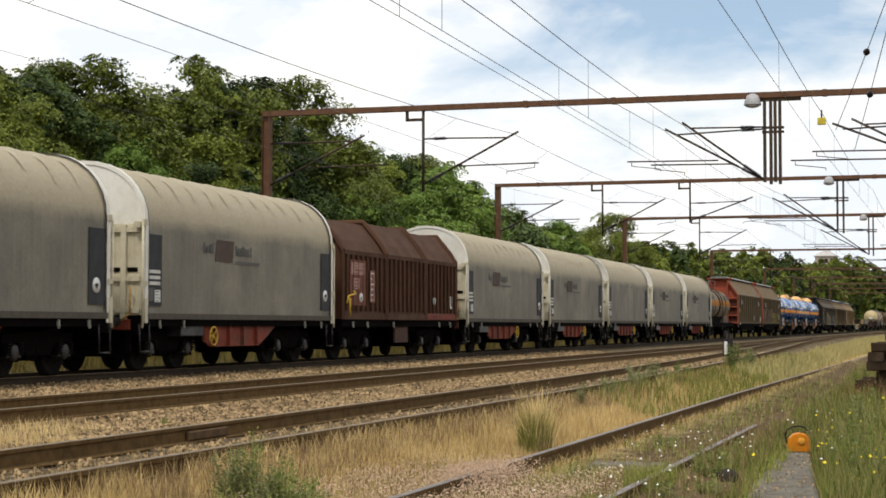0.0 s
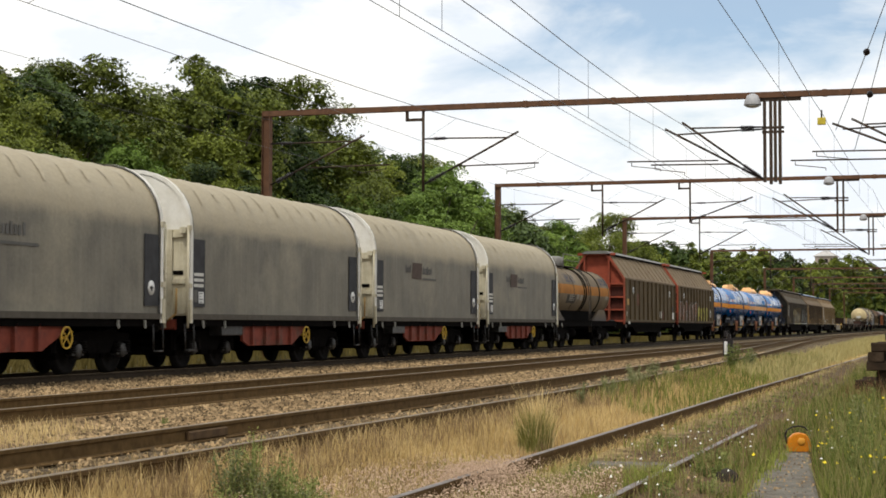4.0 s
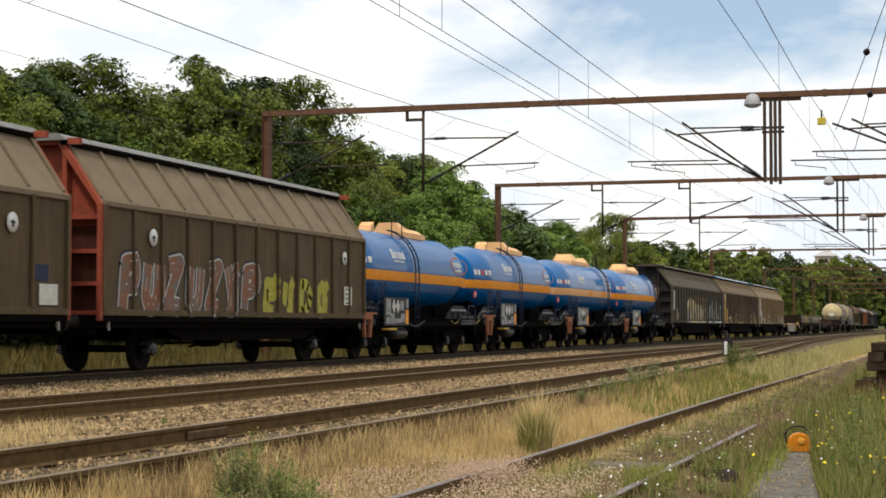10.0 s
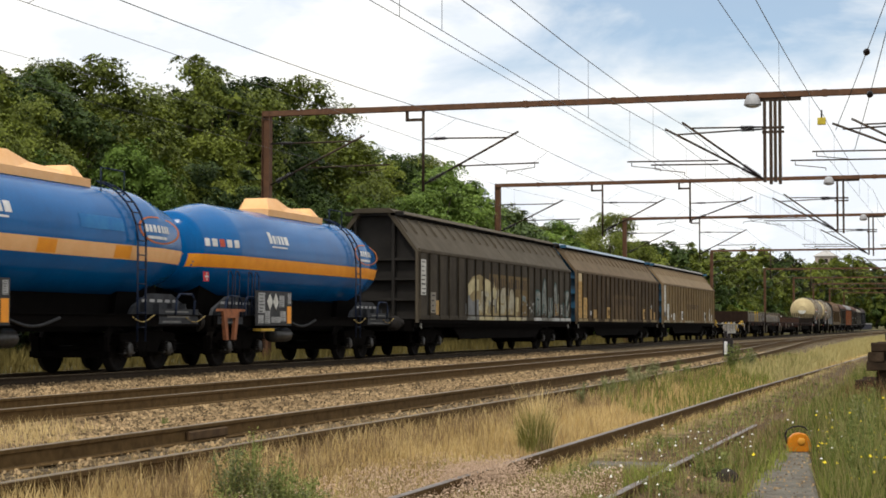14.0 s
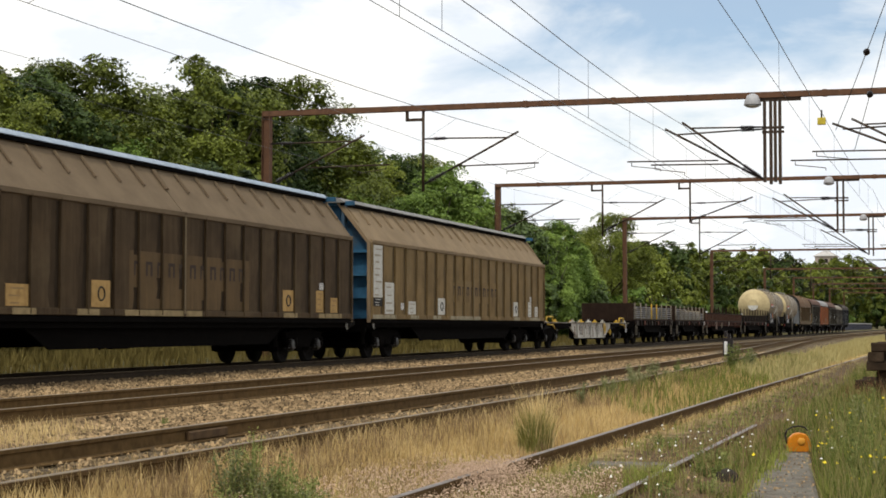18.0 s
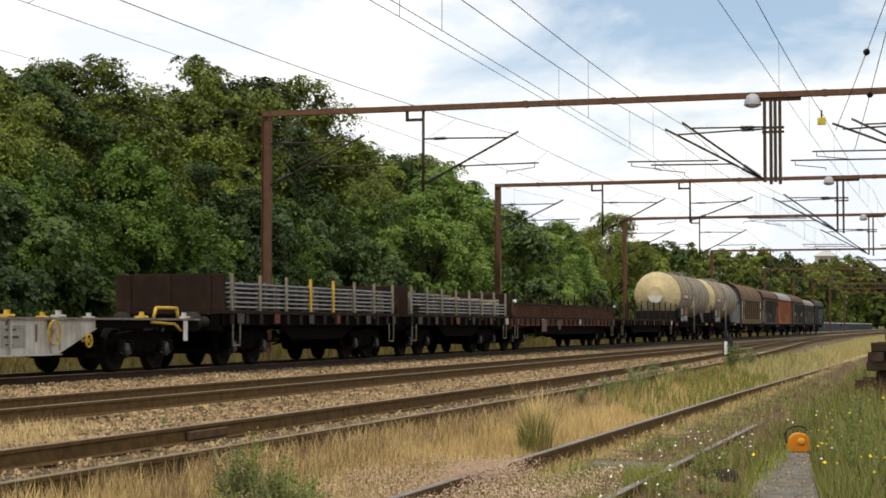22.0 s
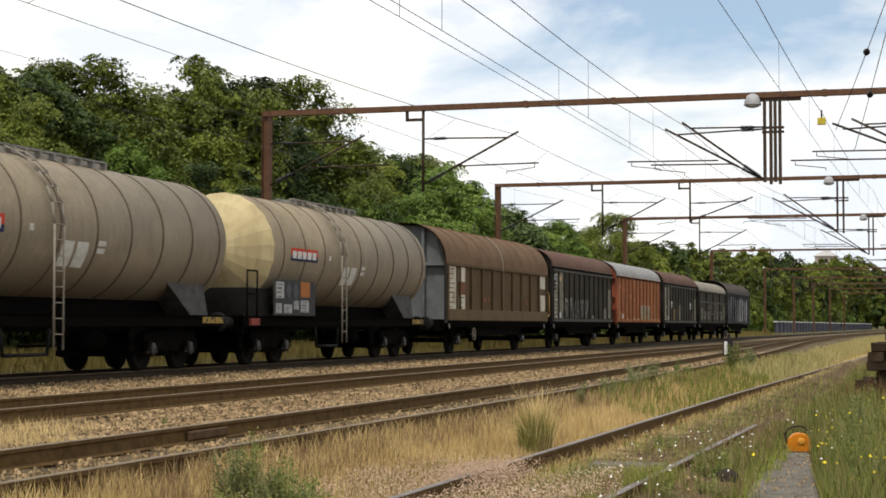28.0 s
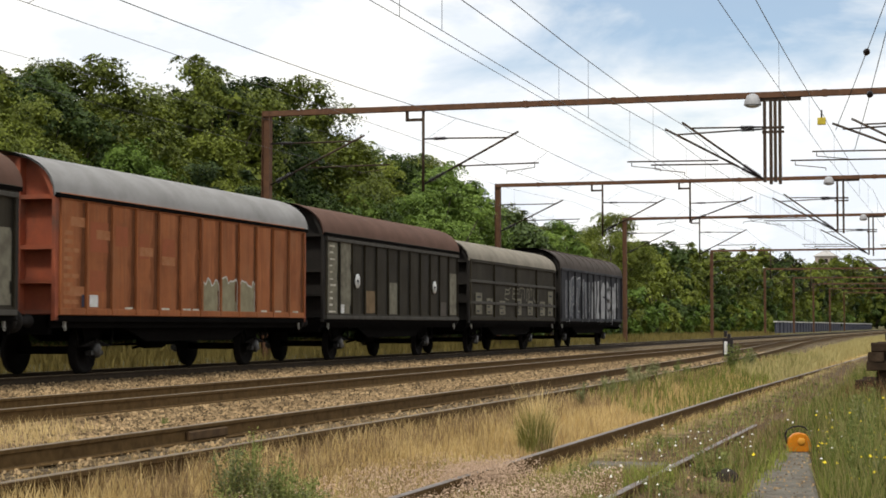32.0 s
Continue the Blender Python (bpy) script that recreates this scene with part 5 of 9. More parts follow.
def graffiti(root, x0, x1, z0, z1, shapes, layers, gap=0.1, seed=0, accent=None):
    """Sprayed letter-like strokes, no words. layers: (half width, paint), the lowest first."""
    rr = random.Random(seed)
    w = (x1 - x0) / len(shapes)
    for k, c in enumerate(shapes):
        a, b = x0 + w * k + w * gap, x0 + w * (k + 1) - w * gap
        lo, hi = z0 + rr.uniform(0, 0.06), z1 - rr.uniform(0, 0.1)
        lines = [[(a + (b - a) * x + 0.1 * (z - 0.5) + rr.uniform(-0.03, 0.03), lo + (hi - lo) * z) for x, z in s] for s in SHAPES[c]]
        top = None
        for n, (half, m) in enumerate(layers):
            polys = [q for l in lines for q in ribbon(l, half)]
            ob = paint_on("painted_tag" if top is None else "outline", polys, n, m, top or root, root, "sprayed graffiti shape" if top is None else "")
            top = top or ob
        if accent:
            polys = []
            for l in lines:
                off = [(x - 0.04, z + 0.03) for x, z in l]
                for p, q in zip(off, off[1:]):
                    f, g = sorted((rr.uniform(0, 1), rr.uniform(0, 1)))
                    polys += ribbon([(p[0] + (q[0] - p[0]) * f, p[1] + (q[1] - p[1]) * f), (p[0] + (q[0] - p[0]) * g, p[1] + (q[1] - p[1]) * g)], 0.012)
            if polys:
                paint_on("highlight", polys, len(layers), accent, top, root)


def smears(root, x0, x1, z0, z1, paints, n, seed, peaks=(1.0,)):
    """Broad vertical brush smears with ragged tops, as weathered paint on a wall."""
    rr = random.Random(seed)
    for k in range(n):
        x = x0 + (x1 - x0) * (k + rr.uniform(0.1, 0.9)) / n
        top = z0 + (z1 - z0) * peaks[int((x - x0) / (x1 - x0) * len(peaks)) % len(peaks)] * rr.uniform(0.55, 1.0)
        h = rr.uniform(0.03, 0.11)
        pts = [(x, z0 + rr.uniform(0, 0.08)), (x + rr.uniform(-0.06, 0.06), z0 + (top - z0) * 0.5), (x + rr.uniform(-0.22, 0.28), top)]
        if k % 3 == 0:
            pts.append((x + 0.22, top - 0.12))
        paint_on("painted_smear", ribbon(pts, h), k % 4, paints[k % len(paints)], root, root, "weathered brushed graffiti paint")


def blotch(root, x0, x1, z0, z1, y, material, edge, seed):
    """Pale painted patches with ragged tops."""
    rr = random.Random(seed)
    pts = [(x0, z0)]
    n = 9
    for i in range(n):
        pts.append((x0 + (x1 - x0) * i / (n - 1), z1 - rr.uniform(0.0, 0.25) * (z1 - z0)))
    pts.append((x1, z0))
    p = paint_on("painted_patch", [pts], 0, material, root, root, "pale ragged painted patch")
    paint_on("outline", [q for a, b in zip(pts[1:], pts[2:]) for q in ribbon([a, b], 0.016)], 1, edge, p, root)


# ---------------------------------------------------------------- tank wagons
def tank_mesh(x0, x1, zc, R, dish=0.45, n=40, flat_end=False):
    prof = []
    for i in range(7):
        a = math.pi / 2 * i / 6
        prof.append((x0 + dish * (1 - math.cos(a)), R * math.sin(a) if i else 0.01))
    k = 10
    for i in range(1, k):
        prof.append((x0 + dish + (x1 - x0 - 2 * dish) * i / k, R))
    for i in range(6, -1, -1):
        a = math.pi / 2 * i / 6
        prof.append((x1 - dish * (1 - math.cos(a)), R * math.sin(a) if i else 0.01))
    return Mesh().lathe((0, 0, zc), (1, 0, 0), prof, n)


def band(x0, x1, zc, R, a0, a1, n=6, m=1, off=0.004):
    """A thin painted strip on a tank's near flank, from angle a0 to a1 above the horizontal."""
    b = Mesh()
    secs = []
    for i in range(n + 1):
        a = radians(a0 + (a1 - a0) * i / n)
        secs.append([(x, -(R + off) * math.cos(a), zc + (R + off) * math.sin(a)) for x in (x0, x1)])
    return b.loft(secs, closed=False, smooth=True)


def hoop(x, zc, R, r=0.03, a0=0, a1=360, w=0.08):
    b = Mesh()
    secs = []
    n = 40
    for i in range(n + 1):
        a = radians(a0 + (a1 - a0) * i / n)
        secs.append([(x + q, -(R + e) * math.cos(a), zc + (R + e) * math.sin(a)) for q, e in ((-w / 2, -0.02), (-w / 2, r), (w / 2, r), (w / 2, -0.02))])
    return b.loft(secs, smooth=False)


def ladder(root, x, zc, R, zlow, material, w=0.36, top=75):
    pts = [(-R - 0.12, zlow), (-R - 0.12, zc)] + [(-(R + 0.12) * math.cos(radians(a)), zc + (R + 0.12) * math.sin(radians(a))) for a in range(15, top + 1, 12)]
    l = Mesh()
    for o in (-w / 2, w / 2):
        l.path([(x + o, y, z) for y, z in pts], 0.022, 6)
    total = [pts[0]]
    for (a, b), (c, d) in zip(pts, pts[1:]):
        n = max(1, int(math.hypot(c - a, d - b) / 0.28))
        for i in range(1, n + 1):
            y, z = a + (c - a) * i / n, b + (d - b) * i / n
            l.bar((x - w / 2, y, z), (x + w / 2, y, z), 0.014, 5)
    part("ladder", l, material, root, "steel ladder curved over the tank")


def flat_frame(root, L, material=None, zt=1.18):
    frame_of(root, L, 0.93, zt, 1.22, material=material, lo=0.0)


def saddle(root, x, zc, R, material, w=0.5):
    b = Mesh()
    pts = [(-1.1, 1.1)] + [(-R * math.cos(radians(a)) * 1.0, zc - R * math.sin(radians(a))) for a in range(25, 156, 10)] + [(1.1, 1.1)]
    b.loft([[(x + q, y, z) for y, z in pts] for q in (-w / 2, w / 2)])
    part("saddle", b, material, root)


def old_tank(s):
    L, R, zc = 13.1, 1.13, 2.44
    root = wagon("tank_wagon", "weathered grey-brown tank wagon with an orange band", s)
    M = mat("tank_dirty_grey", (0.165, 0.122, 0.072), (0.115, 0.086, 0.053), rough=0.6, scale=1.2, fine=20, streak=0.4, dirt=(0.205, 0.155, 0.092), tone_by_height=(1.6, 1.2, (0.08, 0.066, 0.055)), runs=0.25)
    MO = mat_once("dirty_orange", (0.42, 0.175, 0.035), (0.30, 0.13, 0.035), scale=2, streak=0.5, runs=0.3)
    part("tank", tank_mesh(0.35, L - 0.35, zc, R, 0.55), M, root)
    part("colour_band", band(0.95, L - 0.95, zc, R, -5, 16), MO, root, "dirty orange band")
    for x in (1.4, 4.2, 6.6, 9.6, L - 1.2):
        part("tank_hoop", hoop(x, zc, R, 0.012, -40, 220, 0.06), mat_once("tank_dark", (0.06, 0.05, 0.04)), root)
    d = part("dome", Mesh().lathe((5.2, 0, zc + R - 0.06), (0, 0, 1), [(0, 0.42), (0.42, 0.42), (0.5, 0.38), (0.55, 0.2), (0.56, 0.02)], 24), mat_once("dome_grey", (0.26, 0.25, 0.23)), root, "grey steel filling dome")
    part("walkway", Mesh().box(4.4, 7.4, -0.5, 0.5, zc + R + 0.02, zc + R + 0.06), mat_once("tank_dark", (0.06, 0.05, 0.04)), root)
    rl = Mesh()
    for y in (-0.62, 0.62):
        rl.path([(4.3, y, zc + R - 0.1), (4.3, y, zc + R + 0.55), (7.6, y, zc + R + 0.55), (7.6, y, zc + R - 0.1)], 0.018, 5).bar((4.3, y, zc + R + 0.3), (7.6, y, zc + R + 0.3), 0.014, 5)
    part("railing", rl, mat_once("rail_grey", (0.2, 0.19, 0.17)), root)
    ladder(root, 7.0, zc, R, 0.65, mat_once("tank_dark", (0.06, 0.05, 0.04)), 0.4, 80)
    for x in (6.3, 6.75, 9.7):
        part("tank_strap", hoop(x, zc, R, 0.03, -50, 230, 0.10), M_UNDER, root, "black tank strap")
    b = Mesh()
    for x0 in (3.0, 10.3):
        for k in range(4):
            q = band(x0 + 0.46 * k, x0 + 0.36 + 0.46 * k, zc, R, 22, 24.5, 2)
            b.add(q.v, q.f)
            q = band(x0 + 0.46 * k, x0 + 0.10 + 0.46 * k, zc, R, 22, 41, 3)
            b.add(q.v, q.f)
            q = band(x0 + 0.24 + 0.46 * k, x0 + 0.36 + 0.46 * k, zc, R, 25 + 6 * (k % 2), 41, 3)
            b.add(q.v, q.f)
    part("label_board", band(2.9, 4.7, zc, R, -26, -7, 4), mat_once("tank_dark", (0.06, 0.05, 0.04)), root, "dark lettered board on the tank")
    part("lettering", b, mat_once("faded_blue", (0.07, 0.075, 0.11)), root, "faded dark lettering bars")
    for x0, x1, a, c in ((3.4, 4.4, -20, -6), (4.9, 5.3, -16, -5), (5.6, 6.0, -18, -6), (11.2, 11.8, -12, -4)):
        part("label_plate", band(x0, x1, zc, R, a, c, 3), mat_once("faint_label", (0.30, 0.27, 0.22)), root)
    flat_frame(root, L)
    part("cradle", Mesh().prism([(-0.7, 1.1), (0.7, 1.1), (0.8, 1.75), (-0.8, 1.75)], "x", 0.6, L - 0.6), M_UNDER, root)
    for x, e in ((0.3, 1), (L - 0.3, -1)):
        part("skirt", Mesh().prism([(x, 1.16), (x + e * 3.3, 1.16), (x + e * 2.5, 1.45), (x + e * 1.9, 1.78), (x + e * 0.7, 1.78)], "y", -0.86, 0.86), M, root, "sheet skirt below the tank end")
    on_bogies(root, 2.2, L - 2.2)
    ends(root, L, 0.0)
    gear(root, 5.5)
    lamp_iron(root, 1.0)
    return root


def wrapped(x0, x1, xa, xb, zc, R, dish, a0, a1, off=0.005, n=18):
    """A painted strip along a dished tank that runs from xa to xb, following its ends."""
    b = Mesh()
    secs = []
    for i in range(n + 1):
        x = x0 + (x1 - x0) * i / n
        e = min(x - xa, xb - x)
        r = dish(e) if callable(dish) else R if e >= dish else R * math.sqrt(max(0.0, 1 - (1 - e / dish) ** 2))
        h0, h1 = R * math.sin(radians(a0)), R * math.sin(radians(a1))
        sec = []
        for k in range(5):
            h = h0 + (h1 - h0) * k / 4
            sec.append((x, -(math.sqrt(max(0.0, r * r - h * h)) + off), zc + h))
        secs.append(sec)
    return b.loft(secs, closed=False, smooth=True)


def blue_tank(s, L, band_mat, seed, turned=False):
    R, zc = 1.16, 2.68
    # radius at a distance from the end: a shallow dome, then a taper to the full width
    cigar = lambda e: 0.90 * math.sqrt(max(0.0, 1 - (1 - min(e, 0.42) / 0.42) ** 2)) if e < 0.42 else min(R, 0.90 + (R - 0.90) * (e - 0.42) / 1.4)
    root = wagon("tank_wagon", "bright blue tank wagon with an orange band and hood", s)
    M = mat_once("tank_blue", (0.001, 0.116, 0.350), (0.001, 0.088, 0.275), rough=0.14, scale=0.8, fine=25, bump=0.02, spec=0.1, runs=0.12)
    strip = lambda x0, x1, a0, a1, off=0.006: wrapped(x0, x1, -0.15, L + 0.15, zc, R, cigar, a0, a1, off, max(2, int((x1 - x0) / 0.2)))
    run = [0.0, 0.012, 0.05, 0.11, 0.19, 0.28, 0.36, 0.42, 0.9, 1.4, 1.82, 1.95]
    prof = [(-0.15 + e, max(0.01, cigar(e))) for e in run] + [(L * k / 6, R) for k in range(2, 5)] + [(L + 0.15 - e, max(0.01, cigar(e))) for e in reversed(run)]
    part("tank", Mesh().lathe((0, 0, zc), (1, 0, 0), prof, 48), M, root, "glossy blue tank with tapered ends")
    part("colour_band", wrapped(-0.1, L + 0.1, -0.15, L + 0.15, zc, R, cigar, -20, -5, 0.006, 160), band_mat, root, "orange band along the tank")
    hz = zc + R
    shape = lambda rows: [[(x, y, z) for y, z in ((-0.50 * k, hz - 0.10), (-0.50 * k, hz + 0.07), (-0.30 * k, hz + 0.07 + q), (0.30 * k, hz + 0.07 + q), (0.50 * k, hz + 0.07), (0.50 * k, hz - 0.10))] for x, k, q in rows]
    secs = shape(((4.95, 0.95, 0.02), (5.25, 1.0, 0.31), (5.9, 1.0, 0.33), (6.7, 1.0, 0.16), (8.0, 1.0, 0.09), (8.25, 1.0, 0.24), (8.45, 1.0, 0.22), (8.8, 0.95, 0.03)))
    if turned:
        secs = shape(((6.35, 0.95, 0.30), (6.55, 1.0, 0.30), (7.4, 1.0, 0.14), (8.5, 1.0, 0.12), (8.85, 0.95, 0.03)))
    part("protective_hood", Mesh().loft(secs), M_PEACH, root, "pale orange protective hood on top")
    part("rim", Mesh().box(6.6 if turned else 5.3, 8.7, -0.47, 0.47, hz - 0.2, hz - 0.08), mat_once("hood_tray", (0.34, 0.12, 0.03), (0.22, 0.08, 0.03), scale=4), root, "dark orange tray under the hood")
    dk = mat_once("ladder_dark_blue", (0.012, 0.02, 0.045), rough=0.6)
    lx = 5.5 if turned else 9.5
    ladder(root, lx, zc, R, 0.62, dk, 0.36, 80)
    rl = Mesh().path([(lx - 0.5, -0.6, hz - 0.2), (lx - 0.5, -0.6, hz + 0.32), (lx + 0.5, -0.6, hz + 0.32), (lx + 0.5, -0.6, hz - 0.2)], 0.018, 5)
    part("railing", rl, dk, root)
    if turned:
        part("hatch", Mesh().prism([(4.15, hz - 0.1), (4.5, hz - 0.1), (4.5, hz + 0.28), (4.25, hz + 0.16)], "y", -0.2, 0.2), M_PEACH, root, "small pale orange hatch hood")
    # lettering bars and the oval ring
    letters = Mesh()
    for x, w in ((3.5, 0.2), (3.76, 0.16), (3.98, 0.05), (4.1, 0.13), (4.3, 0.13), (4.5, 0.24)):
        q = strip(x, x + w, 14, 25 if x > 3.6 else 29)
        letters.add(q.v, q.f)
    q = strip(3.6, 4.6, 9, 11)
    letters.add(q.v, q.f)
    part("lettering", letters, M_WHITE, root, "white lettering bars")
    first = Mesh()
    for k in range(5):
        q = strip(0.25 + 0.29 * k, 0.45 + 0.29 * k, 4, 13)
        first.add(q.v, q.f)
    part("lettering", first, M_WHITE, root)
    part("letter_ring", strip(0.83, 1.03, 4, 13, 0.009), mat_once("ring_red", (0.5, 0.1, 0.06)), root, "small red ring mark")
    o = Mesh()
    for i in range(36):
        if 5 < i < 8:
            continue
        ring = []
        for t, k in ((2 * math.pi * i / 36, 1.0), (2 * math.pi * (i + 1) / 36, 1.0), (2 * math.pi * (i + 1) / 36, 0.9), (2 * math.pi * i / 36, 0.9)):
            ang = radians(14 + 15 * k * math.sin(t))
            ring.append((10.6 + 0.95 * k * math.cos(t), -(R + 0.007) * math.cos(ang), zc + (R + 0.007) * math.sin(ang)))
        o.add(ring, [(0, 1, 2, 3)])
    part("oval_mark", o, mat_once("oval_orange", (0.55, 0.17, 0.05)), root, "orange oval ring")
    name = Mesh()
    for k in range(7):
        q = strip(9.95 + 0.19 * k, 10.08 + 0.19 * k, 11, 19)
        name.add(q.v, q.f)
    q = strip(10.0, 11.0, 4, 7)
    name.add(q.v, q.f)
    part("lettering", name, M_WHITE, root)
    if seed == 2:
        part("worn_patch", strip(7.2, 9.0, 8, 22), mat_once("worn_blue", (0.05, 0.20, 0.42), (0.03, 0.14, 0.36), scale=5), root, "pale worn patch in the blue paint")
        for x in (5.6, 8.6):
            part("touched_up_band", strip(x, x + 0.7, -19, -6, 0.009), M_ORANGE, root, "touched-up orange patch")
    grey = mat_once("tank_frame_grey", (0.05, 0.052, 0.058), (0.03, 0.031, 0.033), scale=4)
    flat_frame(root, L)
    part("cradle", Mesh().prism([(-0.4, 1.1), (0.4, 1.1), (0.4, 1.6), (-0.4, 1.6)], "x", 0.7, L - 0.7), M_UNDER, root)
    for x in (1.6, L - 1.6):
        part("saddle", Mesh().prism([(x - 1.1, 1.15), (x + 1.1, 1.15), (x + 0.7, 1.95), (x - 0.9, 1.95)], "y", -0.55, 0.55), M_UNDER, root)
    pn = part("lettered_board", Mesh().box(2.05, 4.25, -1.40, -1.36, 0.95, 1.78), M_PANEL, root, "dark board with white labels and hazard signs")
    for x, z, w, hh in ((2.15, 1.25, 0.38, 0.48), (3.45, 1.40, 0.3, 0.28), (2.15, 1.0, 0.3, 0.2), (2.95, 1.02, 0.55, 0.14), (4.0, 1.48, 0.18, 0.26), (2.55, 1.0, 0.3, 0.3), (3.5, 1.05, 0.35, 0.25)):
        plate(pn, x, x + w, z, z + hh, -1.404, mat_once("label_grey", (0.42, 0.42, 0.41)), rows=4, seed=seed)
    for x in (2.85, 3.22):
        part("hazard_sign", Mesh().prism([(x, 1.32), (x + 0.17, 1.52), (x, 1.72), (x - 0.17, 1.52)], "y", -1.41, -1.40), M_LABEL, pn, "white diamond hazard sign")
    plate(pn, 3.95, 4.2, 1.0, 1.42, -1.404, M_ORANGE, "hazard_plate", "orange hazard plate")
    for x in (0.9, 2.0, L - 0.9):
        part("hand_rail", Mesh().path([(x - 0.45, -1.3, 1.15), (x - 0.45, -1.32, 1.5), (x - 0.3, -1.32, 1.62), (x + 0.3, -1.32, 1.62), (x + 0.45, -1.32, 1.5), (x + 0.45, -1.3, 1.15)], 0.024), dk, root, "dark hand rail hoop")
    for x in (0.75, 1.15, 1.9, 2.3):
        part("hand_rail", Mesh().path([(x - 0.12, -1.28, 1.2), (x - 0.12, -1.3, 2.1), (x - 0.06, -1.28, 2.2), (x + 0.06, -1.28, 2.2), (x + 0.12, -1.3, 2.1), (x + 0.12, -1.28, 1.2)], 0.016), dk, root, "tall dark hand rail hoop")
    part("coupling_guard", Mesh().prism([(0.25, 1.28), (0.42, 0.62), (0.54, 0.62), (0.46, 1.12), (0.92, 1.12), (0.84, 0.62), (0.96, 0.62), (1.12, 1.28)], "y", -1.36, -1.28).box(0.05, 1.5, -1.34, -1.26, 1.27, 1.33), mat_once("rust_orange", (0.35, 0.13, 0.06), (0.2, 0.09, 0.05), scale=6), root, "rusty orange bracket")
    for x0, x1 in ((0.2, 3.0), (L - 3.0, L - 0.2)):
        sk = part("saddle_frame", Mesh().prism([(x0, 1.14), (x1, 1.14), (x1 - 0.15, 1.34), (x1 - 0.9, 1.62), (x0 + 0.9, 1.62), (x0 + 0.15, 1.34)], "y", -1.08, -1.0), grey, root, "dark grey saddle frame below the tank")
        for k in range(4):
            part("gusset", Mesh().box(x0 + 0.45 + 0.62 * k, x0 + 0.51 + 0.62 * k, -1.2, -1.08, 1.14, 1.42), grey, sk)
        for k in range(5):
            part("lettering", Mesh().box(x0 + 0.5 + 0.36 * k, x0 + 0.72 + 0.36 * k, -1.086, -1.082, 1.44, 1.50), mat_once("label_grey", (0.42, 0.42, 0.41)), sk)
    part("danger_plate", Mesh().box(0.14, 0.38, -0.93, -0.9, 1.95, 2.17), mat_once("plate_pink", (0.55, 0.06, 0.07)), root, "small red and white plate")
    part("plate_cross", Mesh().box(0.16, 0.36, -0.935, -0.93, 2.045, 2.075).box(0.245, 0.275, -0.936, -0.93, 1.97, 2.15), M_WHITE, root)
    for x0, x1 in ((L - 2.1, L - 0.2), (0.1, 1.5)):
        plate(root, x0, x1, 0.98, 1.3, -1.28, grey, rows=2, ink=mat_once("dim_grey_label", (0.2, 0.2, 0.19)), seed=seed + 3)
    part("yellow_step", Mesh().box(2.3, 3.1, -1.42, -1.2, 0.82, 0.88), M_YELLOW, root)
    part("hose", tube(Mesh(), [Vector((4.4 + 0.25 * k, -1.3, 1.05 - 0.12 * math.sin(k * 0.5))) for k in range(8)], 0.03, 6), M_INK, root)
    part("air_reservoir", Mesh().lathe((3.9, -0.95, 0.72), (1, 0, 0), [(0, 0.02), (0.03, 0.15), (0.1, 0.18), (1.1, 0.18), (1.17, 0.15), (1.2, 0.02)], 16), M_AXLEBOX, root)
    for x in (L - 3.4, L - 0.9):
        part("hazard_hose", tube(Mesh(), [Vector((x + 0.16 * k, -1.34, 1.12 - 0.1 * math.sin(k * 0.6))) for k in range(7)], 0.013, 6), mat_once("hose_yellow", (0.30, 0.22, 0.08), (0.05, 0.045, 0.04), scale=9, mix=0.2), root, "yellow and black striped hose")
    on_bogies(root, 2.1, L - 2.1)
    ends(root, L, 0.0)
    return root


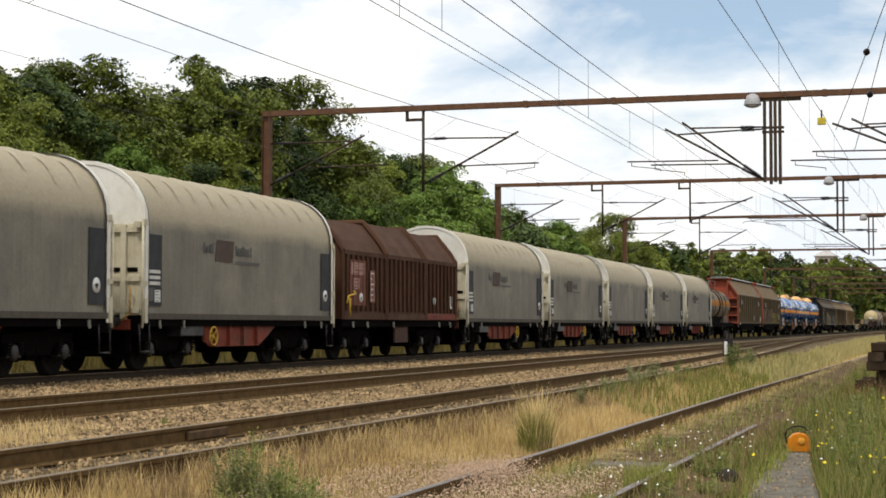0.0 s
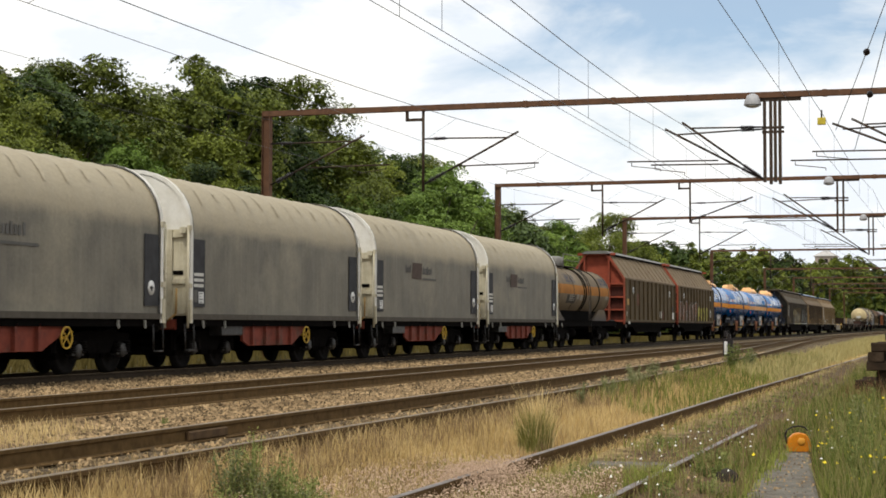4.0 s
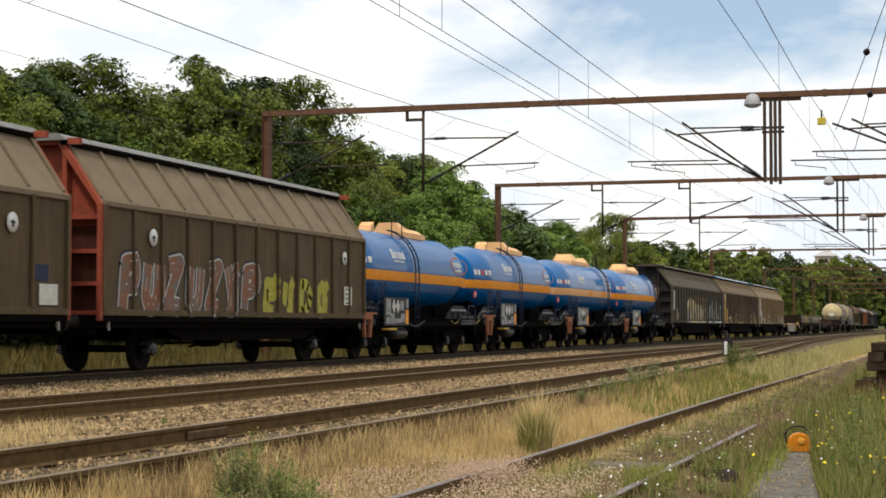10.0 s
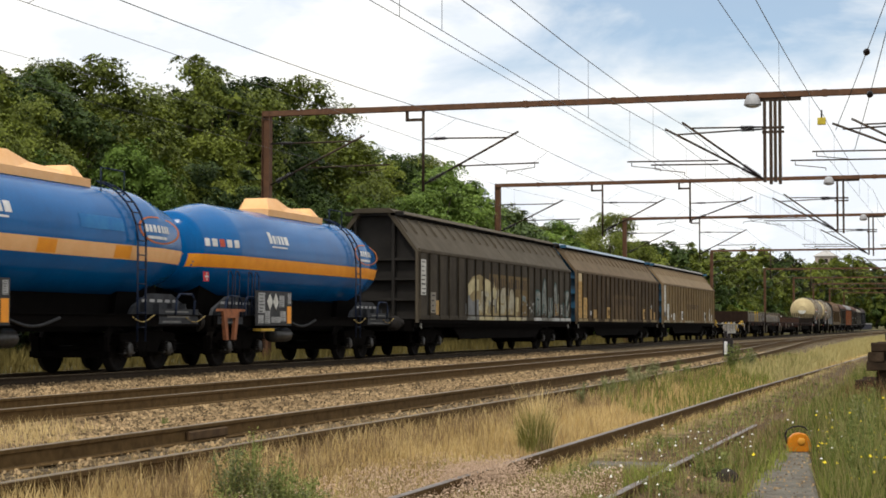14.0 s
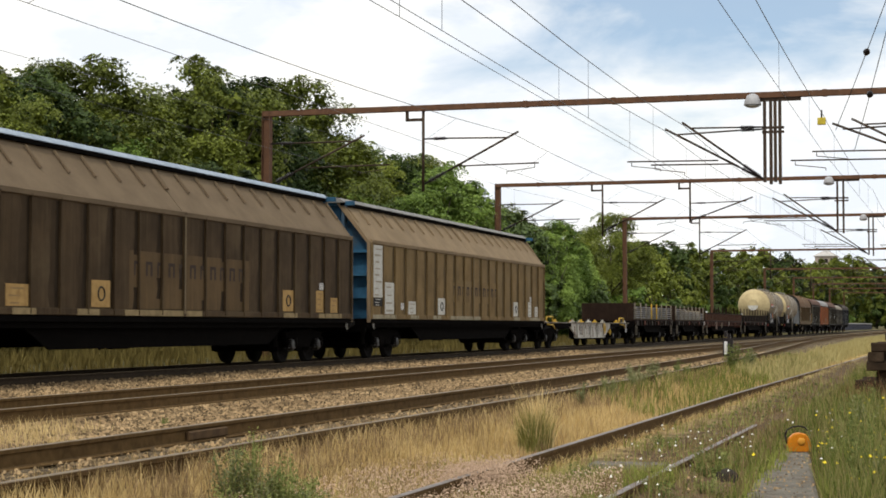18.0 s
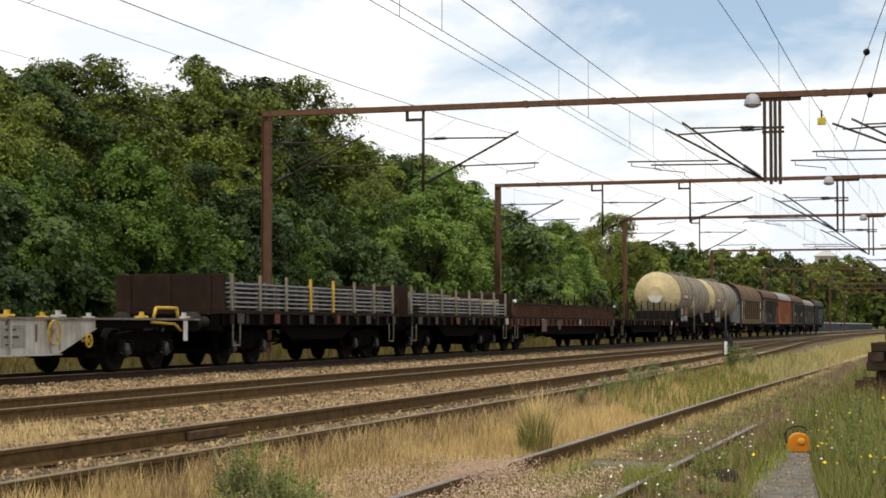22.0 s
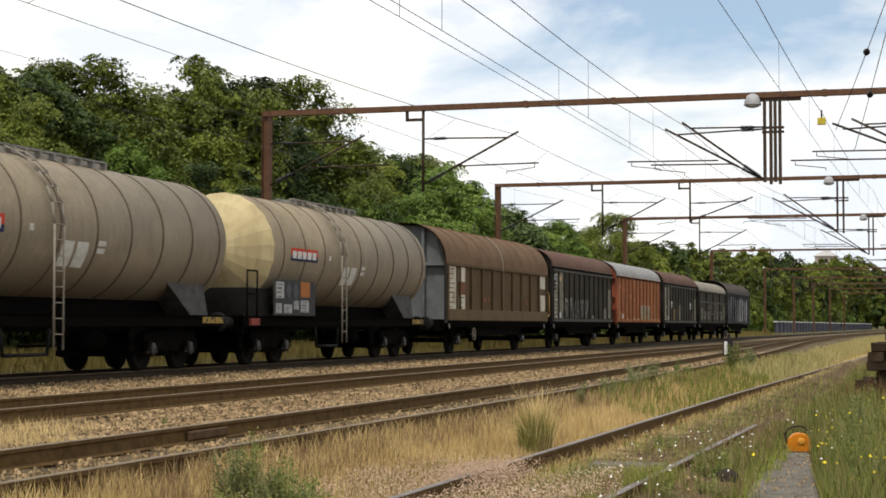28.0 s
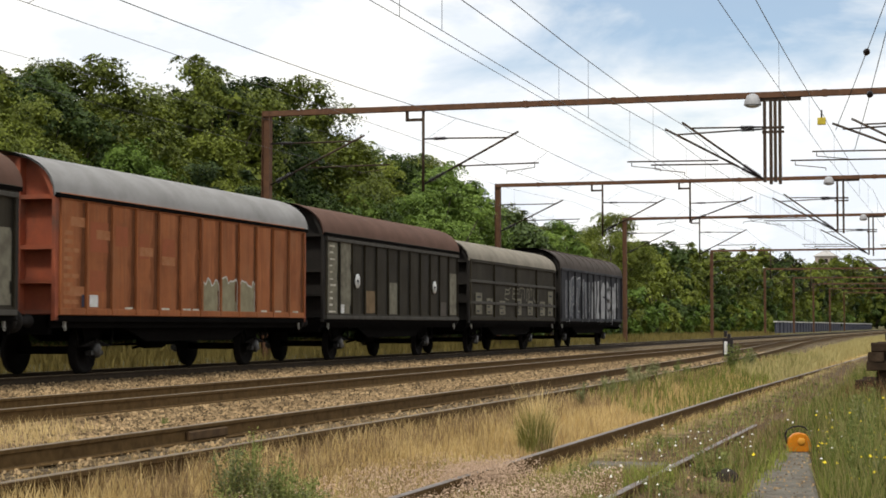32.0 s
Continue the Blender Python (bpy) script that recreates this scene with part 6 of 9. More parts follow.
def insulated_tank(s, seed):
    L, R, zc = 13.95, 1.41, 2.80
    root = wagon("tank_wagon", "dusty beige insulated tank wagon with pale conical ends", s)
    # the beige turns darker from z 2.3 down to 1.7
    M = mat("tank_beige", (0.285, 0.236, 0.168), (0.225, 0.186, 0.132), rough=0.62, scale=0.9, fine=20, streak=0.3, bump=0.1, dirt=(0.385, 0.315, 0.212), tone_by_height=(2.3, 1.7, (0.19, 0.155, 0.105)), runs=0.25)
    ME = mat_once("tank_end_cream", (0.56, 0.46, 0.26), (0.44, 0.35, 0.19), scale=1.2, streak=0.4, island=0.08)
    x0, x1 = 1.5, L - 0.15
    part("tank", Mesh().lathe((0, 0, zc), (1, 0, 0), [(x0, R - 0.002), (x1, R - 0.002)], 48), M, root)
    for xa, d in ((x0, -1), (x1, 1)):
        part("tank_end", Mesh().lathe((xa, 0, zc), (d, 0, 0), [(-0.02, R), (0.02, R), (0.35, R * 0.80), (0.75 if d < 0 else 0.5, 0.52), (0.78 if d < 0 else 0.52, 0.5), (0.8 if d < 0 else 0.54, 0.02)], 22, smooth=False), ME, root, "cream faceted cone end")
    part("white_patch", Mesh().prism([(0.44 * math.cos(radians(a)), zc - 0.05 + 0.44 * math.sin(radians(a))) for a in range(180, 361, 15)], "x", x0 - 0.815, x0 - 0.803), M_LABEL, root, "whitish worn half disc on the cone")
    n = 8
    for i in range(n + 1):
        part("tank_hoop", hoop(2.14 + 11.3 * i / n, zc, R, 0.012, 0, 360, 0.05), mat_once("tank_hoop_brown", (0.13, 0.10, 0.07)), root)
    grey = mat_once("platform_grey", (0.27, 0.26, 0.24), (0.2, 0.19, 0.17), scale=5)
    grey_dark = mat_once("saddle_grey", (0.10, 0.098, 0.095), (0.065, 0.063, 0.06), scale=4)
    wk = Mesh()
    for y in (-0.42, 0.0, 0.42):
        wk.box(5.05, 9.85, y - 0.06, y + 0.06, zc + R + 0.06, zc + R + 0.10)
    for i in range(10):
        wk.box(5.1 + 0.52 * i, 5.16 + 0.52 * i, -0.5, 0.5, zc + R - 0.06, zc + R + 0.07)
    part("walkway", wk, grey, root, "grey grating walkway")
    ladder(root, 6.1, zc, R, 0.5, mat_once("ladder_grey", (0.30, 0.27, 0.22)), 0.34, 80)
    lg = part("name_plate", band(2.57, 4.42, zc, R, -9.5, 3.5, 4, off=0.006), mat_once("plate_red", (0.55, 0.07, 0.04), (0.48, 0.06, 0.035)), root, "red and dark blue plate with white lettering bars")
    lo = band(2.57, 4.42, zc, R, -9.5, -4, 2, off=0.009)
    part("lower_half", lo, mat_once("plate_blue", (0.03, 0.035, 0.09)), lg)
    b = Mesh()
    for k in range(5):
        sub = band(2.67 + 0.34 * k, 2.93 + 0.34 * k, zc, R, -7, 0.5, 2, off=0.012)
        b.add(sub.v, sub.f)
    part("lettering", b, M_WHITE, lg)
    for x in (6.5, 7.05):
        part("label_plate", band(x, x + 0.44, zc, R, -32, -11, 3, off=0.008), M_LABEL, root, "white label")
    for a in (-19, -13):
        part("label_plate", band(7.85, 8.15, zc, R, a, a + 4, 2, off=0.008), M_LABEL, root)
    part("label_plate", band(5.25, 5.4, zc, R, -6, -1, 2, off=0.008), M_LABEL, root)
    part("letter_shape", Mesh().prism([(1.62, zc - 0.2), (1.70, zc + 0.06), (1.78, zc - 0.2), (1.73, zc - 0.2), (1.70, zc - 0.08), (1.67, zc - 0.2)], "y", -1.37, -1.33), M_INK, root, "dark letter shape")
    bd = part("lettered_board", Mesh().box(1.52, 4.22, -1.42, -1.38, 1.2, 2.07), M_PANEL, root, "dark board with grey labels")
    for x, z, w, hh in ((1.58, 1.62, 0.5, 0.4), (2.1, 1.25, 0.5, 0.22), (1.58, 1.25, 0.35, 0.24), (3.2, 1.28, 0.55, 0.3), (2.75, 1.35, 0.3, 0.22)):
        plate(bd, x, x + w, z, z + hh, -1.424, mat_once("label_grey", (0.42, 0.42, 0.41)), rows=3, seed=seed)
    plate(bd, 3.2, 3.82, 1.66, 2.05, -1.424, mat_once("dull_orange", (0.42, 0.16, 0.05)), "hazard_plate", "dull orange hazard plate")
    for x in (2.4, 2.85):
        part("hazard_sign", Mesh().prism([(x, 1.58), (x + 0.19, 1.81), (x, 2.04), (x - 0.19, 1.81)], "y", -1.43, -1.42), mat_once("sign_dark", (0.10, 0.10, 0.11)), bd, "dark diamond hazard sign")
    fr = mat_once("platform_dark", (0.014, 0.013, 0.012), (0.008, 0.0075, 0.007), scale=5)
    flat_frame(root, L)
    part("end_platform", Mesh().box(0.0, 1.9, -1.25, 1.25, 1.18, 1.24).box(0.25, 1.7, -1.2, 1.2, 1.24, 1.85), fr, root, "dark end platform under the tank")
    part("hand_rail", Mesh().path([(0.15, -1.28, 1.15), (0.15, -1.28, 2.25), (0.75, -1.28, 2.25), (0.75, -1.28, 1.15)], 0.022).bar((0.15, -1.28, 1.7), (0.75, -1.28, 1.7), 0.018, 6), M_UNDER, root, "black hand rail")
    part("cradle", Mesh().prism([(-0.5, 1.1), (0.5, 1.1), (0.5, 1.6), (-0.5, 1.6)], "x", 1.2, L - 0.5), M_UNDER, root)
    for x, e in ((L - 0.35, -1),):
        part("saddle", Mesh().prism([(x, 1.18), (x + e * 0.9, 1.18), (x + e * 2.3, 2.0), (x + e * 0.3, 2.0)], "y", -1.05, 1.05), grey_dark, root, "grey raking tank saddle")
    part("side_step", Mesh().path([(4.4, -1.35, 0.9), (4.5, -1.35, 0.42), (6.0, -1.35, 0.42), (6.1, -1.35, 0.9)], 0.035), fr, root)
    part("striped_beam", Mesh().box(L - 1.1, L - 0.05, -1.3, -1.2, 1.0, 1.14), mat_once("hazard_yellow", (0.35, 0.24, 0.06), (0.05, 0.045, 0.04), scale=9, mix=0.2), root)
    part("valve_box", Mesh().box(0.3, 0.8, -1.34, -1.2, 0.95, 1.12, 0.02), mat_once("dull_red", (0.26, 0.06, 0.045)), root)
    on_bogies(root, 2.2, L - 2.2)
    ends(root, L, 0.0)
    gear(root, 8.6)
    return root


# ---------------------------------------------------------------- open and flat wagons
def container_flat(s):
    L = 18.2
    root = wagon("container_flat_wagon", "empty grey container flat wagon with yellow fittings", s)
    g = mat("flat_grey", (0.56, 0.54, 0.49), (0.40, 0.37, 0.32), rough=0.7, scale=2, dirt=(0.2, 0.15, 0.11), streak=0.4, runs=0.45)
    for sd in (-1, 1):
        y = sd * 1.25
        belly = part("side_beam", Mesh().prism([(4.3, 1.06), (6.3, 0.42), (L - 6.0, 0.42), (L - 4.0, 1.06)], "y", y - 0.03, y + 0.03), g, root, "scuffed whitish fish-belly side beam")
        part("bottom_flange", Mesh().box(6.3, L - 6.0, y - 0.1, y + 0.1, 0.40, 0.425), g, belly)
        part("top_flange", Mesh().box(0, L, y - 0.1, y + 0.1, 1.06, 1.10), mat_once("flat_rail_dirty", (0.16, 0.13, 0.10), (0.30, 0.28, 0.24), scale=3), belly)
        for a, b in ((0, 4.9), (L - 4.6, L)):
            part("end_beam", Mesh().box(a, b, y - 0.05, y + 0.05, 0.90, 1.06), M_UNDER, root, "black end part of the side beam")
        for k in range(5):
            x = 6.1 + 1.45 * k
            part("stiffener", Mesh().box(x - 0.03, x + 0.03, y - 0.085, y + 0.085, 0.43, 1.06), g, belly)
    rust = mat_once("rust_streak", (0.10, 0.055, 0.03), (0.17, 0.10, 0.06), scale=5)
    rr = random.Random(5)
    for k in range(16):
        x = 5.6 + 7.0 * k / 16 + rr.uniform(-0.1, 0.1)
        z = 1.04 - rr.uniform(0, 0.15)
        part("rust_run", Mesh().box(x, x + rr.uniform(0.03, 0.16), -1.2845, -1.2805, z - rr.uniform(0.15, 0.5), z), rust, root, "rust run on the pale beam")
    for x, w in ((6.7, 0.5), (8.6, 0.35), (10.2, 0.8)):
        plate(root, x, x + w, 0.55, 0.95, -1.284, mat_once("grey_lettering_panel", (0.34, 0.32, 0.29), (0.24, 0.22, 0.19), scale=6), rows=2, ink=M_AXLEBOX, seed=int(x))
    handwheel(root, 11.9, 0.82, -1.36, M_YELLOW, 0.22)
    handwheel(root, 13.2, 0.66, -1.36, M_YELLOW, 0.12)
    cr = Mesh()
    for i in range(11):
        x = 0.1 + (L - 0.2) * i / 10
        cr.box(x - 0.08, x + 0.08, -1.2, 1.2, 0.92, 1.06)
    cr.box(0, L, -0.4, 0.4, 0.8, 1.05)
    part("cross_beam", cr, M_UNDER, root)
    for i, x in enumerate((0.4, 2.4, 5.8, 7.6, 9.2, 10.6, 12.4, 15.8, L - 0.4)):
        for y in (-1.15, 1.15):
            part("twist_lock", Mesh().box(x - 0.12, x + 0.12, y - 0.1, y + 0.1, 1.10, 1.15, 0.02).box(x - 0.04, x + 0.04, y - 0.04, y + 0.04, 1.15, 1.23), M_YELLOW if i % 2 else g, root, "yellow locking lug" if i % 2 else "")
    for x in (1.2, L - 1.4):
        part("hand_rail", Mesh().path([(x - 0.55, -1.2, 1.10), (x - 0.45, -1.2, 1.32), (x + 0.55, -1.2, 1.32), (x + 0.6, -1.2, 1.10)], 0.035), M_YELLOW, root, "yellow bent hand rail")
        part("yellow_lever", Mesh().path([(x - 0.9, -1.32, 1.02), (x + 0.2, -1.32, 0.98), (x + 0.5, -1.32, 0.84)], 0.03), M_YELLOW, root)
    plate(root, L - 0.75, L - 0.55, 0.62, 1.05, -1.31, M_WHITE)
    on_bogies(root, 2.0, L - 2.0)
    ends(root, L, 0.0)
    return root


M_STEELBAR = mat("bright_bar_steel", (0.33, 0.335, 0.345), (0.22, 0.225, 0.23), rough=0.5, metal=0.3, scale=4)
M_OPENBROWN = mat("open_wagon_brown", (0.030, 0.018, 0.012), (0.020, 0.012, 0.009), rough=0.9, scale=2.5, dirt=(0.045, 0.028, 0.019), spec=0.08)
M_STAKE = mat("stake_pale", (0.26, 0.23, 0.18), (0.18, 0.15, 0.11), rough=0.7, scale=8)
M_WOOD = mat("bare_timber", (0.36, 0.29, 0.19), (0.26, 0.2, 0.13), rough=0.85, scale=5)


def stake_wagon(s, L, load, seed, end_boards=True, stakes=8, beams=None):
    rr = random.Random(seed)
    root = wagon("stake_wagon", "brown bogie stake wagon loaded with steel bars" if load else "empty brown low-sided stake wagon", s)
    frame_of(root, L, 0.95, 1.22, 1.30, material=beams or M_UNDER)
    for y in (-1.2, 1.2):
        part("truss", Mesh().prism([(3.6, 0.95), (4.5, 0.6), (L - 4.5, 0.6), (L - 3.6, 0.95)], "y", y - 0.02, y + 0.02), M_UNDER, root)
    part("floor", Mesh().box(0, L, -1.38, 1.38, 1.22, 1.30), M_OPENBROWN, root)
    pocket = Mesh().box(-0.09, 0.09, -1.40, -1.34, 0.98, 1.26).data("stake_pocket", mat_once("pocket_brown", (0.016, 0.010, 0.008), (0.034, 0.018, 0.012), scale=6))
    for i in range(int(L / 0.85)):
        part("stake_pocket", pocket, None, root).location = (0.4 + 0.85 * i, 0, 0)
    for i in range(6):
        x = 0.8 + (L - 1.6) * i / 5 + rr.uniform(-0.2, 0.2)
        plate(root, x, x + rr.uniform(0.2, 0.4), 1.0, 1.22, -1.41, rr.choice([mat_once("dim_label", (0.10, 0.085, 0.07)), mat_once("dull_red_panel", (0.19, 0.07, 0.045)), M_LABEL]), rows=2, seed=seed + i)
    for i in range(stakes):
        x = 0.5 + (L - 1.0) * i / (stakes - 1)
        for y in (-1.33, 1.33):
            part("stake", Mesh().box(x - 0.045, x + 0.045, y - 0.03, y + 0.03, 1.15, 2.14 if load else 2.28, 0.01), (M_YELLOW if load and i in (3, 4) and seed == 1 and y < 0 else M_STAKE) if load else M_OPENBROWN, root, "upright steel stake" if i == 0 else "")
    if end_boards:
        for x in (0.0, L - 0.08):
            e = part("end_board", Mesh().box(x, x + 0.08, -1.36, 1.36, 1.3, 2.12, 0.01), M_OPENBROWN, root, "brown steel end board")
            for y in (-1.0, 0.0, 1.0):
                part("rib", Mesh().box(x - 0.04, x + 0.12, y - 0.05, y + 0.05, 1.2, 2.1), M_OPENBROWN, e)
    if load:
        dun = Mesh()
        for lay in range(6):
            for i in range(5):
                dun.box(1.0 + (L - 2) * i / 4 - 0.05, 1.0 + (L - 2) * i / 4 + 0.05, -1.2, 1.2, 1.30 + 0.108 * lay, 1.36 + 0.108 * lay)
        dn = solid("timber_dunnage", dun, M_WOOD, "timber battens between layers of steel bars", "timber", kind="stuff")
        dn.parent = None
        LOADS.append((dn, s))
        for lay in range(6):
            st = thing("steel_bar_layer", "layer of long bright steel bars on a wagon", "steel bars", "steel load of the stake wagons")
            LOADS.append((st, s))
            a = 0.35 if seed == 1 else 0.4 + rr.uniform(0, 1.0)
            b = L - 0.35 if seed == 1 else L - 0.5 - (rr.uniform(0, 4.5) if lay > 3 else 0)
            if seed == 2 and lay == 5:
                b = a + 4
            for k in range(11):
                y = -1.22 + 0.24 * k
                part("steel_bar", Mesh().box(a + rr.uniform(-0.1, 0.1), b + rr.uniform(-0.1, 0.1), y - 0.09, y + 0.09, 1.366 + 0.108 * lay, 1.402 + 0.108 * lay), M_STEELBAR, st)
    for x in (0.7, L - 0.7):
        part("corner_step", Mesh().path([(x - 0.2, -1.36, 1.0), (x - 0.2, -1.36, 0.5), (x + 0.2, -1.36, 0.5), (x + 0.2, -1.36, 1.0)], 0.02), M_STAKE, root)
    on_bogies(root, 2.1, L - 2.1)
    gear(root, L * 0.45)
    ends(root, L, 0.0)
    return root


LOADS = []
M_DROPSIDE = mat("drop_side_brown", (0.105, 0.050, 0.031), (0.070, 0.036, 0.023), rough=0.85, scale=3.0, streak=0.4, dirt=(0.14, 0.075, 0.05), runs=0.45)


def low_sided(s, L, seed):
    root = stake_wagon(s, L, False, seed, end_boards=False, stakes=10, beams=mat_once("frame_rust_red", (0.135, 0.052, 0.032), (0.07, 0.032, 0.022), rough=0.85, scale=2.2, streak=0.4, runs=0.4))
    n = 10
    for k in range(n):
        a, b = 0.3 + (L - 0.6) * k / n, 0.3 + (L - 0.6) * (k + 1) / n - 0.06
        for sd in (-1, 1):
            f = part("drop_side", Mesh().box(a, b, min(sd * 1.36, sd * 1.31), max(sd * 1.36, sd * 1.31), 1.3, 1.82, 0.01), M_DROPSIDE, root, "rust-brown hinged side flap")
            if sd < 0:
                for q in range(7):
                    x = a + (b - a) * (q + 0.5) / 7
                    part("rib", Mesh().box(x - 0.04, x + 0.04, -1.40, -1.36, 1.34, 1.76), M_DROPSIDE, f)
                part("rib", Mesh().box(a, b, -1.41, -1.36, 1.76, 1.83), M_OPENBROWN, f)
    for x in (0.35, L - 0.35):
        part("tail_lamp", Mesh().lathe((x, -1.42, 1.86), (0, -1, 0), [(-0.08, 0.06), (0, 0.07), (0.03, 0.05), (0.04, 0.01)], 12), M_WHITE, root, "small white lamp disc")
    for x in (0.02, L - 0.1):
        part("end_board", Mesh().box(x, x + 0.08, -1.34, 1.34, 1.3, 1.8), M_OPENBROWN, root)
    handwheel(root, 7.6, 0.98, -1.45, M_STAKE, 0.18)
    plate(root, 4.6, 5.4, 0.72, 1.2, -1.42, mat_once("faint_brown", (0.17, 0.11, 0.085)))
    return root
build_ground()
wires()


# ---------------------------------------------------------------- stones, grass and weeds
def tri_mesh(name, v, tris, material, smooth=False):
    me = bpy.data.meshes.new(name)
    me.vertices.add(len(v))
    me.vertices.foreach_set("co", np.asarray(v, np.float32).ravel())
    me.loops.add(tris.size)
    me.loops.foreach_set("vertex_index", tris.ravel().astype(np.int32))
    me.polygons.add(len(tris))
    me.polygons.foreach_set("loop_start", np.arange(0, tris.size, 3, dtype=np.int32))
    me.update(calc_edges=True)
    me.materials.append(material)
    return me


def stones_mesh(name, pts, size, material, rng):
    """Broken stones: an uneven rim of five corners and two corners on top."""
    n = len(pts)
    a = rng.uniform(0, 2 * math.pi, (n, 1)) + np.arange(5)[None] * 2 * math.pi / 5 + rng.normal(0, 0.22, (n, 5))
    r = rng.uniform(0.7, 1.25, (n, 5))
    rim = np.stack([np.cos(a) * r, np.sin(a) * r, rng.uniform(-0.75, -0.1, (n, 5))], -1)
    top = np.stack([rng.normal(0, 0.3, (n, 2)), rng.normal(0, 0.3, (n, 2)), rng.uniform(0.4, 0.95, (n, 2))], -1)
    b = a[:, 0] + math.pi * 0.2
    top[:, 0, 0] += 0.35 * np.cos(b)
    top[:, 0, 1] += 0.35 * np.sin(b)
    top[:, 1, 0] -= 0.35 * np.cos(b)
    top[:, 1, 1] -= 0.35 * np.sin(b)
    v = np.concatenate([rim, top], 1) * size[:, None, None] + pts[:, None, :]
    f = np.array([(0, 1, 5), (1, 2, 5), (2, 6, 5), (2, 3, 6), (3, 4, 6), (4, 0, 6), (0, 5, 6)])
    tris = (np.arange(n)[:, None, None] * 7 + f[None]).reshape(-1, 3)
    return tri_mesh(name, v.reshape(-1, 3), tris, material)


def blades_mesh(name, pts, height, width, material, rng, lean=0.35):
    n = len(pts)
    a = rng.uniform(0, 2 * math.pi, n)
    side = np.stack([np.cos(a), np.sin(a), np.zeros(n)], 1) * width[:, None]
    b = rng.uniform(0, 2 * math.pi, n)
    l = rng.uniform(0.05, lean, n) * height
    out = np.stack([np.cos(b) * l, np.sin(b) * l, np.zeros(n)], 1)
    up = np.stack([np.zeros(n), np.zeros(n), height], 1)
    v = np.stack([pts - side, pts + side, pts + up * 0.55 + out * 0.35 - side * 0.7, pts + up * 0.55 + out * 0.35 + side * 0.7, pts + up + out], 1)
    f = np.array([(0, 1, 3), (0, 3, 2), (2, 3, 4)])
    tris = (np.arange(n)[:, None, None] * 5 + f[None]).reshape(-1, 3)
    return tri_mesh(name, v.reshape(-1, 3), tris, material)


def scatter(rng, n, x0, x1, y0, y1, power=1.7, clump=0.0, keep=None):
    """n points, thinning out with distance; clump: 0 even, 1 strongly in tufts."""
    u = rng.uniform(0, 1, n * 3)
    k = 1 - power
    x = (x0 ** k + (x1 ** k - x0 ** k) * u) ** (1 / k)
    y = rng.uniform(y0, y1, n * 3)
    if clump:
        dens = np.array([noise.noise((a * 1.3, b * 1.3, 0.7)) for a, b in zip(x, y)]) * 0.5 + 0.5
        ok = rng.uniform(0, 1, n * 3) < (1 - clump) + clump * np.clip((dens - 0.35) * 3, 0, 1.5)
    else:
        ok = np.ones(n * 3, bool)
    if keep is not None:
        ok &= keep(x, y)
    x, y = x[ok][:n], y[ok][:n]
    return np.stack([x, y, ground_z(x, y)], 1)


M_STONE = mat("ballast_stone", (0.310, 0.218, 0.118), (0.165, 0.110, 0.058), rough=0.95, scale=1.2, fine=30, bump=0, island=0.75, per_object=False)
M_DRY = leaf_material("dry_grass", (0.38, 0.262, 0.102), (0.74, 0.575, 0.285), 0.8)
M_SEED = leaf_material("dry_seed_heads", (0.17, 0.105, 0.062), (0.55, 0.40, 0.285), 0.8)
M_GREENGRASS = leaf_material("green_grass", (0.050, 0.072, 0.012), (0.34, 0.36, 0.088), 0.7)
M_BANKGRASS = leaf_material("bank_grass", (0.19, 0.170, 0.060), (0.45, 0.385, 0.175), 0.8)
# darker bank grass, with the shade of the trees put into its colour
M_BANKGRASS_SHADE = leaf_material("bank_grass_shade_toned", (0.058, 0.050, 0.015), (0.22, 0.175, 0.058), 0.8)
M_STALK = leaf_material("brown_dead_stalks", (0.11, 0.070, 0.035), (0.34, 0.235, 0.125), 0.85)
M_TUFT = leaf_material("tuft_grass", (0.17, 0.165, 0.04), (0.46, 0.43, 0.15), 0.8)
M_WEED = leaf_material("weed_leaves", (0.07, 0.10, 0.026), (0.24, 0.26, 0.085), 0.7)
M_GREYWEED = leaf_material("grey_green_weed", (0.10, 0.115, 0.05), (0.26, 0.26, 0.13), 0.8)
M_RUSTWEED = leaf_material("dead_brown_weed", (0.12, 0.065, 0.03), (0.28, 0.16, 0.08), 0.85)
M_BUSH = leaf_material("feathery_weed", (0.085, 0.105, 0.028), (0.30, 0.31, 0.10), 0.8)
M_FLOWER_Y = mat("yellow_petals", (0.75, 0.60, 0.03), (0.65, 0.5, 0.03), rough=0.6, bump=0)
M_FLOWER_W = mat("white_petals", (0.80, 0.78, 0.72), (0.7, 0.68, 0.6), rough=0.6, bump=0)


def off_rails(x, y):
    ok = np.ones(len(x), bool)
    for c in (TRACK_1, TRACK_2):
        for s in (-1, 1):
            ok &= np.abs(y - (c + s * 0.7535)) > 0.11
    y3 = TRACK_3 + 4.4 * smoothstep(22, 150, x)
    for s in (-1, 1):
        ok &= np.abs(y - (y3 + s * 0.7535)) > 0.11
        ok &= np.abs(y - (SIDING + s * 0.7535)) > 0.09
    return ok


def slab(x, y):
    return off_rails(x, y) & ~((x < 19.5) & (y > 0.098 * x - 0.31) & (y < 0.045 * x + 1.02))


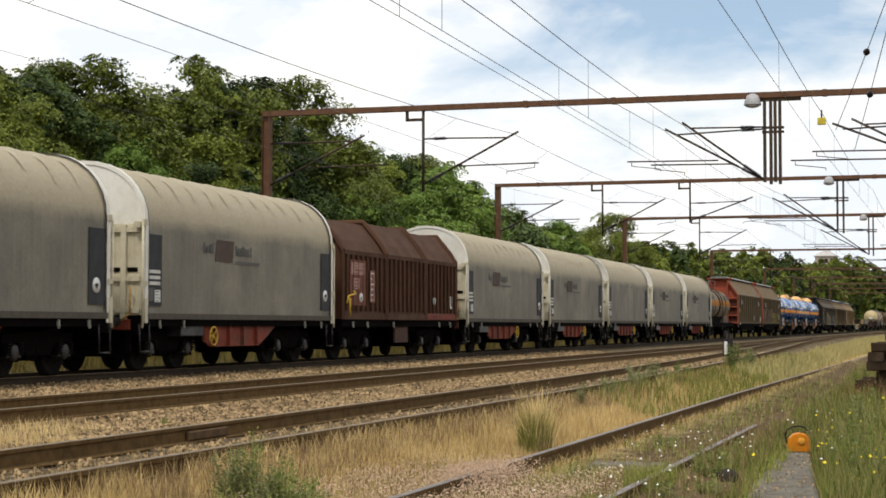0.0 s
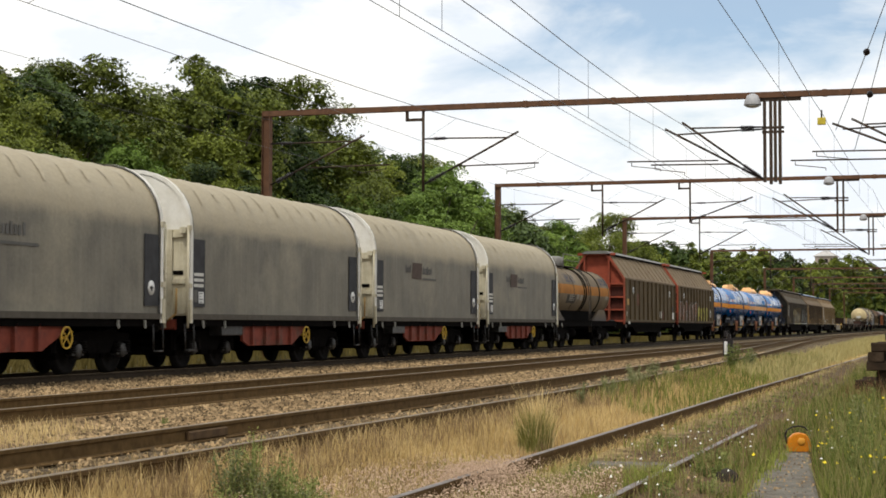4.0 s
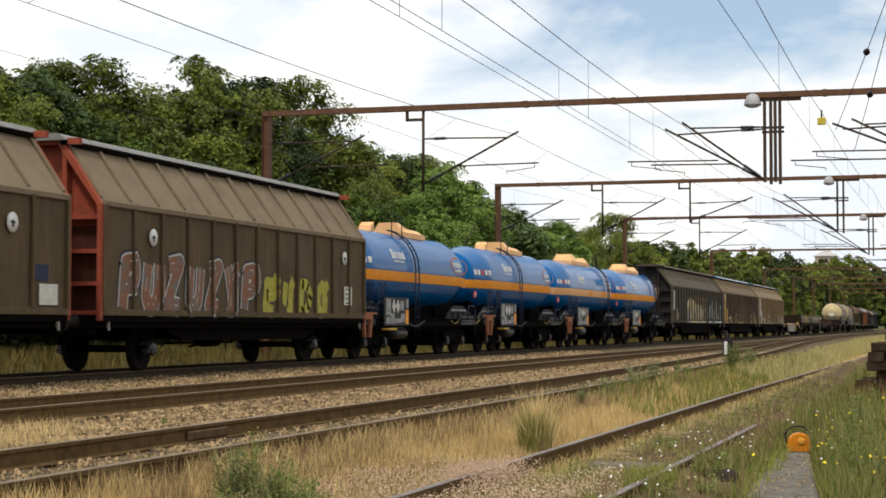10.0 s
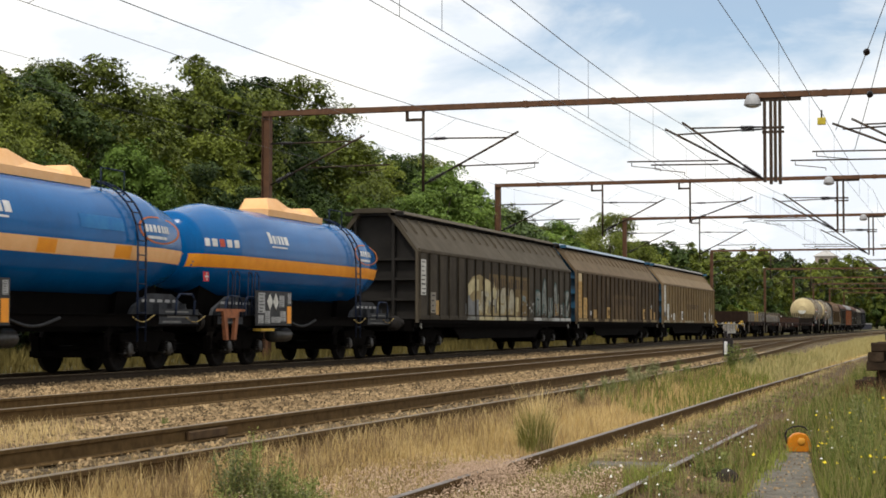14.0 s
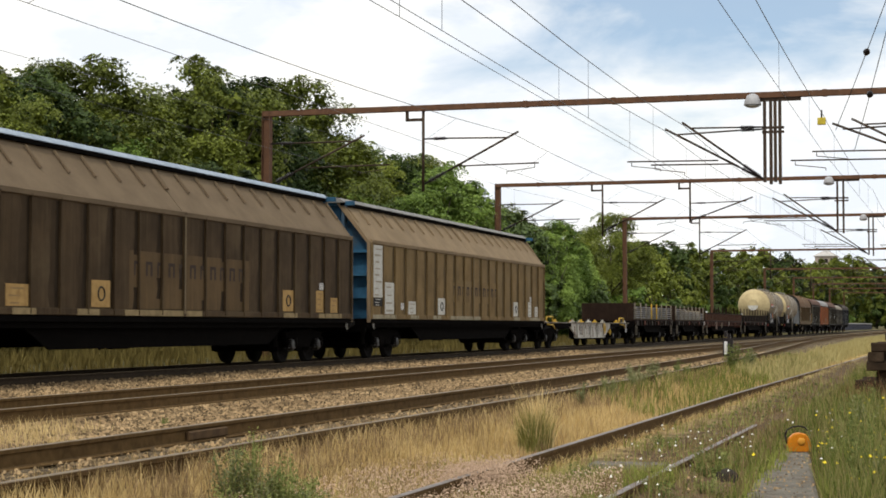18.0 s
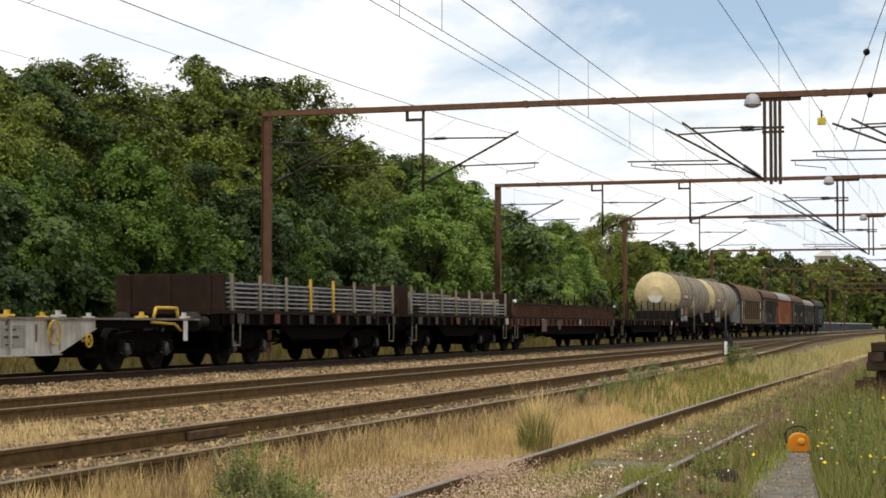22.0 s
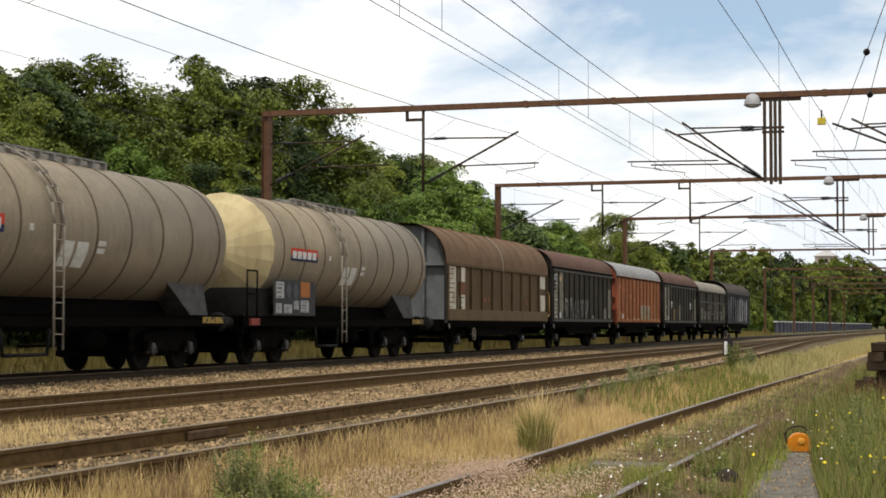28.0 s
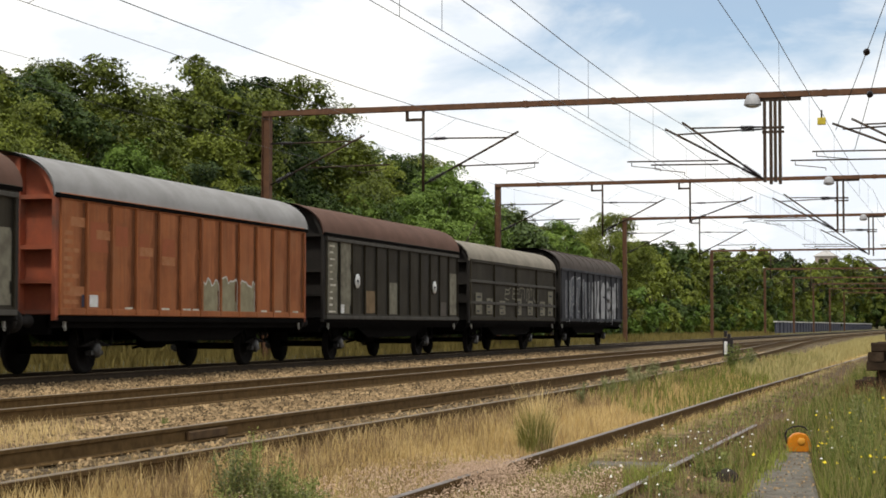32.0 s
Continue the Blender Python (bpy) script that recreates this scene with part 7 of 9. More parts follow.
def cover():
    rng = np.random.default_rng(8)
    view = lambda x, y: off_rails(x, y) & (y < 0.64 * x + 0.5) & (y > 0.02 * x)
    p = scatter(rng, 105000, 9.5, 75, 5.3, 18.9, 1.55, 0.0, lambda x, y: view(x, y) & (rng.uniform(0, 1, len(x)) < np.where((y > 5.7) & (y < 7.2), 0.14, 1.0)))
    size = rng.uniform(0.014, 0.040, len(p)) * (1 + 0.007 * p[:, 0]) * np.where(p[:, 1] < 7.2, 0.65, 1.0)
    p[:, 2] += 0.010 + rng.uniform(0, 0.02, len(p))
    tagged(new("ballast_stones", stones_mesh("ballast_stones", p, size, M_STONE, rng)), "loose tan and brown ballast stones between the rails", "stones", kind="stuff")
    p = scatter(rng, 4200, 8.5, 30, 0.6, 4.2, 1.6, 0.3, off_rails)
    tagged(new("gravel", stones_mesh("gravel", p, rng.uniform(0.008, 0.022, len(p)), M_STONE, rng)), "scattered gravel along the siding", "stones", kind="stuff")
    # dry grass on the verge
    p = scatter(rng, 100000, 9.5, 75, 3.85, 5.35, 1.7, 0.55, view)
    h = rng.uniform(0.04, 0.15, len(p)) * (0.7 + 0.6 * rng.uniform(0, 1, len(p)) ** 3)
    tagged(new("dry_grass", blades_mesh("dry_grass", p, h, 0.0013 + 0.00011 * p[:, 0], M_DRY, rng, 0.9)), "dry straw-yellow grass on the verge", "grass", kind="stuff")
    p = scatter(rng, 4200, 25, 60, 3.9, 5.6, 1.2, 0.9, off_rails)
    tagged(new("verge_green", blades_mesh("verge_green", p, rng.uniform(0.12, 0.36, len(p)), 0.0025 + 0.00016 * p[:, 0], M_GREENGRASS, rng, 0.5)), "green stalks among the dry verge grass", "grass", kind="stuff")
    # fringe at the foot of track 3
    p = scatter(rng, 7000, 8.5, 60, 5.2, 6.0, 1.7, 0.85, off_rails)
    tagged(new("grass_fringe", blades_mesh("grass_fringe", p, rng.uniform(0.08, 0.26, len(p)), 0.0022 + 0.00016 * p[:, 0], M_DRY, rng, 0.6)), "thin dry grass along the near rail", "grass", kind="stuff")
    # stems and pinkish seed heads of the low dry herbs near the camera
    near = lambda x, y: (y < 0.62 * x) & (y > 0.19 * x) & (rng.uniform(0, 1, len(x)) < smoothstep(2.2, 3.5, y + 0.35 * np.sin(x * 3.1)) * (1 - smoothstep(13.0, 16.0, x + 0.5 * np.sin(y * 4.0))))
    p = scatter(rng, 17000, 9.5, 16.0, 2.2, 5.0, 1.4, 0.5, near)
    h = rng.uniform(0.04, 0.17, len(p))
    tagged(new("herb_stems", blades_mesh("herb_stems", p, h, np.full(len(p), 0.0024), M_STALK, rng, 0.5)), "short brown stems of dry herbs", "grass", kind="stuff")
    p = scatter(rng, 22000, 9.5, 16.0, 2.2, 4.7, 1.4, 0.55, near)
    p[:, 2] += rng.uniform(0.03, 0.17, len(p))
    tagged(new("seed_heads", stones_mesh("seed_heads", p, rng.uniform(0.0028, 0.0085, len(p)), M_SEED, rng)), "pinkish dry seed heads in the short grass", "grass", kind="stuff")
    p = scatter(rng, 8000, 9.5, 16.5, 2.9, 4.6, 1.4, 0.6, off_rails)
    tagged(new("herb_grass", blades_mesh("herb_grass", p, rng.uniform(0.05, 0.16, len(p)), np.full(len(p), 0.0028), M_TUFT, rng, 0.7)), "thin yellow-green grass among dry herbs", "grass", kind="stuff")
    # herbs that hide the siding's rail
    p = np.stack([rng.normal(14.3, 0.45, 6000), rng.normal(3.95, 0.16, 6000), rng.uniform(-0.42, -0.24, 6000)], 1)
    tagged(new("seed_clump", stones_mesh("seed_clump", p, rng.uniform(0.003, 0.0095, len(p)), M_SEED, rng)), "dense clump of pinkish seed heads over the rail", "grass", kind="stuff")
    # dry grass at the edge of the ballast between the tracks
    p = scatter(rng, 2600, 13.0, 24.0, 7.6, 10.3, 1.4, 0.95, lambda x, y: view(x, y) & (y > 0.46 * x + 1.5 + 0.4 * np.sin(x * 2.1)))
    tagged(new("ballast_grass", blades_mesh("ballast_grass", p, rng.uniform(0.06, 0.22, len(p)), np.full(len(p), 0.004), M_DRY, rng, 0.6)), "thin dry grass growing through the ballast", "grass", kind="stuff")
    # dark dead stalks along the near rail of the third track and among the verge grass
    p = scatter(rng, 5200, 10, 55, 4.9, 5.72, 1.6, 0.8, view)
    tagged(new("dead_stalks", blades_mesh("dead_stalks", p, rng.uniform(0.08, 0.30, len(p)), 0.0018 + 0.00012 * p[:, 0], M_STALK, rng, 0.5)), "brown dead stalks along the rail", "grass", kind="stuff")
    p = scatter(rng, 1700, 10, 50, 3.95, 5.1, 1.6, 0.7, view)
    tagged(new("verge_stalks", blades_mesh("verge_stalks", p, rng.uniform(0.12, 0.32, len(p)), 0.0016 + 0.0001 * p[:, 0], M_STALK, rng, 0.5)), "thin brown stalks among dry grass", "grass", kind="stuff")
    # grit and pebbles strewn over the slab, weeds that creep over its edges
    p = scatter(rng, 700, 10, 19.2, 0.7, 1.95, 1.2, 0.5, lambda x, y: ~slab(x, y))
    p[:, 2] = -0.440
    tagged(new("grit", stones_mesh("grit", p, rng.uniform(0.004, 0.016, len(p)), M_STONE, rng)), "pebbles and grit strewn over the slab", "stones", kind="stuff")
    p = scatter(rng, 2600, 10, 19.6, 1.0, 2.1, 1.2, 0.9, lambda x, y: np.abs(y - (0.045 * x + 1.03)) < 0.10 + 0.06 * np.sin(x * 5.0))
    tagged(new("edge_grass", blades_mesh("edge_grass", p, rng.uniform(0.05, 0.17, len(p)), 0.0022 + 0.00016 * p[:, 0], M_GREENGRASS, rng, 0.8)), "green grass growing over the slab's edge", "grass", kind="stuff")
    # green and straw grass round the siding
    p = scatter(rng, 2000, 9, 45, 1.7, 3.8, 1.6, 1.0, slab)
    tagged(new("siding_grass", blades_mesh("siding_grass", p, rng.uniform(0.04, 0.17, len(p)), 0.0024 + 0.00016 * p[:, 0], M_GREENGRASS, rng, 0.6)), "patchy green grass between the siding rails", "grass", kind="stuff")
    p = scatter(rng, 3400, 9, 60, 1.5, 4.0, 1.6, 1.0, slab)
    tagged(new("siding_straw", blades_mesh("siding_straw", p, rng.uniform(0.03, 0.13, len(p)), 0.0022 + 0.00016 * p[:, 0], M_BANKGRASS, rng, 0.6)), "thin straw-coloured grass along the siding", "grass", kind="stuff")
    # rank grass this side of the siding, taller beyond the slab
    p = scatter(rng, 14000, 9.5, 45, 0.2, 2.3, 1.5, 1.0, slab)
    tall = np.clip(1.25 - (p[:, 1] - 0.055 * p[:, 0]) * 0.9, 0.35, 1.25)
    h = rng.uniform(0.10, 0.44, len(p)) * tall
    tagged(new("rank_grass", blades_mesh("rank_grass", p, h, 0.0025 + 0.00016 * p[:, 0], M_GREENGRASS, rng, 0.5)), "rank green grass and weeds beside the concrete slab", "grass", kind="stuff")
    p = scatter(rng, 5500, 9.5, 45, 0.2, 2.3, 1.5, 0.85, slab)
    tagged(new("rank_straw", blades_mesh("rank_straw", p, rng.uniform(0.12, 0.5, len(p)) * np.clip(1.25 - (p[:, 1] - 0.055 * p[:, 0]) * 0.9, 0.35, 1.25), 0.0022 + 0.00014 * p[:, 0], M_BANKGRASS, rng, 0.4)), "straw stalks among rank green weeds", "grass", kind="stuff")
    p = scatter(rng, 6500, 9.5, 60, 0.2, 4.0, 1.5, 0.8, slab)
    tagged(new("siding_stalks", blades_mesh("siding_stalks", p, rng.uniform(0.06, 0.34, len(p)) * np.where(p[:, 1] < 2.4, 1.2, 0.6), 0.0016 + 0.0001 * p[:, 0], M_STALK, rng, 0.5)), "brown dead stalks round the siding", "grass", kind="stuff")
    p = scatter(rng, 3400, 9.5, 40, 0.9, 3.4, 1.5, 1.0, slab)
    p[:, 2] += rng.uniform(0.0, 0.09, len(p))
    tagged(new("ground_herbs", leaf_mesh("ground_herbs", p, rng.normal(0, 0.4, (len(p), 3)) + np.array([0, 0, 1.0]), (0.010 + 0.0006 * p[:, 0]).reshape(-1, 1), M_WEED, rng)), "low leafy herbs round the siding", "plant", kind="stuff")
    # growth over the siding's near rail, and a bright green patch beside it
    p = np.stack([rng.uniform(10.2, 15.2, 2600), rng.normal(2.46, 0.10, 2600), np.full(2600, -0.46)], 1)
    p = p[np.sin(p[:, 0] * 2.3) + 0.4 * np.sin(p[:, 0] * 7.0) > -0.2]
    tagged(new("rail_grass", blades_mesh("rail_grass", p, rng.uniform(0.10, 0.27, len(p)), np.full(len(p), 0.0042), M_GREENGRASS, rng, 0.8)), "green grass leaning over the siding rail", "grass", kind="stuff")
    p = np.stack([rng.normal(12.6, 0.45, 1500), rng.normal(2.75, 0.16, 1500), rng.uniform(-0.47, -0.38, 1500)], 1)
    tagged(new("moss_herbs", leaf_mesh("moss_herbs", p, rng.normal(0, 0.4, (1500, 3)) + np.array([0, 0, 1.0]), 0.016, M_LEAF_YOUNG, rng)), "bright green low herbs by the siding rail", "plant", kind="stuff")
    # far verge, and the strip behind the train
    p = scatter(rng, 22000, 40, 190, 3.9, 7.0, 1.4, 0.3, None)
    p = p[p[:, 1] < 5.0 + 0.0 * p[:, 0] + np.clip((p[:, 0] - 60) * 0.03, 0, 2)]
    tagged(new("verge_grass", blades_mesh("verge_grass", p, rng.uniform(0.12, 0.42, len(p)), 0.010 + 0.00012 * p[:, 0], M_BANKGRASS, rng, 0.5)), "yellow-green grass on the far verge", "grass", kind="stuff")
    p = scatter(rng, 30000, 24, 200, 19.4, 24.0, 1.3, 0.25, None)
    tagged(new("bank_grass", blades_mesh("bank_grass", p, rng.uniform(0.15, 0.5, len(p)), 0.009 + 0.00012 * p[:, 0], M_BANKGRASS_SHADE, rng, 0.5)), "long yellow-green grass below the trees", "grass", kind="stuff")
    # flowers
    for nm, count, m, box, sz, lab in (("yellow_flowers", 230, M_FLOWER_Y, (14, 34, 0.4, 1.7), 0.013, "small yellow flowers among the weeds"), ("white_flowers", 120, M_FLOWER_W, (9.5, 24, 0.9, 3.9), 0.011, "small white flowers in the grass")):
        p = scatter(rng, count, *box, 1.3, 0.4, slab)
        p[:, 2] += rng.uniform(0.1, 0.42, len(p)) * np.clip(1.3 - p[:, 1] * 0.3, 0.3, 1)
        tagged(new(nm, stones_mesh(nm, p, rng.uniform(0.6, 1.4, len(p)) * sz, m, rng)), lab, "flowers", kind="stuff")


cover()


def weed(x, y, h, r, n, material, size, seed, label, stems=12):
    """A bushy weed: thin stems with small leaves along them."""
    rng = np.random.default_rng(seed)
    z = float(ground_z(x, y)) - 0.02
    ob = thing("weed", label, "plant", "weeds by the tracks", pose(x, y, z))
    pts, nrm = [], []
    for k in range(stems):
        a, l = rng.uniform(0, 2 * math.pi), rng.uniform(0.1, 1.0) ** 0.6
        tip = Vector((math.cos(a) * r * l, math.sin(a) * r * l, h * rng.uniform(0.55, 1.0) * (1.1 - 0.35 * l)))
        part("stem", Mesh().bar((tip.x * 0.15, tip.y * 0.15, 0), tip, 0.006, 4, 0.002), M_WEED, ob)
        m = n // stems
        t = rng.uniform(0.25, 1.0, m)
        c = np.outer(t, np.array(tip)) + rng.normal(0, 0.09 * r + 0.010, (m, 3))
        pts.append(c)
        nrm.append(rng.normal(0, 0.6, (m, 3)) + np.array([0, 0, 0.7]))
    pts, nrm = np.concatenate(pts), np.concatenate(nrm)
    pts[:, 2] = np.abs(pts[:, 2])
    part("leaves", leaf_mesh("leaves", pts, nrm, size, material, rng), material, ob, "many small leaves")
    return ob


BUSHY = "bushy green weed growing in dry grass"
for _k, (_x, _y, _h, _r, _n, _m) in enumerate(((10.85, 4.80, 0.58, 0.15, 1050, M_GREYWEED), (10.95, 4.70, 0.60, 0.18, 1190, M_BUSH), (10.90, 4.58, 0.52, 0.20, 840, M_GREYWEED), (11.0, 4.46, 0.56, 0.18, 1540, M_WEED), (10.95, 4.36, 0.55, 0.20, 1540, M_WEED), (10.80, 4.25, 0.44, 0.21, 909, M_BUSH), (10.75, 4.14, 0.38, 0.18, 630, M_GREYWEED), (10.7, 4.62, 0.32, 0.30, 840, M_BUSH))):
    weed(_x, _y, _h, _r, _n, _m, 0.0115, 30 + _k, BUSHY, 18)
weed(10.9, 4.6, 0.42, 0.22, 120, M_STALK, 0.008, 52, "dry brown stems in a weed clump", 14)
weed(17.9, 4.36, 0.05, 0.05, 20, M_WEED, 0.02, 6, "small weed at the foot of a grass tuft", 4)
for _x, _y, _h, _r, _n, _m, _s in ((27.0, 5.35, 0.5, 0.16, 420, M_GREYWEED, 7), (24.0, 5.15, 0.42, 0.12, 300, M_GREYWEED, 8), (30.0, 5.5, 0.6, 0.25, 520, M_GREYWEED, 9), (31.5, 5.7, 0.55, 0.25, 520, M_GREYWEED, 24), (34.0, 5.8, 0.6, 0.25, 520, M_GREYWEED, 10), (38.0, 5.9, 0.5, 0.25, 420, M_WEED, 11), (33.0, 5.3, 0.4, 0.2, 360, M_BANKGRASS, 25),
                                      (42.0, 5.25, 0.95, 0.2, 620, M_WEED, 12), (43.0, 5.0, 0.7, 0.22, 420, M_GREYWEED, 13), (18.6, 9.1, 0.16, 0.06, 60, M_WEED, 14), (47.0, 5.5, 0.6, 0.3, 280, M_WEED, 15), (20.2, 3.35, 0.22, 0.22, 240, M_WEED, 16), (15.4, 3.3, 0.2, 0.2, 200, M_WEED, 17),
                                      (13.1, 2.15, 0.20, 0.22, 260, M_WEED, 18), (14.0, 1.95, 0.18, 0.2, 240, M_WEED, 19), (15.6, 4.05, 0.12, 0.1, 90, M_GREYWEED, 20), (15.0, 0.75, 0.62, 0.25, 700, M_WEED, 26), (14.2, 0.62, 0.55, 0.25, 600, M_GREYWEED, 27), (16.4, 0.95, 0.6, 0.25, 700, M_WEED, 28), (17.6, 0.8, 0.62, 0.28, 700, M_WEED, 29), (18.8, 1.05, 0.55, 0.28, 600, M_WEED, 30), (21.5, 1.15, 0.6, 0.3, 600, M_GREYWEED, 31), (23.5, 1.3, 0.55, 0.35, 600, M_WEED, 32), (26.5, 1.35, 0.6, 0.35, 600, M_WEED, 33), (13.2, 0.75, 0.5, 0.22, 500, M_WEED, 34), (30.0, 0.9, 0.6, 0.4, 420, M_WEED, 21), (24.5, 0.75, 0.55, 0.3, 380, M_WEED, 22), (20.0, 0.55, 0.5, 0.3, 380, M_GREYWEED, 23)):
    weed(_x, _y, _h, _r, int(_n * 1.7), _m, 0.008 + 0.00032 * _x, _s, "leafy green weed beside the rails", 10)


_rw = random.Random(77)
for _k in range(26):
    _x = _rw.uniform(12.0, 30.0)
    _y = _rw.uniform(0.045 * _x + 0.05, 0.045 * _x + 0.45) if _k % 3 else _rw.uniform(2.0, 2.42)
    if _k % 3 == 0 or not (_x < 19.5 and 0.098 * _x - 0.36 < _y < 0.045 * _x + 1.05):
        weed(_x, _y, _rw.uniform(0.22, 0.55) * (1.0 if _k % 3 else 0.5), _rw.uniform(0.12, 0.24), _rw.randint(350, 700), _rw.choice([M_WEED, M_GREYWEED, M_BUSH, M_WEED]), 0.012, 200 + _k, "leafy green weed beside the siding", 10)


def tuft(x, y, n, h, r, material, label, seed):
    rng = np.random.default_rng(seed)
    a, d = rng.uniform(0, 2 * math.pi, n), r * rng.uniform(0, 1, n) ** 0.7
    p = np.stack([x + d * np.cos(a), y + d * np.sin(a), np.full(n, float(ground_z(x, y)))], 1)
    me = blades_mesh("grass_tuft", p, h * rng.uniform(0.45, 1.0, n) * (1.1 - 0.4 * d / r), np.full(n, 0.005), material, rng, 0.45)
    tagged(new("grass_tuft", me), label, "grass", "grass tufts")


tuft(17.9, 4.36, 1100, 0.62, 0.17, M_TUFT, "upright green grass tuft turning yellow", 1)
tuft(17.95, 4.36, 420, 0.86, 0.19, M_DRY, "tall seeding straw stalks in a tuft", 2)


# ---------------------------------------------------------------- small things by the siding
M_CONC = mat("old_concrete", (0.185, 0.168, 0.140), (0.110, 0.098, 0.080), rough=0.95, scale=6, fine=38, bump=0.8, depth=0.02, dirt=(0.13, 0.10, 0.068))
SLAB = Mesh().loft([[(x, y0, -0.56), (x, y1, -0.56), (x, y1, z), (x, y1 - 0.03, z + 0.012), (x, y0 + 0.03, z + 0.012), (x, y0, z)] for x, y0, y1, z in ((9.0, 0.60, 1.40, -0.455), (13.9, 1.06, 1.66, -0.455), (16.2, 1.29, 1.78, -0.455), (19.35, 1.58, 1.90, -0.455))])
solid("concrete_slab", SLAB, M_CONC, "grey weathered concrete slab set in the grass", "slab")
solid("concrete_edging", Mesh().box(16.5, 17.0, 2.75, 3.5, -0.52, -0.415, 0.03), M_CONC, "worn flat concrete block by the siding", "slab")
LANT = thing("orange_marker_lamp", "small orange marker lamp with a wire handle", "lamp", m=pose(19.2, 1.68, -0.44, 0, 0, 12) @ Matrix.Diagonal((0.88, 0.88, 0.88, 1)))
M_MARK = mat("marker_orange", (0.62, 0.22, 0.012), (0.48, 0.15, 0.01), rough=0.45, scale=12, dirt=(0.36, 0.12, 0.015))
_pts = [(-0.15, 0.0), (-0.155, 0.08), (-0.13, 0.17), (-0.07, 0.225), (0.0, 0.24), (0.07, 0.225), (0.13, 0.17), (0.155, 0.08), (0.15, 0.0)]
part("body", Mesh().loft([[(x, y * k, z * kz) for y, z in _pts] for x, k, kz in ((-0.075, 0.9, 0.93), (-0.06, 1.0, 1.0), (0.06, 1.0, 1.0), (0.075, 0.9, 0.93))]), M_MARK, LANT)
part("lens", Mesh().lathe((-0.07, -0.02, 0.13), (-1, 0, 0), [(0, 0.05), (0.012, 0.048), (0.02, 0.03), (0.024, 0.01)], 16), mat("amber_lens", (0.66, 0.30, 0.04), rough=0.3), LANT, "amber round lens")
part("handle", Mesh().path([(0, 0.15, 0.10), (0, 0.175, 0.20), (0, 0.15, 0.27), (0, 0.08, 0.31), (0, 0.0, 0.32), (0, -0.07, 0.305), (0, -0.12, 0.25), (0, -0.14, 0.15)], 0.011, 6), M_INSUL, LANT, "dark bent wire handle")
part("foot", Mesh().box(-0.08, 0.08, -0.16, 0.16, -0.015, 0.012, 0.01), M_INSUL, LANT)


def timber_stack():
    m = mat("old_sleeper_timber", (0.042, 0.027, 0.016), (0.02, 0.014, 0.009), rough=0.9, scale=4, fine=30, bump=0.6, depth=0.02, dirt=(0.11, 0.075, 0.048))
    rr = random.Random(3)
    one = [Mesh().box(-0.13, 0.13, -1.25, 1.25, 0, 0.155, 0.018).data("timber_sleeper", m), Mesh().box(-1.25, 1.25, -0.13, 0.13, 0, 0.155, 0.018).data("timber_sleeper", m)]
    left = (1.72, 1.66, 1.62, 1.45, 1.44, 1.5, 1.36, 1.30)
    z = -0.42
    for lay, edge in enumerate(left):
        cross = lay % 2 == 0
        for k in range(4):
            if cross:
                x, y = 29.2 + 0.62 * k, edge - 1.25 + (rr.uniform(-0.12, 0.02) if k else 0.0)
            else:
                x, y = 30.4 + rr.uniform(-0.15, 0.15), edge - 0.28 - 0.62 * k
            s = new("timber_sleeper", one[0 if cross else 1])
            s.matrix_basis = pose(x, y, z, 0, 0, rr.uniform(-4, 4))
            tagged(s, "old dark weathered timber sleeper in a stack", "timber", "stacked sleepers")
        z += 0.156


timber_stack()
SIG = thing("dwarf_signal", "low dark ground signal with a white bar", "signal", m=pose(45.0, 5.72, float(ground_z(45.0, 5.72)) - 0.02))
part("post", Mesh().box(-0.04, 0.04, -0.04, 0.04, 0, 1.0), M_INSUL, SIG)
part("board", Mesh().box(-0.06, -0.02, -0.11, 0.16, 0.42, 0.88, 0.01), M_INSUL, SIG)
part("white_bar", Mesh().box(-0.072, -0.06, 0.04, 0.12, 0.46, 0.8), M_WHITE, SIG)
part("top_knob", Mesh().box(-0.05, 0.05, 0.05, 0.13, 0.92, 1.08), M_INSUL, SIG)
JOINT = Mesh().box(15.2, 16.1, TRACK_3 + 0.7535 - 0.06, TRACK_3 + 0.7535 - 0.02, -0.175, -0.085, 0.01)
solid("rail_joint", JOINT, mat("joint_rust", (0.115, 0.07, 0.034), (0.075, 0.046, 0.025), rough=0.8, scale=8), "rusty brown fishplate bolted to the rail", "rail joint")


def barrier():
    m = mat("barrier_blue_grey", (0.065, 0.067, 0.092), (0.045, 0.047, 0.066), rough=0.7, scale=0.6, streak=0.3)
    ob = thing("noise_barrier", "long low blue-grey panelled barrier beside the line", "barrier", kind="structure")
    for k in range(51):
        x = 219 + 5.0 * k
        z = float(ground_z(x, 22))
        part("panel", Mesh().box(x, x + 4.94, 21.95, 22.05, z - 0.1, 1.42), m, ob)
        part("post", Mesh().box(x - 0.06, x + 0.06, 21.86, 22.08, z - 0.1, 1.46), m, ob)
    part("coping", Mesh().box(218.8, 474, 21.8, 22.2, 1.42, 1.58), M_LABEL, ob, "pale coping along the top")


barrier()

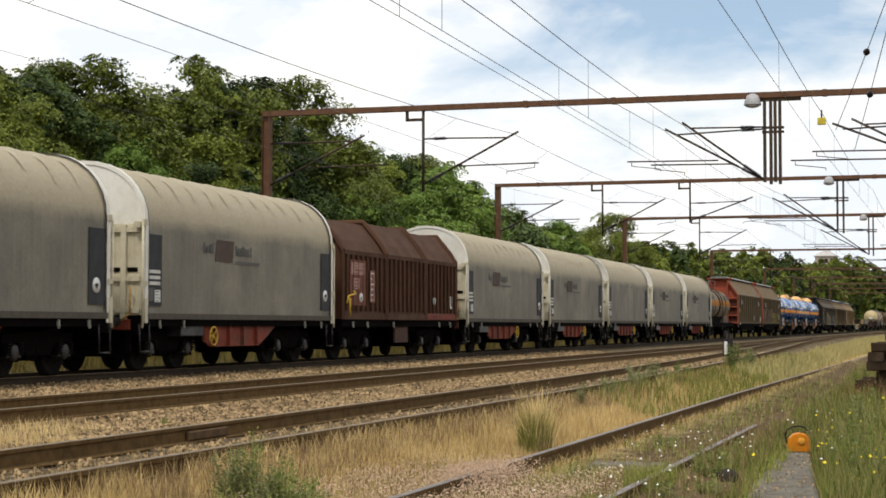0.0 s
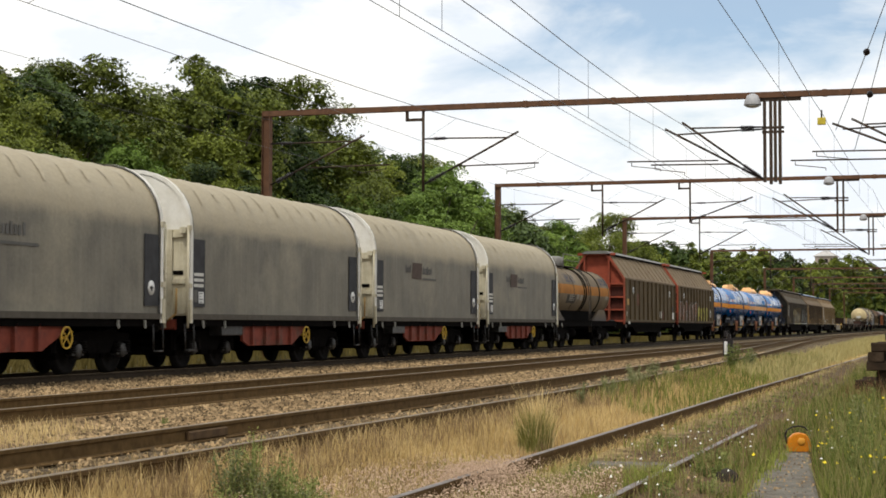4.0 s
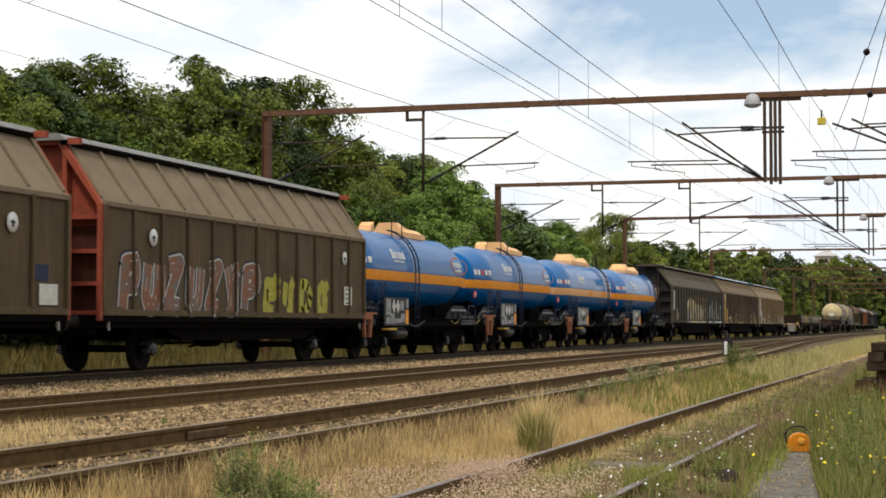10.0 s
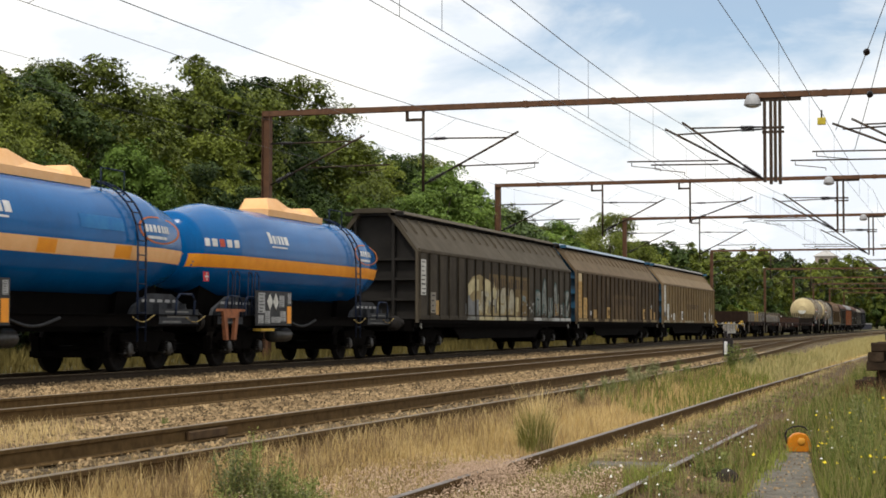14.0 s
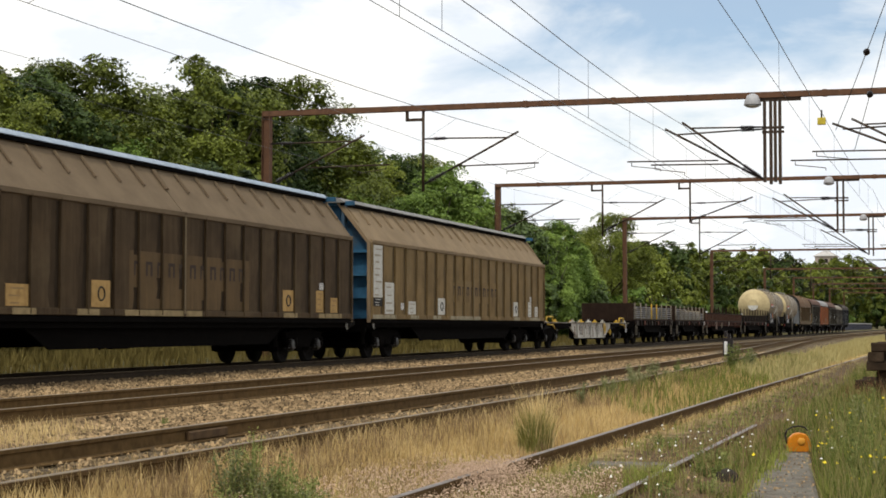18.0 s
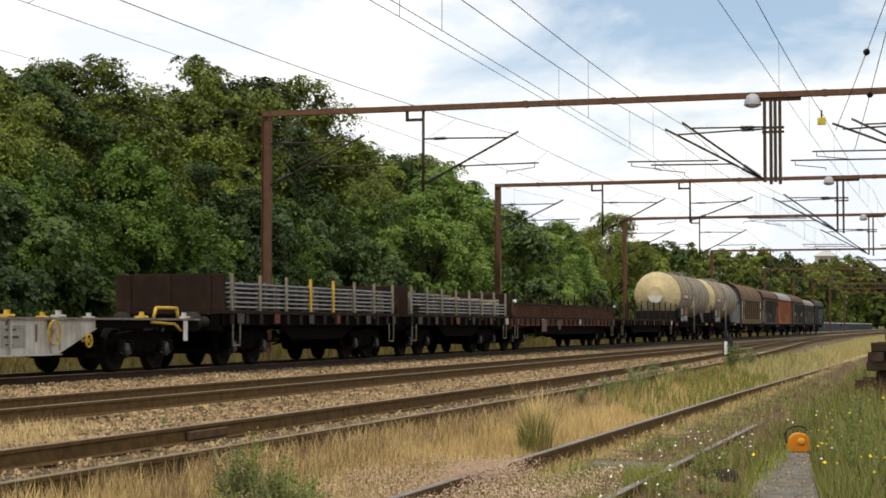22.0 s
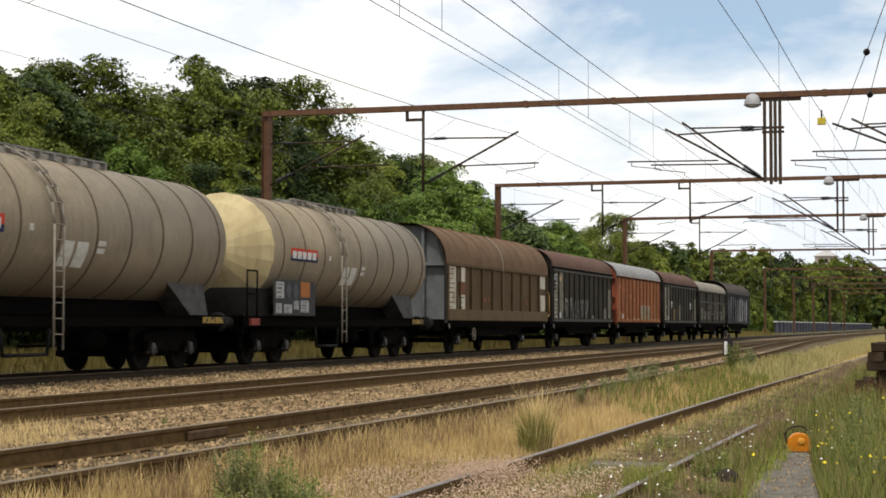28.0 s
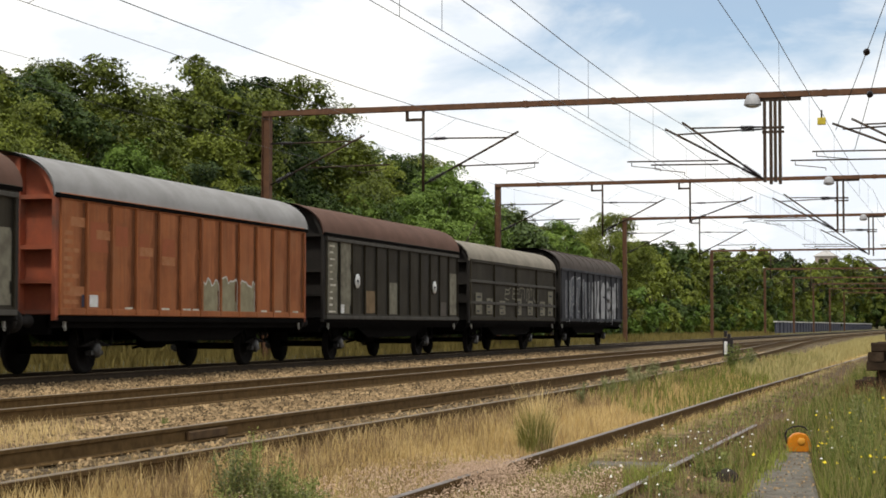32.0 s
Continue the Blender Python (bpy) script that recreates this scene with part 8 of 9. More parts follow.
for _k in range(7):
    tuft(28.2 + 0.25 * (_k % 3), 0.95 + 0.12 * _k, 70, 0.75, 0.16, M_RUSTWEED, "tall dead brown weed stalks before the sleeper stack", 60 + _k)
ROCK = Mesh().lathe((15.2, 1.96, -0.47), (0, 0, 1), [(0, 0.12), (0.05, 0.12), (0.12, 0.09), (0.15, 0.04), (0.16, 0.01)], 6, smooth=False)
solid("stone_block", ROCK, mat("dark_stone", (0.05, 0.042, 0.032), (0.03, 0.026, 0.02), rough=0.95, scale=9, fine=40, bump=0.6), "dark rough stone beside the slab", "stone")


def far_building():
    ob = thing("tall_building", "far pale-roofed tall building above the trees", "building", m=pose(700, 50.2, float(ground_z(700, 50)) - 0.2))
    wall = mat("far_render", (0.42, 0.36, 0.30), (0.34, 0.29, 0.24), rough=0.9, scale=0.3)
    roof = mat("far_roof", (0.52, 0.50, 0.48), (0.42, 0.40, 0.38), rough=0.8, scale=0.5)
    part("wall", Mesh().box(0, 12, -4.2, 4.2, 0, 28.2), wall, ob, "rendered wall")
    part("roof", Mesh().loft([[(-0.5 + q, -4.8 + q, z), (-0.5 + q, 4.8 - q, z), (12.5 - q, 4.8 - q, z), (12.5 - q, -4.8 + q, z)] for q, z in ((0, 28.2), (0.05, 28.4), (3.9, 30.6))]), roof, ob, "pale hipped roof")
    for k in range(3):
        for s in range(2):
            part("window", Mesh().box(-0.06, 0.02, -3.2 + 2.3 * k, -1.8 + 2.3 * k, 22.5 + 3 * s, 24.1 + 3 * s), M_INSUL, ob)


far_building()
# ---------------------------------------------------------------- the train, wagon by wagon
for _k, _s in enumerate((18.95, 31.30)):
    curtain_wagon(_s, seed=_k)
hood_wagon(43.05)
for _k, _s in enumerate((55.10, 67.20, 79.35, 91.50, 103.60)):
    curtain_wagon(_s, seed=10 + _k, logo=_k != 2)
old_tank(115.05)

M_SIDE_A = mat("brown_grey_wall", (0.116, 0.083, 0.043), (0.085, 0.061, 0.033), rough=0.8, scale=1.2, fine=25, streak=0.35, dirt=(0.118, 0.09, 0.056), runs=0.45)
M_ROOF_A = mat("dusty_tan_roof", (0.215, 0.163, 0.105), (0.175, 0.132, 0.087), rough=0.85, scale=1.5, streak=0.2, dirt=(0.22, 0.17, 0.115), runs=0.25)
M_CAP_A = mat("cap_grey", (0.22, 0.215, 0.20), (0.16, 0.155, 0.145), rough=0.6, scale=3)
w10 = sliding_wagon("sliding_wall_wagon", "tall brown-grey sliding-wall wagon with red ends", 129.60, 15.70, M_SIDE_A, M_ROOF_A, M_REDEND, cap=M_CAP_A, axles=(3.1, 12.6))
disc(w10, 2.2, 2.75, -1.465, 0.18)
disc(w10, 13.6, 2.75, -1.465, 0.18)
plate(w10, 0.55, 1.1, 2.0, 2.3, -1.45, M_LABEL_TAN)
plate(w10, 0.3, 0.5, 1.45, 1.65, -1.45, M_LABEL)
plate(w10, 0.75, 1.25, 1.05, 1.18, -1.47, M_LABEL)
plate(w10, 3.4, 4.3, 2.0, 2.6, -1.43, mat_once("faded_red_mark", (0.15, 0.07, 0.045), scale=4))
plate(w10, 10.3, 10.9, 1.38, 1.75, -1.45, M_LABEL)
plate(w10, 11.3, 11.9, 1.3, 1.75, -1.43, mat_once("faded_red_mark", (0.15, 0.07, 0.045)))
plate(w10, 14.55, 15.2, 1.32, 1.7, -1.45, M_LABEL)
plate(w10, 14.3, 14.9, 1.75, 2.05, -1.43, mat_once("faded_blue_mark", (0.04, 0.05, 0.085)))
w11 = sliding_wagon("sliding_wall_wagon", "tall brown-grey sliding-wall wagon with sprayed graffiti", 146.45, 15.35, M_SIDE_A, M_ROOF_A, M_REDEND, cap=M_CAP_A, axles=(3.0, 12.4))
disc(w11, 2.2, 2.75, -1.465, 0.18)
disc(w11, 13.6, 2.75, -1.465, 0.18)
M_TAG_EDGE = mat("spray_pale", (0.55, 0.55, 0.52), (0.4, 0.4, 0.37), rough=0.6, scale=8)
M_TAG_YEL = mat("spray_yellow", (0.42, 0.38, 0.05), (0.3, 0.28, 0.05), rough=0.6, scale=6)
M_TAG_DK = mat("spray_dark", (0.05, 0.045, 0.04), rough=0.6)
M_TAG_HALO = mat("spray_navy", (0.035, 0.036, 0.05), (0.05, 0.045, 0.05), rough=0.7, scale=5)
M_TAG_RUST = mat("spray_rust", (0.23, 0.105, 0.06), (0.17, 0.14, 0.125), rough=0.6, scale=3, mix=0.3)
graffiti(w11, 0.75, 7.75, 1.28, 2.28, "abcbcda", ((0.27, M_TAG_HALO), (0.215, M_TAG_EDGE), (0.175, M_TAG_RUST)), 0.18, 3, M_TAG_EDGE)
graffiti(w11, 7.9, 12.6, 1.24, 2.06, "hgef", ((0.19, M_TAG_DK), (0.155, M_TAG_YEL)), 0.19, 4, mat_once("spray_pale_yellow", (0.62, 0.60, 0.22)))
plate(w11, 13.6, 14.2, 1.5, 2.0, -1.45, M_LABEL, rows=3)

for _k, _s in enumerate((161.6, 174.7, 187.8, 200.95)):
    blue_tank(_s, 12.4, M_PEACH if _k in (2,) else M_ORANGE, _k, _k < 2)

M_SIDE_B = mat("dark_wall", (0.055, 0.043, 0.028), (0.038, 0.030, 0.020), rough=0.8, scale=1.2, streak=0.3, dirt=(0.085, 0.07, 0.05), spec=0.15, runs=0.45)
M_ROOF_B = mat("dark_roof", (0.098, 0.080, 0.056), (0.077, 0.063, 0.045), rough=0.8, scale=1.5)
M_DARKEND = mat("dark_end", (0.028, 0.025, 0.022), (0.02, 0.018, 0.016), rough=0.7, scale=2)
M_CAP_B = mat("cap_bluegrey", (0.30, 0.36, 0.43), (0.22, 0.27, 0.33), rough=0.5, scale=3)
M_SIDE_C = mat("brown_wall", (0.078, 0.050, 0.025), (0.050, 0.033, 0.018), rough=0.8, scale=1.2, streak=0.35, dirt=(0.118, 0.084, 0.045), runs=0.45)
M_ROOF_C = mat("dusty_brown_roof", (0.165, 0.120, 0.074), (0.132, 0.096, 0.060), rough=0.85, scale=1.5)
M_SIDE_C2 = mat("olive_brown_wall", (0.245, 0.162, 0.069), (0.155, 0.104, 0.047), rough=0.8, scale=1.2, streak=0.4, dirt=(0.225, 0.165, 0.085), runs=0.45)
M_ROOF_C2 = mat("dusty_tan_brown_roof", (0.245, 0.178, 0.106), (0.195, 0.142, 0.086), rough=0.85, scale=1.5)
w16 = sliding_wagon("sliding_wall_wagon", "long dark sliding-wall wagon with pale graffiti", 215.45, 21.55, M_SIDE_B, M_ROOF_B, M_DARKEND, ribs=10, ribtype="round", two_axle=False, zt=4.55, ze=3.25, roofribs=True, roofspan=(0.45, 0.9))
plate(w16, 0.25, 0.75, 1.9, 3.0, -1.45, M_LABEL, rows=5)
plate(w16, 1.0, 1.5, 1.35, 2.0, -1.45, mat_once("faint_label", (0.30, 0.27, 0.22)), rows=3)
plate(w16, 2.0, 2.4, 1.3, 1.75, -1.48, M_LABEL_TAN)
M_TAG_GREY = mat("spray_grey", (0.23, 0.23, 0.20), (0.10, 0.095, 0.08), rough=0.6, scale=4, mix=0.3)
M_TAG_TEAL = mat("spray_teal", (0.13, 0.17, 0.16), (0.28, 0.30, 0.28), rough=0.6, scale=4, mix=0.3)
M_TAG_TAN = mat_once("spray_tan", (0.26, 0.225, 0.15), (0.13, 0.11, 0.075), scale=2.5, mix=0.3, streak=0.5)
plate(w16, 8.3, 14.2, 1.32, 2.78, -1.42, mat_once("ghost_tan", (0.20, 0.135, 0.055), (0.12, 0.085, 0.04), scale=1.6, mix=0.8, runs=0.4), "ghost_panel", "faded tan panel with worn lettering")
for _k in range(10):
    plate(w16, 8.5 + 0.56 * _k, 8.6 + 0.56 * _k, 2.3, 2.66, -1.46, mat_once("faded_letters", (0.06, 0.044, 0.035)), "lettering")
    plate(w16, 8.78 + 0.56 * _k, 8.88 + 0.56 * _k, 2.3, 2.66 - 0.12 * (_k % 3 == 1), -1.46, mat_once("faded_letters", (0.06, 0.044, 0.035)), "lettering")
plate(w16, 5.3, 6.9, 1.32, 2.0, -1.424, mat_once("grey_primer", (0.22, 0.225, 0.225), (0.15, 0.152, 0.15), scale=3), "painted_patch", "grey painted-over patch")
M_HALO_TAN = mat_once("spray_halo_tan", (0.38, 0.30, 0.15), (0.24, 0.18, 0.085), scale=1.8, mix=0.5, streak=0.4, runs=0.3)
M_HALO_PALE = mat_once("spray_halo_pale", (0.60, 0.52, 0.30), (0.42, 0.35, 0.19), scale=2.2, mix=0.4, streak=0.4, runs=0.3)
M_TAG_BONE = mat_once("spray_bone", (0.50, 0.46, 0.34), (0.33, 0.29, 0.2), scale=4, mix=0.35, streak=0.3)
M_TAG_UMBER = mat_once("spray_umber", (0.10, 0.075, 0.04), (0.065, 0.05, 0.03), scale=4)
for _pts, _half, _layer, _paint in (
        ([(5.7, 1.75), (6.1, 2.2), (7.0, 2.3), (8.0, 2.15), (9.2, 1.9)], 0.42, 0, M_HALO_TAN),
        ([(6.9, 1.65), (8.2, 1.65), (9.6, 1.65), (11.2, 1.7), (12.4, 1.62)], 0.34, 0.4, M_HALO_TAN),
        ([(5.6, 2.15), (6.2, 2.36), (6.9, 2.34)], 0.2, 1.0, M_HALO_PALE),
        ([(7.6, 2.3), (8.0, 2.36), (8.4, 2.28)], 0.22, 1.0, M_HALO_PALE),
        ([(8.75, 2.35), (9.0, 2.1), (9.3, 1.75), (9.45, 1.5)], 0.19, 1.0, M_HALO_PALE),
        ([(7.7, 1.45), (8.1, 1.85), (8.5, 1.95)], 0.16, 1.2, M_HALO_PALE)):
    paint_on("painted_halo", ribbon(_pts, _half), _layer, _paint, w16, w16, "pale tan sprayed cloud behind graffiti")
smears(w16, 6.9, 9.5, 1.34, 2.2, (M_TAG_BONE, M_HALO_PALE, M_TAG_GREY, M_TAG_UMBER), 13, 7, (0.8, 1.0, 0.75, 0.95))
graffiti(w16, 7.0, 9.5, 1.45, 2.15, "ma", ((0.15, M_TAG_UMBER), (0.10, M_TAG_BONE)), 0.12, 21, M_TAG_EDGE)
graffiti(w16, 9.6, 10.75, 1.46, 2.2, "s", ((0.21, M_TAG_UMBER), (0.16, M_TAG_BONE)), 0.16, 22)
graffiti(w16, 10.7, 11.05, 1.42, 2.4, "i", ((0.13, M_TAG_GREY), (0.07, M_TAG_BONE)), 0.1, 23)
graffiti(w16, 11.0, 11.95, 1.5, 2.2, "e", ((0.24, M_TAG_UMBER), (0.19, M_TAG_BONE)), 0.22, 24)
graffiti(w16, 11.9, 12.7, 1.45, 2.1, "i", ((0.24, M_HALO_TAN), (0.15, M_HALO_PALE)), 0.1, 25)
paint_on("painted_patch", ribbon([(13.0, 1.95), (13.2, 2.0), (13.5, 1.93)], 0.1), 2, M_TAG_TEAL, w16, w16, "teal sprayed patch")
_rr = random.Random(31)
for _k in range(16):
    _x, _z = _rr.uniform(12.9, 14.8), _rr.uniform(1.38, 1.85)
    paint_on("paint_fleck", [[(_x + _rr.uniform(0.03, 0.11) * math.cos(_a * math.pi / 3), _z + _rr.uniform(0.02, 0.08) * math.sin(_a * math.pi / 3)) for _a in range(6)]], 2, (M_TAG_EDGE, M_TAG_GREY)[_k % 2], w16, w16)
M_DARK_TEAL = mat_once("spray_dark_teal", (0.02, 0.055, 0.05), (0.04, 0.10, 0.09), scale=3)
smears(w16, 14.9, 21.1, 1.32, 2.5, (M_TAG_TEAL, M_TAG_GREY, M_DARK_TEAL, M_TAG_GREY, M_SIDE_B), 34, 8, (0.45, 0.6, 0.85, 0.5, 0.9, 0.5, 0.6))
for _a, _b, _top, _c, _sd in ((14.9, 16.1, 2.2, "n", 41), (16.1, 17.1, 2.6, "v", 42), (17.1, 17.9, 2.15, "b", 43), (17.9, 19.2, 2.55, "v", 44), (20.0, 21.2, 2.3, "c", 45)):
    graffiti(w16, _a, _b, 1.42, _top, _c, ((0.20, M_DARK_TEAL), (0.145, M_TAG_TEAL), (0.06, M_TAG_GREY)), 0.14, _sd, M_TAG_EDGE)
plate(w16, 18.05, 18.85, 1.38, 1.85, -1.468, M_LABEL_TAN, rows=3)
plate(w16, 19.2, 19.9, 1.42, 1.72, -1.468, mat_once("black_plate", (0.03, 0.03, 0.03)), rows=2, ink=M_LABEL)
for _x0, _x1, _paint in ((5.4, 6.9, M_TAG_GREY), (6.95, 8.9, M_HALO_PALE), (8.95, 10.6, M_TAG_BONE), (10.95, 12.8, M_HALO_PALE), (12.9, 13.6, M_TAG_BONE), (14.9, 16.2, M_TAG_EDGE), (16.25, 18.0, M_TAG_GREY), (18.05, 19.3, M_TAG_EDGE), (19.5, 21.4, M_TAG_EDGE)):
    part("sill_patch", Mesh().box(_x0, _x1, -1.4715, -1.466, 1.145, 1.262), _paint, w16, "pale patch on the sill")
for _s, _lab, _m in ((238.25, "long brown sliding-wall wagon with blue ends and tan labels", M_LABEL_TAN), (260.90, "long brown sliding-wall wagon with blue ends and white labels", M_LABEL)):
    _side, _roof = (M_SIDE_C, M_ROOF_C) if _m is M_LABEL_TAN else (M_SIDE_C2, M_ROOF_C2)
    w = sliding_wagon("sliding_wall_wagon", _lab, _s, 21.25, _side, _roof, M_BLUEEND, ribs=10, ribtype="round", two_axle=False, zt=4.55, ze=3.3, cap=M_CAP_B if _m is M_LABEL_TAN else M_CAP_A, roofribs=True, roofspan=(0.45, 0.9))
    _ink = mat_once("washed_ink", (0.34, 0.22, 0.10), (0.28, 0.19, 0.09), scale=4) if _m is M_LABEL_TAN else mat_once("faded_ink", (0.22, 0.17, 0.10))
    if _m is M_LABEL_TAN:
        M_OCHRE = mat_once("label_ochre", (0.60, 0.40, 0.15), (0.44, 0.24, 0.07), scale=2.0, mix=0.5, streak=0.4, runs=0.3)
        plate(w, 0.12, 1.02, 1.29, 2.9, -1.482, M_OCHRE, rows=5, ink=_ink, seed=2, label="tall rust-stained ochre label")
        plate(w, 0.12, 1.02, 2.9, 3.24, -1.482, mat_once("label_cream", (0.66, 0.55, 0.34), (0.55, 0.42, 0.22), scale=3), label="cream upper end of the label")
        plate(w, 1.24, 2.1, 1.29, 2.2, -1.482, M_OCHRE, rows=3, ink=_ink, seed=3)
    else:
        _ink = mat_once("washed_grey_ink", (0.40, 0.36, 0.29), (0.33, 0.29, 0.22), scale=4)
        plate(w, 0.12, 0.95, 1.75, 3.24, -1.482, _m, rows=5, ink=_ink, seed=2, label="tall stained white label")
        plate(w, 0.12, 0.95, 1.50, 1.74, -1.482, mat_once("black_plate", (0.03, 0.03, 0.03)), rows=2, ink=M_LABEL)
        plate(w, 1.24, 2.1, 1.29, 2.2, -1.482, _m, rows=3, ink=_ink, seed=3)
    plate(w, 2.75, 3.05, 1.42, 1.62, -1.482, M_WHITE, rows=3)
    plate(w, 3.7, 4.5, 1.29, 1.68, -1.482, _m, rows=2, ink=_ink)
    for _x in (6.05, 16.3):
        p = plate(w, _x, _x + 0.75, 1.30, 1.82, -1.482, _m)
        _c = sum(v.co.x for v in p.data.vertices) / len(p.data.vertices)
        part("arrow_ring", Mesh().ring((_c, -1.46, 1.56), (0, 1, 0), 0.13, 0.02, 16, 4), M_INK, p)
    plate(w, 18.7, 19.3, 1.29, 1.85, -1.482, _m, rows=3, ink=_ink)
    plate(w, 18.75, 19.1, 1.87, 2.05, -1.482, M_WHITE, rows=2)
    plate(w, 19.6, 20.2, 1.29, 1.68, -1.482, _m, rows=2, ink=_ink)
    plate(w, 8.1, 14.1, 1.29 if _m is M_LABEL_TAN else 1.72, 2.45, -1.424, mat_once("ghost_panel", (0.150, 0.096, 0.044), (0.085, 0.057, 0.030), scale=1.2, mix=0.8, runs=0.4) if _m is M_LABEL_TAN else _side, "ghost_panel")
    for _x, _x1 in ((0.2, 2.3), (3.7, 4.5), (6.0, 6.85), (7.9, 11.5), (16.2, 17.1), (18.6, 20.3)):
        part("sill_patch", Mesh().box(_x, _x1, -1.4715, -1.466, 1.145, 1.262), mat_once("sill_tan", (0.33, 0.25, 0.13), (0.22, 0.165, 0.085), scale=4) if _m is M_LABEL_TAN else mat_once("sill_pale", (0.36, 0.32, 0.22), (0.24, 0.2, 0.13), scale=4), w, "pale patch on the sill")
    part("seam_strip", Mesh().box(10.58, 10.64, -1.492, -1.482, 1.2, 3.3), mat_once("seam_tan", (0.22, 0.17, 0.10)), w, "pale sealing strip")
    for _k in range(11):
        _x = 8.3 + 0.52 * _k
        _b = Mesh()
        for _x0, _x1, _z0 in ((_x, _x + 0.08, 1.95), (_x + 0.2, _x + 0.29, 1.95), (_x + 0.08, _x + 0.2, 2.18)):
            _q = on_wall(w, _x0, _x1, _z0, 2.25, 0.010)
            _b.add(_q.v, _q.f)
        part("lettering", _b, mat_once("faded_letters", (0.06, 0.044, 0.035)), w, "faded dark lettering bar")
container_flat(282.75)
stake_wagon(302.2, 12.6, True, 1)
stake_wagon(315.6, 12.3, True, 2)
low_sided(328.2, 20.0, 3)
stake_wagon(349.4, 16.4, False, 4, end_boards=False, stakes=9)
insulated_tank(367.05, 1)
insulated_tank(382.2, 2)

M_SIDE_D = mat("umber_wall", (0.118, 0.078, 0.038), (0.085, 0.056, 0.028), rough=0.8, scale=1.2, streak=0.3, runs=0.45)
M_ROOF_D = mat("umber_roof", (0.165, 0.098, 0.052), (0.120, 0.073, 0.041), rough=0.8, scale=1.2, runs=0.35)
w26 = sliding_wagon("sliding_wall_wagon", "round-roofed umber sliding-wall wagon", 398.15, 14.1, M_SIDE_D, M_ROOF_D, M_GREYEND, style="round", ze=2.95, zt=4.28, ribs=5, axles=(2.6, 11.5), rim=M_AXLEBOX)
M_OLDLABEL = mat("stained_label", (0.66, 0.63, 0.54), (0.48, 0.44, 0.35), rough=0.8, scale=3.5, streak=0.5, dirt=(0.26, 0.20, 0.12))
plate(w26, 0.28, 1.1, 1.5, 2.9, -1.425, M_OLDLABEL, rows=6, ink=mat_once("faded_ink", (0.22, 0.17, 0.10)))
plate(w26, 1.44, 2.2, 2.41, 2.9, -1.425, M_OLDLABEL)
plate(w26, 1.44, 2.2, 2.0, 2.4, -1.425, mat_once("rust_mark", (0.2, 0.09, 0.045)))
plate(w26, 1.44, 2.2, 1.5, 1.98, -1.425, M_OLDLABEL, rows=2)
_arc = [(-1.475 * math.copysign(abs(math.cos(math.pi * i / 18)) ** 0.9, math.cos(math.pi * i / 18)), 3.0 + 1.33 * math.sin(math.pi * i / 18) ** 0.9) for i in range(0, 13)]
part("roof_seam", Mesh().loft([[(x, y, z) for y, z in _arc] for x in (7.02, 7.13)], closed=False), mat_once("seam_pale", (0.36, 0.33, 0.26)), w26, "pale sealing strip over the roof")
part("seam_strip", Mesh().box(7.03, 7.10, -1.492, -1.483, 1.5, 3.0), mat_once("seam_pale", (0.36, 0.33, 0.26)), w26, "pale sealing strip")
part("lower_sill", Mesh().box(0.12, 13.98, -1.50, -1.42, 1.12, 1.49, 0.015), mat_once("sill_olive", (0.135, 0.095, 0.048), (0.105, 0.074, 0.04), scale=2), w26, "olive-brown lower sill")
for _x in (4.5, 5.0, 10.4):
    plate(w26, _x, _x + 0.35, 1.75, 1.95, -1.44, mat_once("rust_mark", (0.2, 0.09, 0.045)))
plate(w26, 13.0, 13.8, 2.4, 2.9, -1.425, M_OLDLABEL)
plate(w26, 13.05, 13.8, 1.52, 2.15, -1.425, M_OLDLABEL)
part("hand_rail", Mesh().path([(14.0, -1.5, 1.3), (14.15, -1.52, 1.4), (14.15, -1.52, 2.2), (14.0, -1.5, 2.3)], 0.025), M_LABEL_TAN, w26)
handwheel(w26, 3.34, 0.66, -1.42, M_STAKE, 0.2)
M_SIDE_E = mat("black_wall", (0.040, 0.033, 0.021), (0.029, 0.024, 0.0155), rough=0.8, scale=1.2, streak=0.25, dirt=(0.032, 0.027, 0.022), spec=0.15, runs=0.45)
M_ROOF_E = mat("maroon_roof", (0.132, 0.073, 0.053), (0.105, 0.06, 0.044), rough=0.85, scale=1.5)
M_OR = mat("orange_brown_wall", (0.375, 0.130, 0.047), (0.245, 0.084, 0.033), rough=0.75, scale=1.0, streak=0.45, dirt=(0.30, 0.138, 0.066), runs=0.45)
M_OREND = mat("orange_red_end", (0.36, 0.10, 0.05), (0.25, 0.075, 0.045), rough=0.7, scale=2, dirt=(0.13, 0.07, 0.05))
M_ROOF_F = mat("grey_roof", (0.30, 0.293, 0.285), (0.235, 0.228, 0.22), rough=0.7, scale=1.5)
M_ROOF_G = mat("tan_roof", (0.27, 0.24, 0.19), (0.2, 0.178, 0.14), rough=0.8, scale=1.5)
M_ROOF_H = mat("brown_dark_roof", (0.075, 0.06, 0.05), (0.058, 0.047, 0.04), rough=0.8, scale=1.5)
M_PALE = mat("worn_pale_panel", (0.22, 0.205, 0.15), (0.13, 0.115, 0.085), rough=0.8, scale=5, streak=0.4)
low = dict(style="round", ze=3.32, zt=4.18, ribs=6, ribtype="round", roofribs=False, relief=0.03)
w27 = sliding_wagon("sliding_wall_wagon", "black-brown sliding-wall wagon with white outline graffiti", 413.2, 12.5, M_SIDE_E, M_ROOF_E, M_DARKEND, axles=(2.3, 10.2), **low)
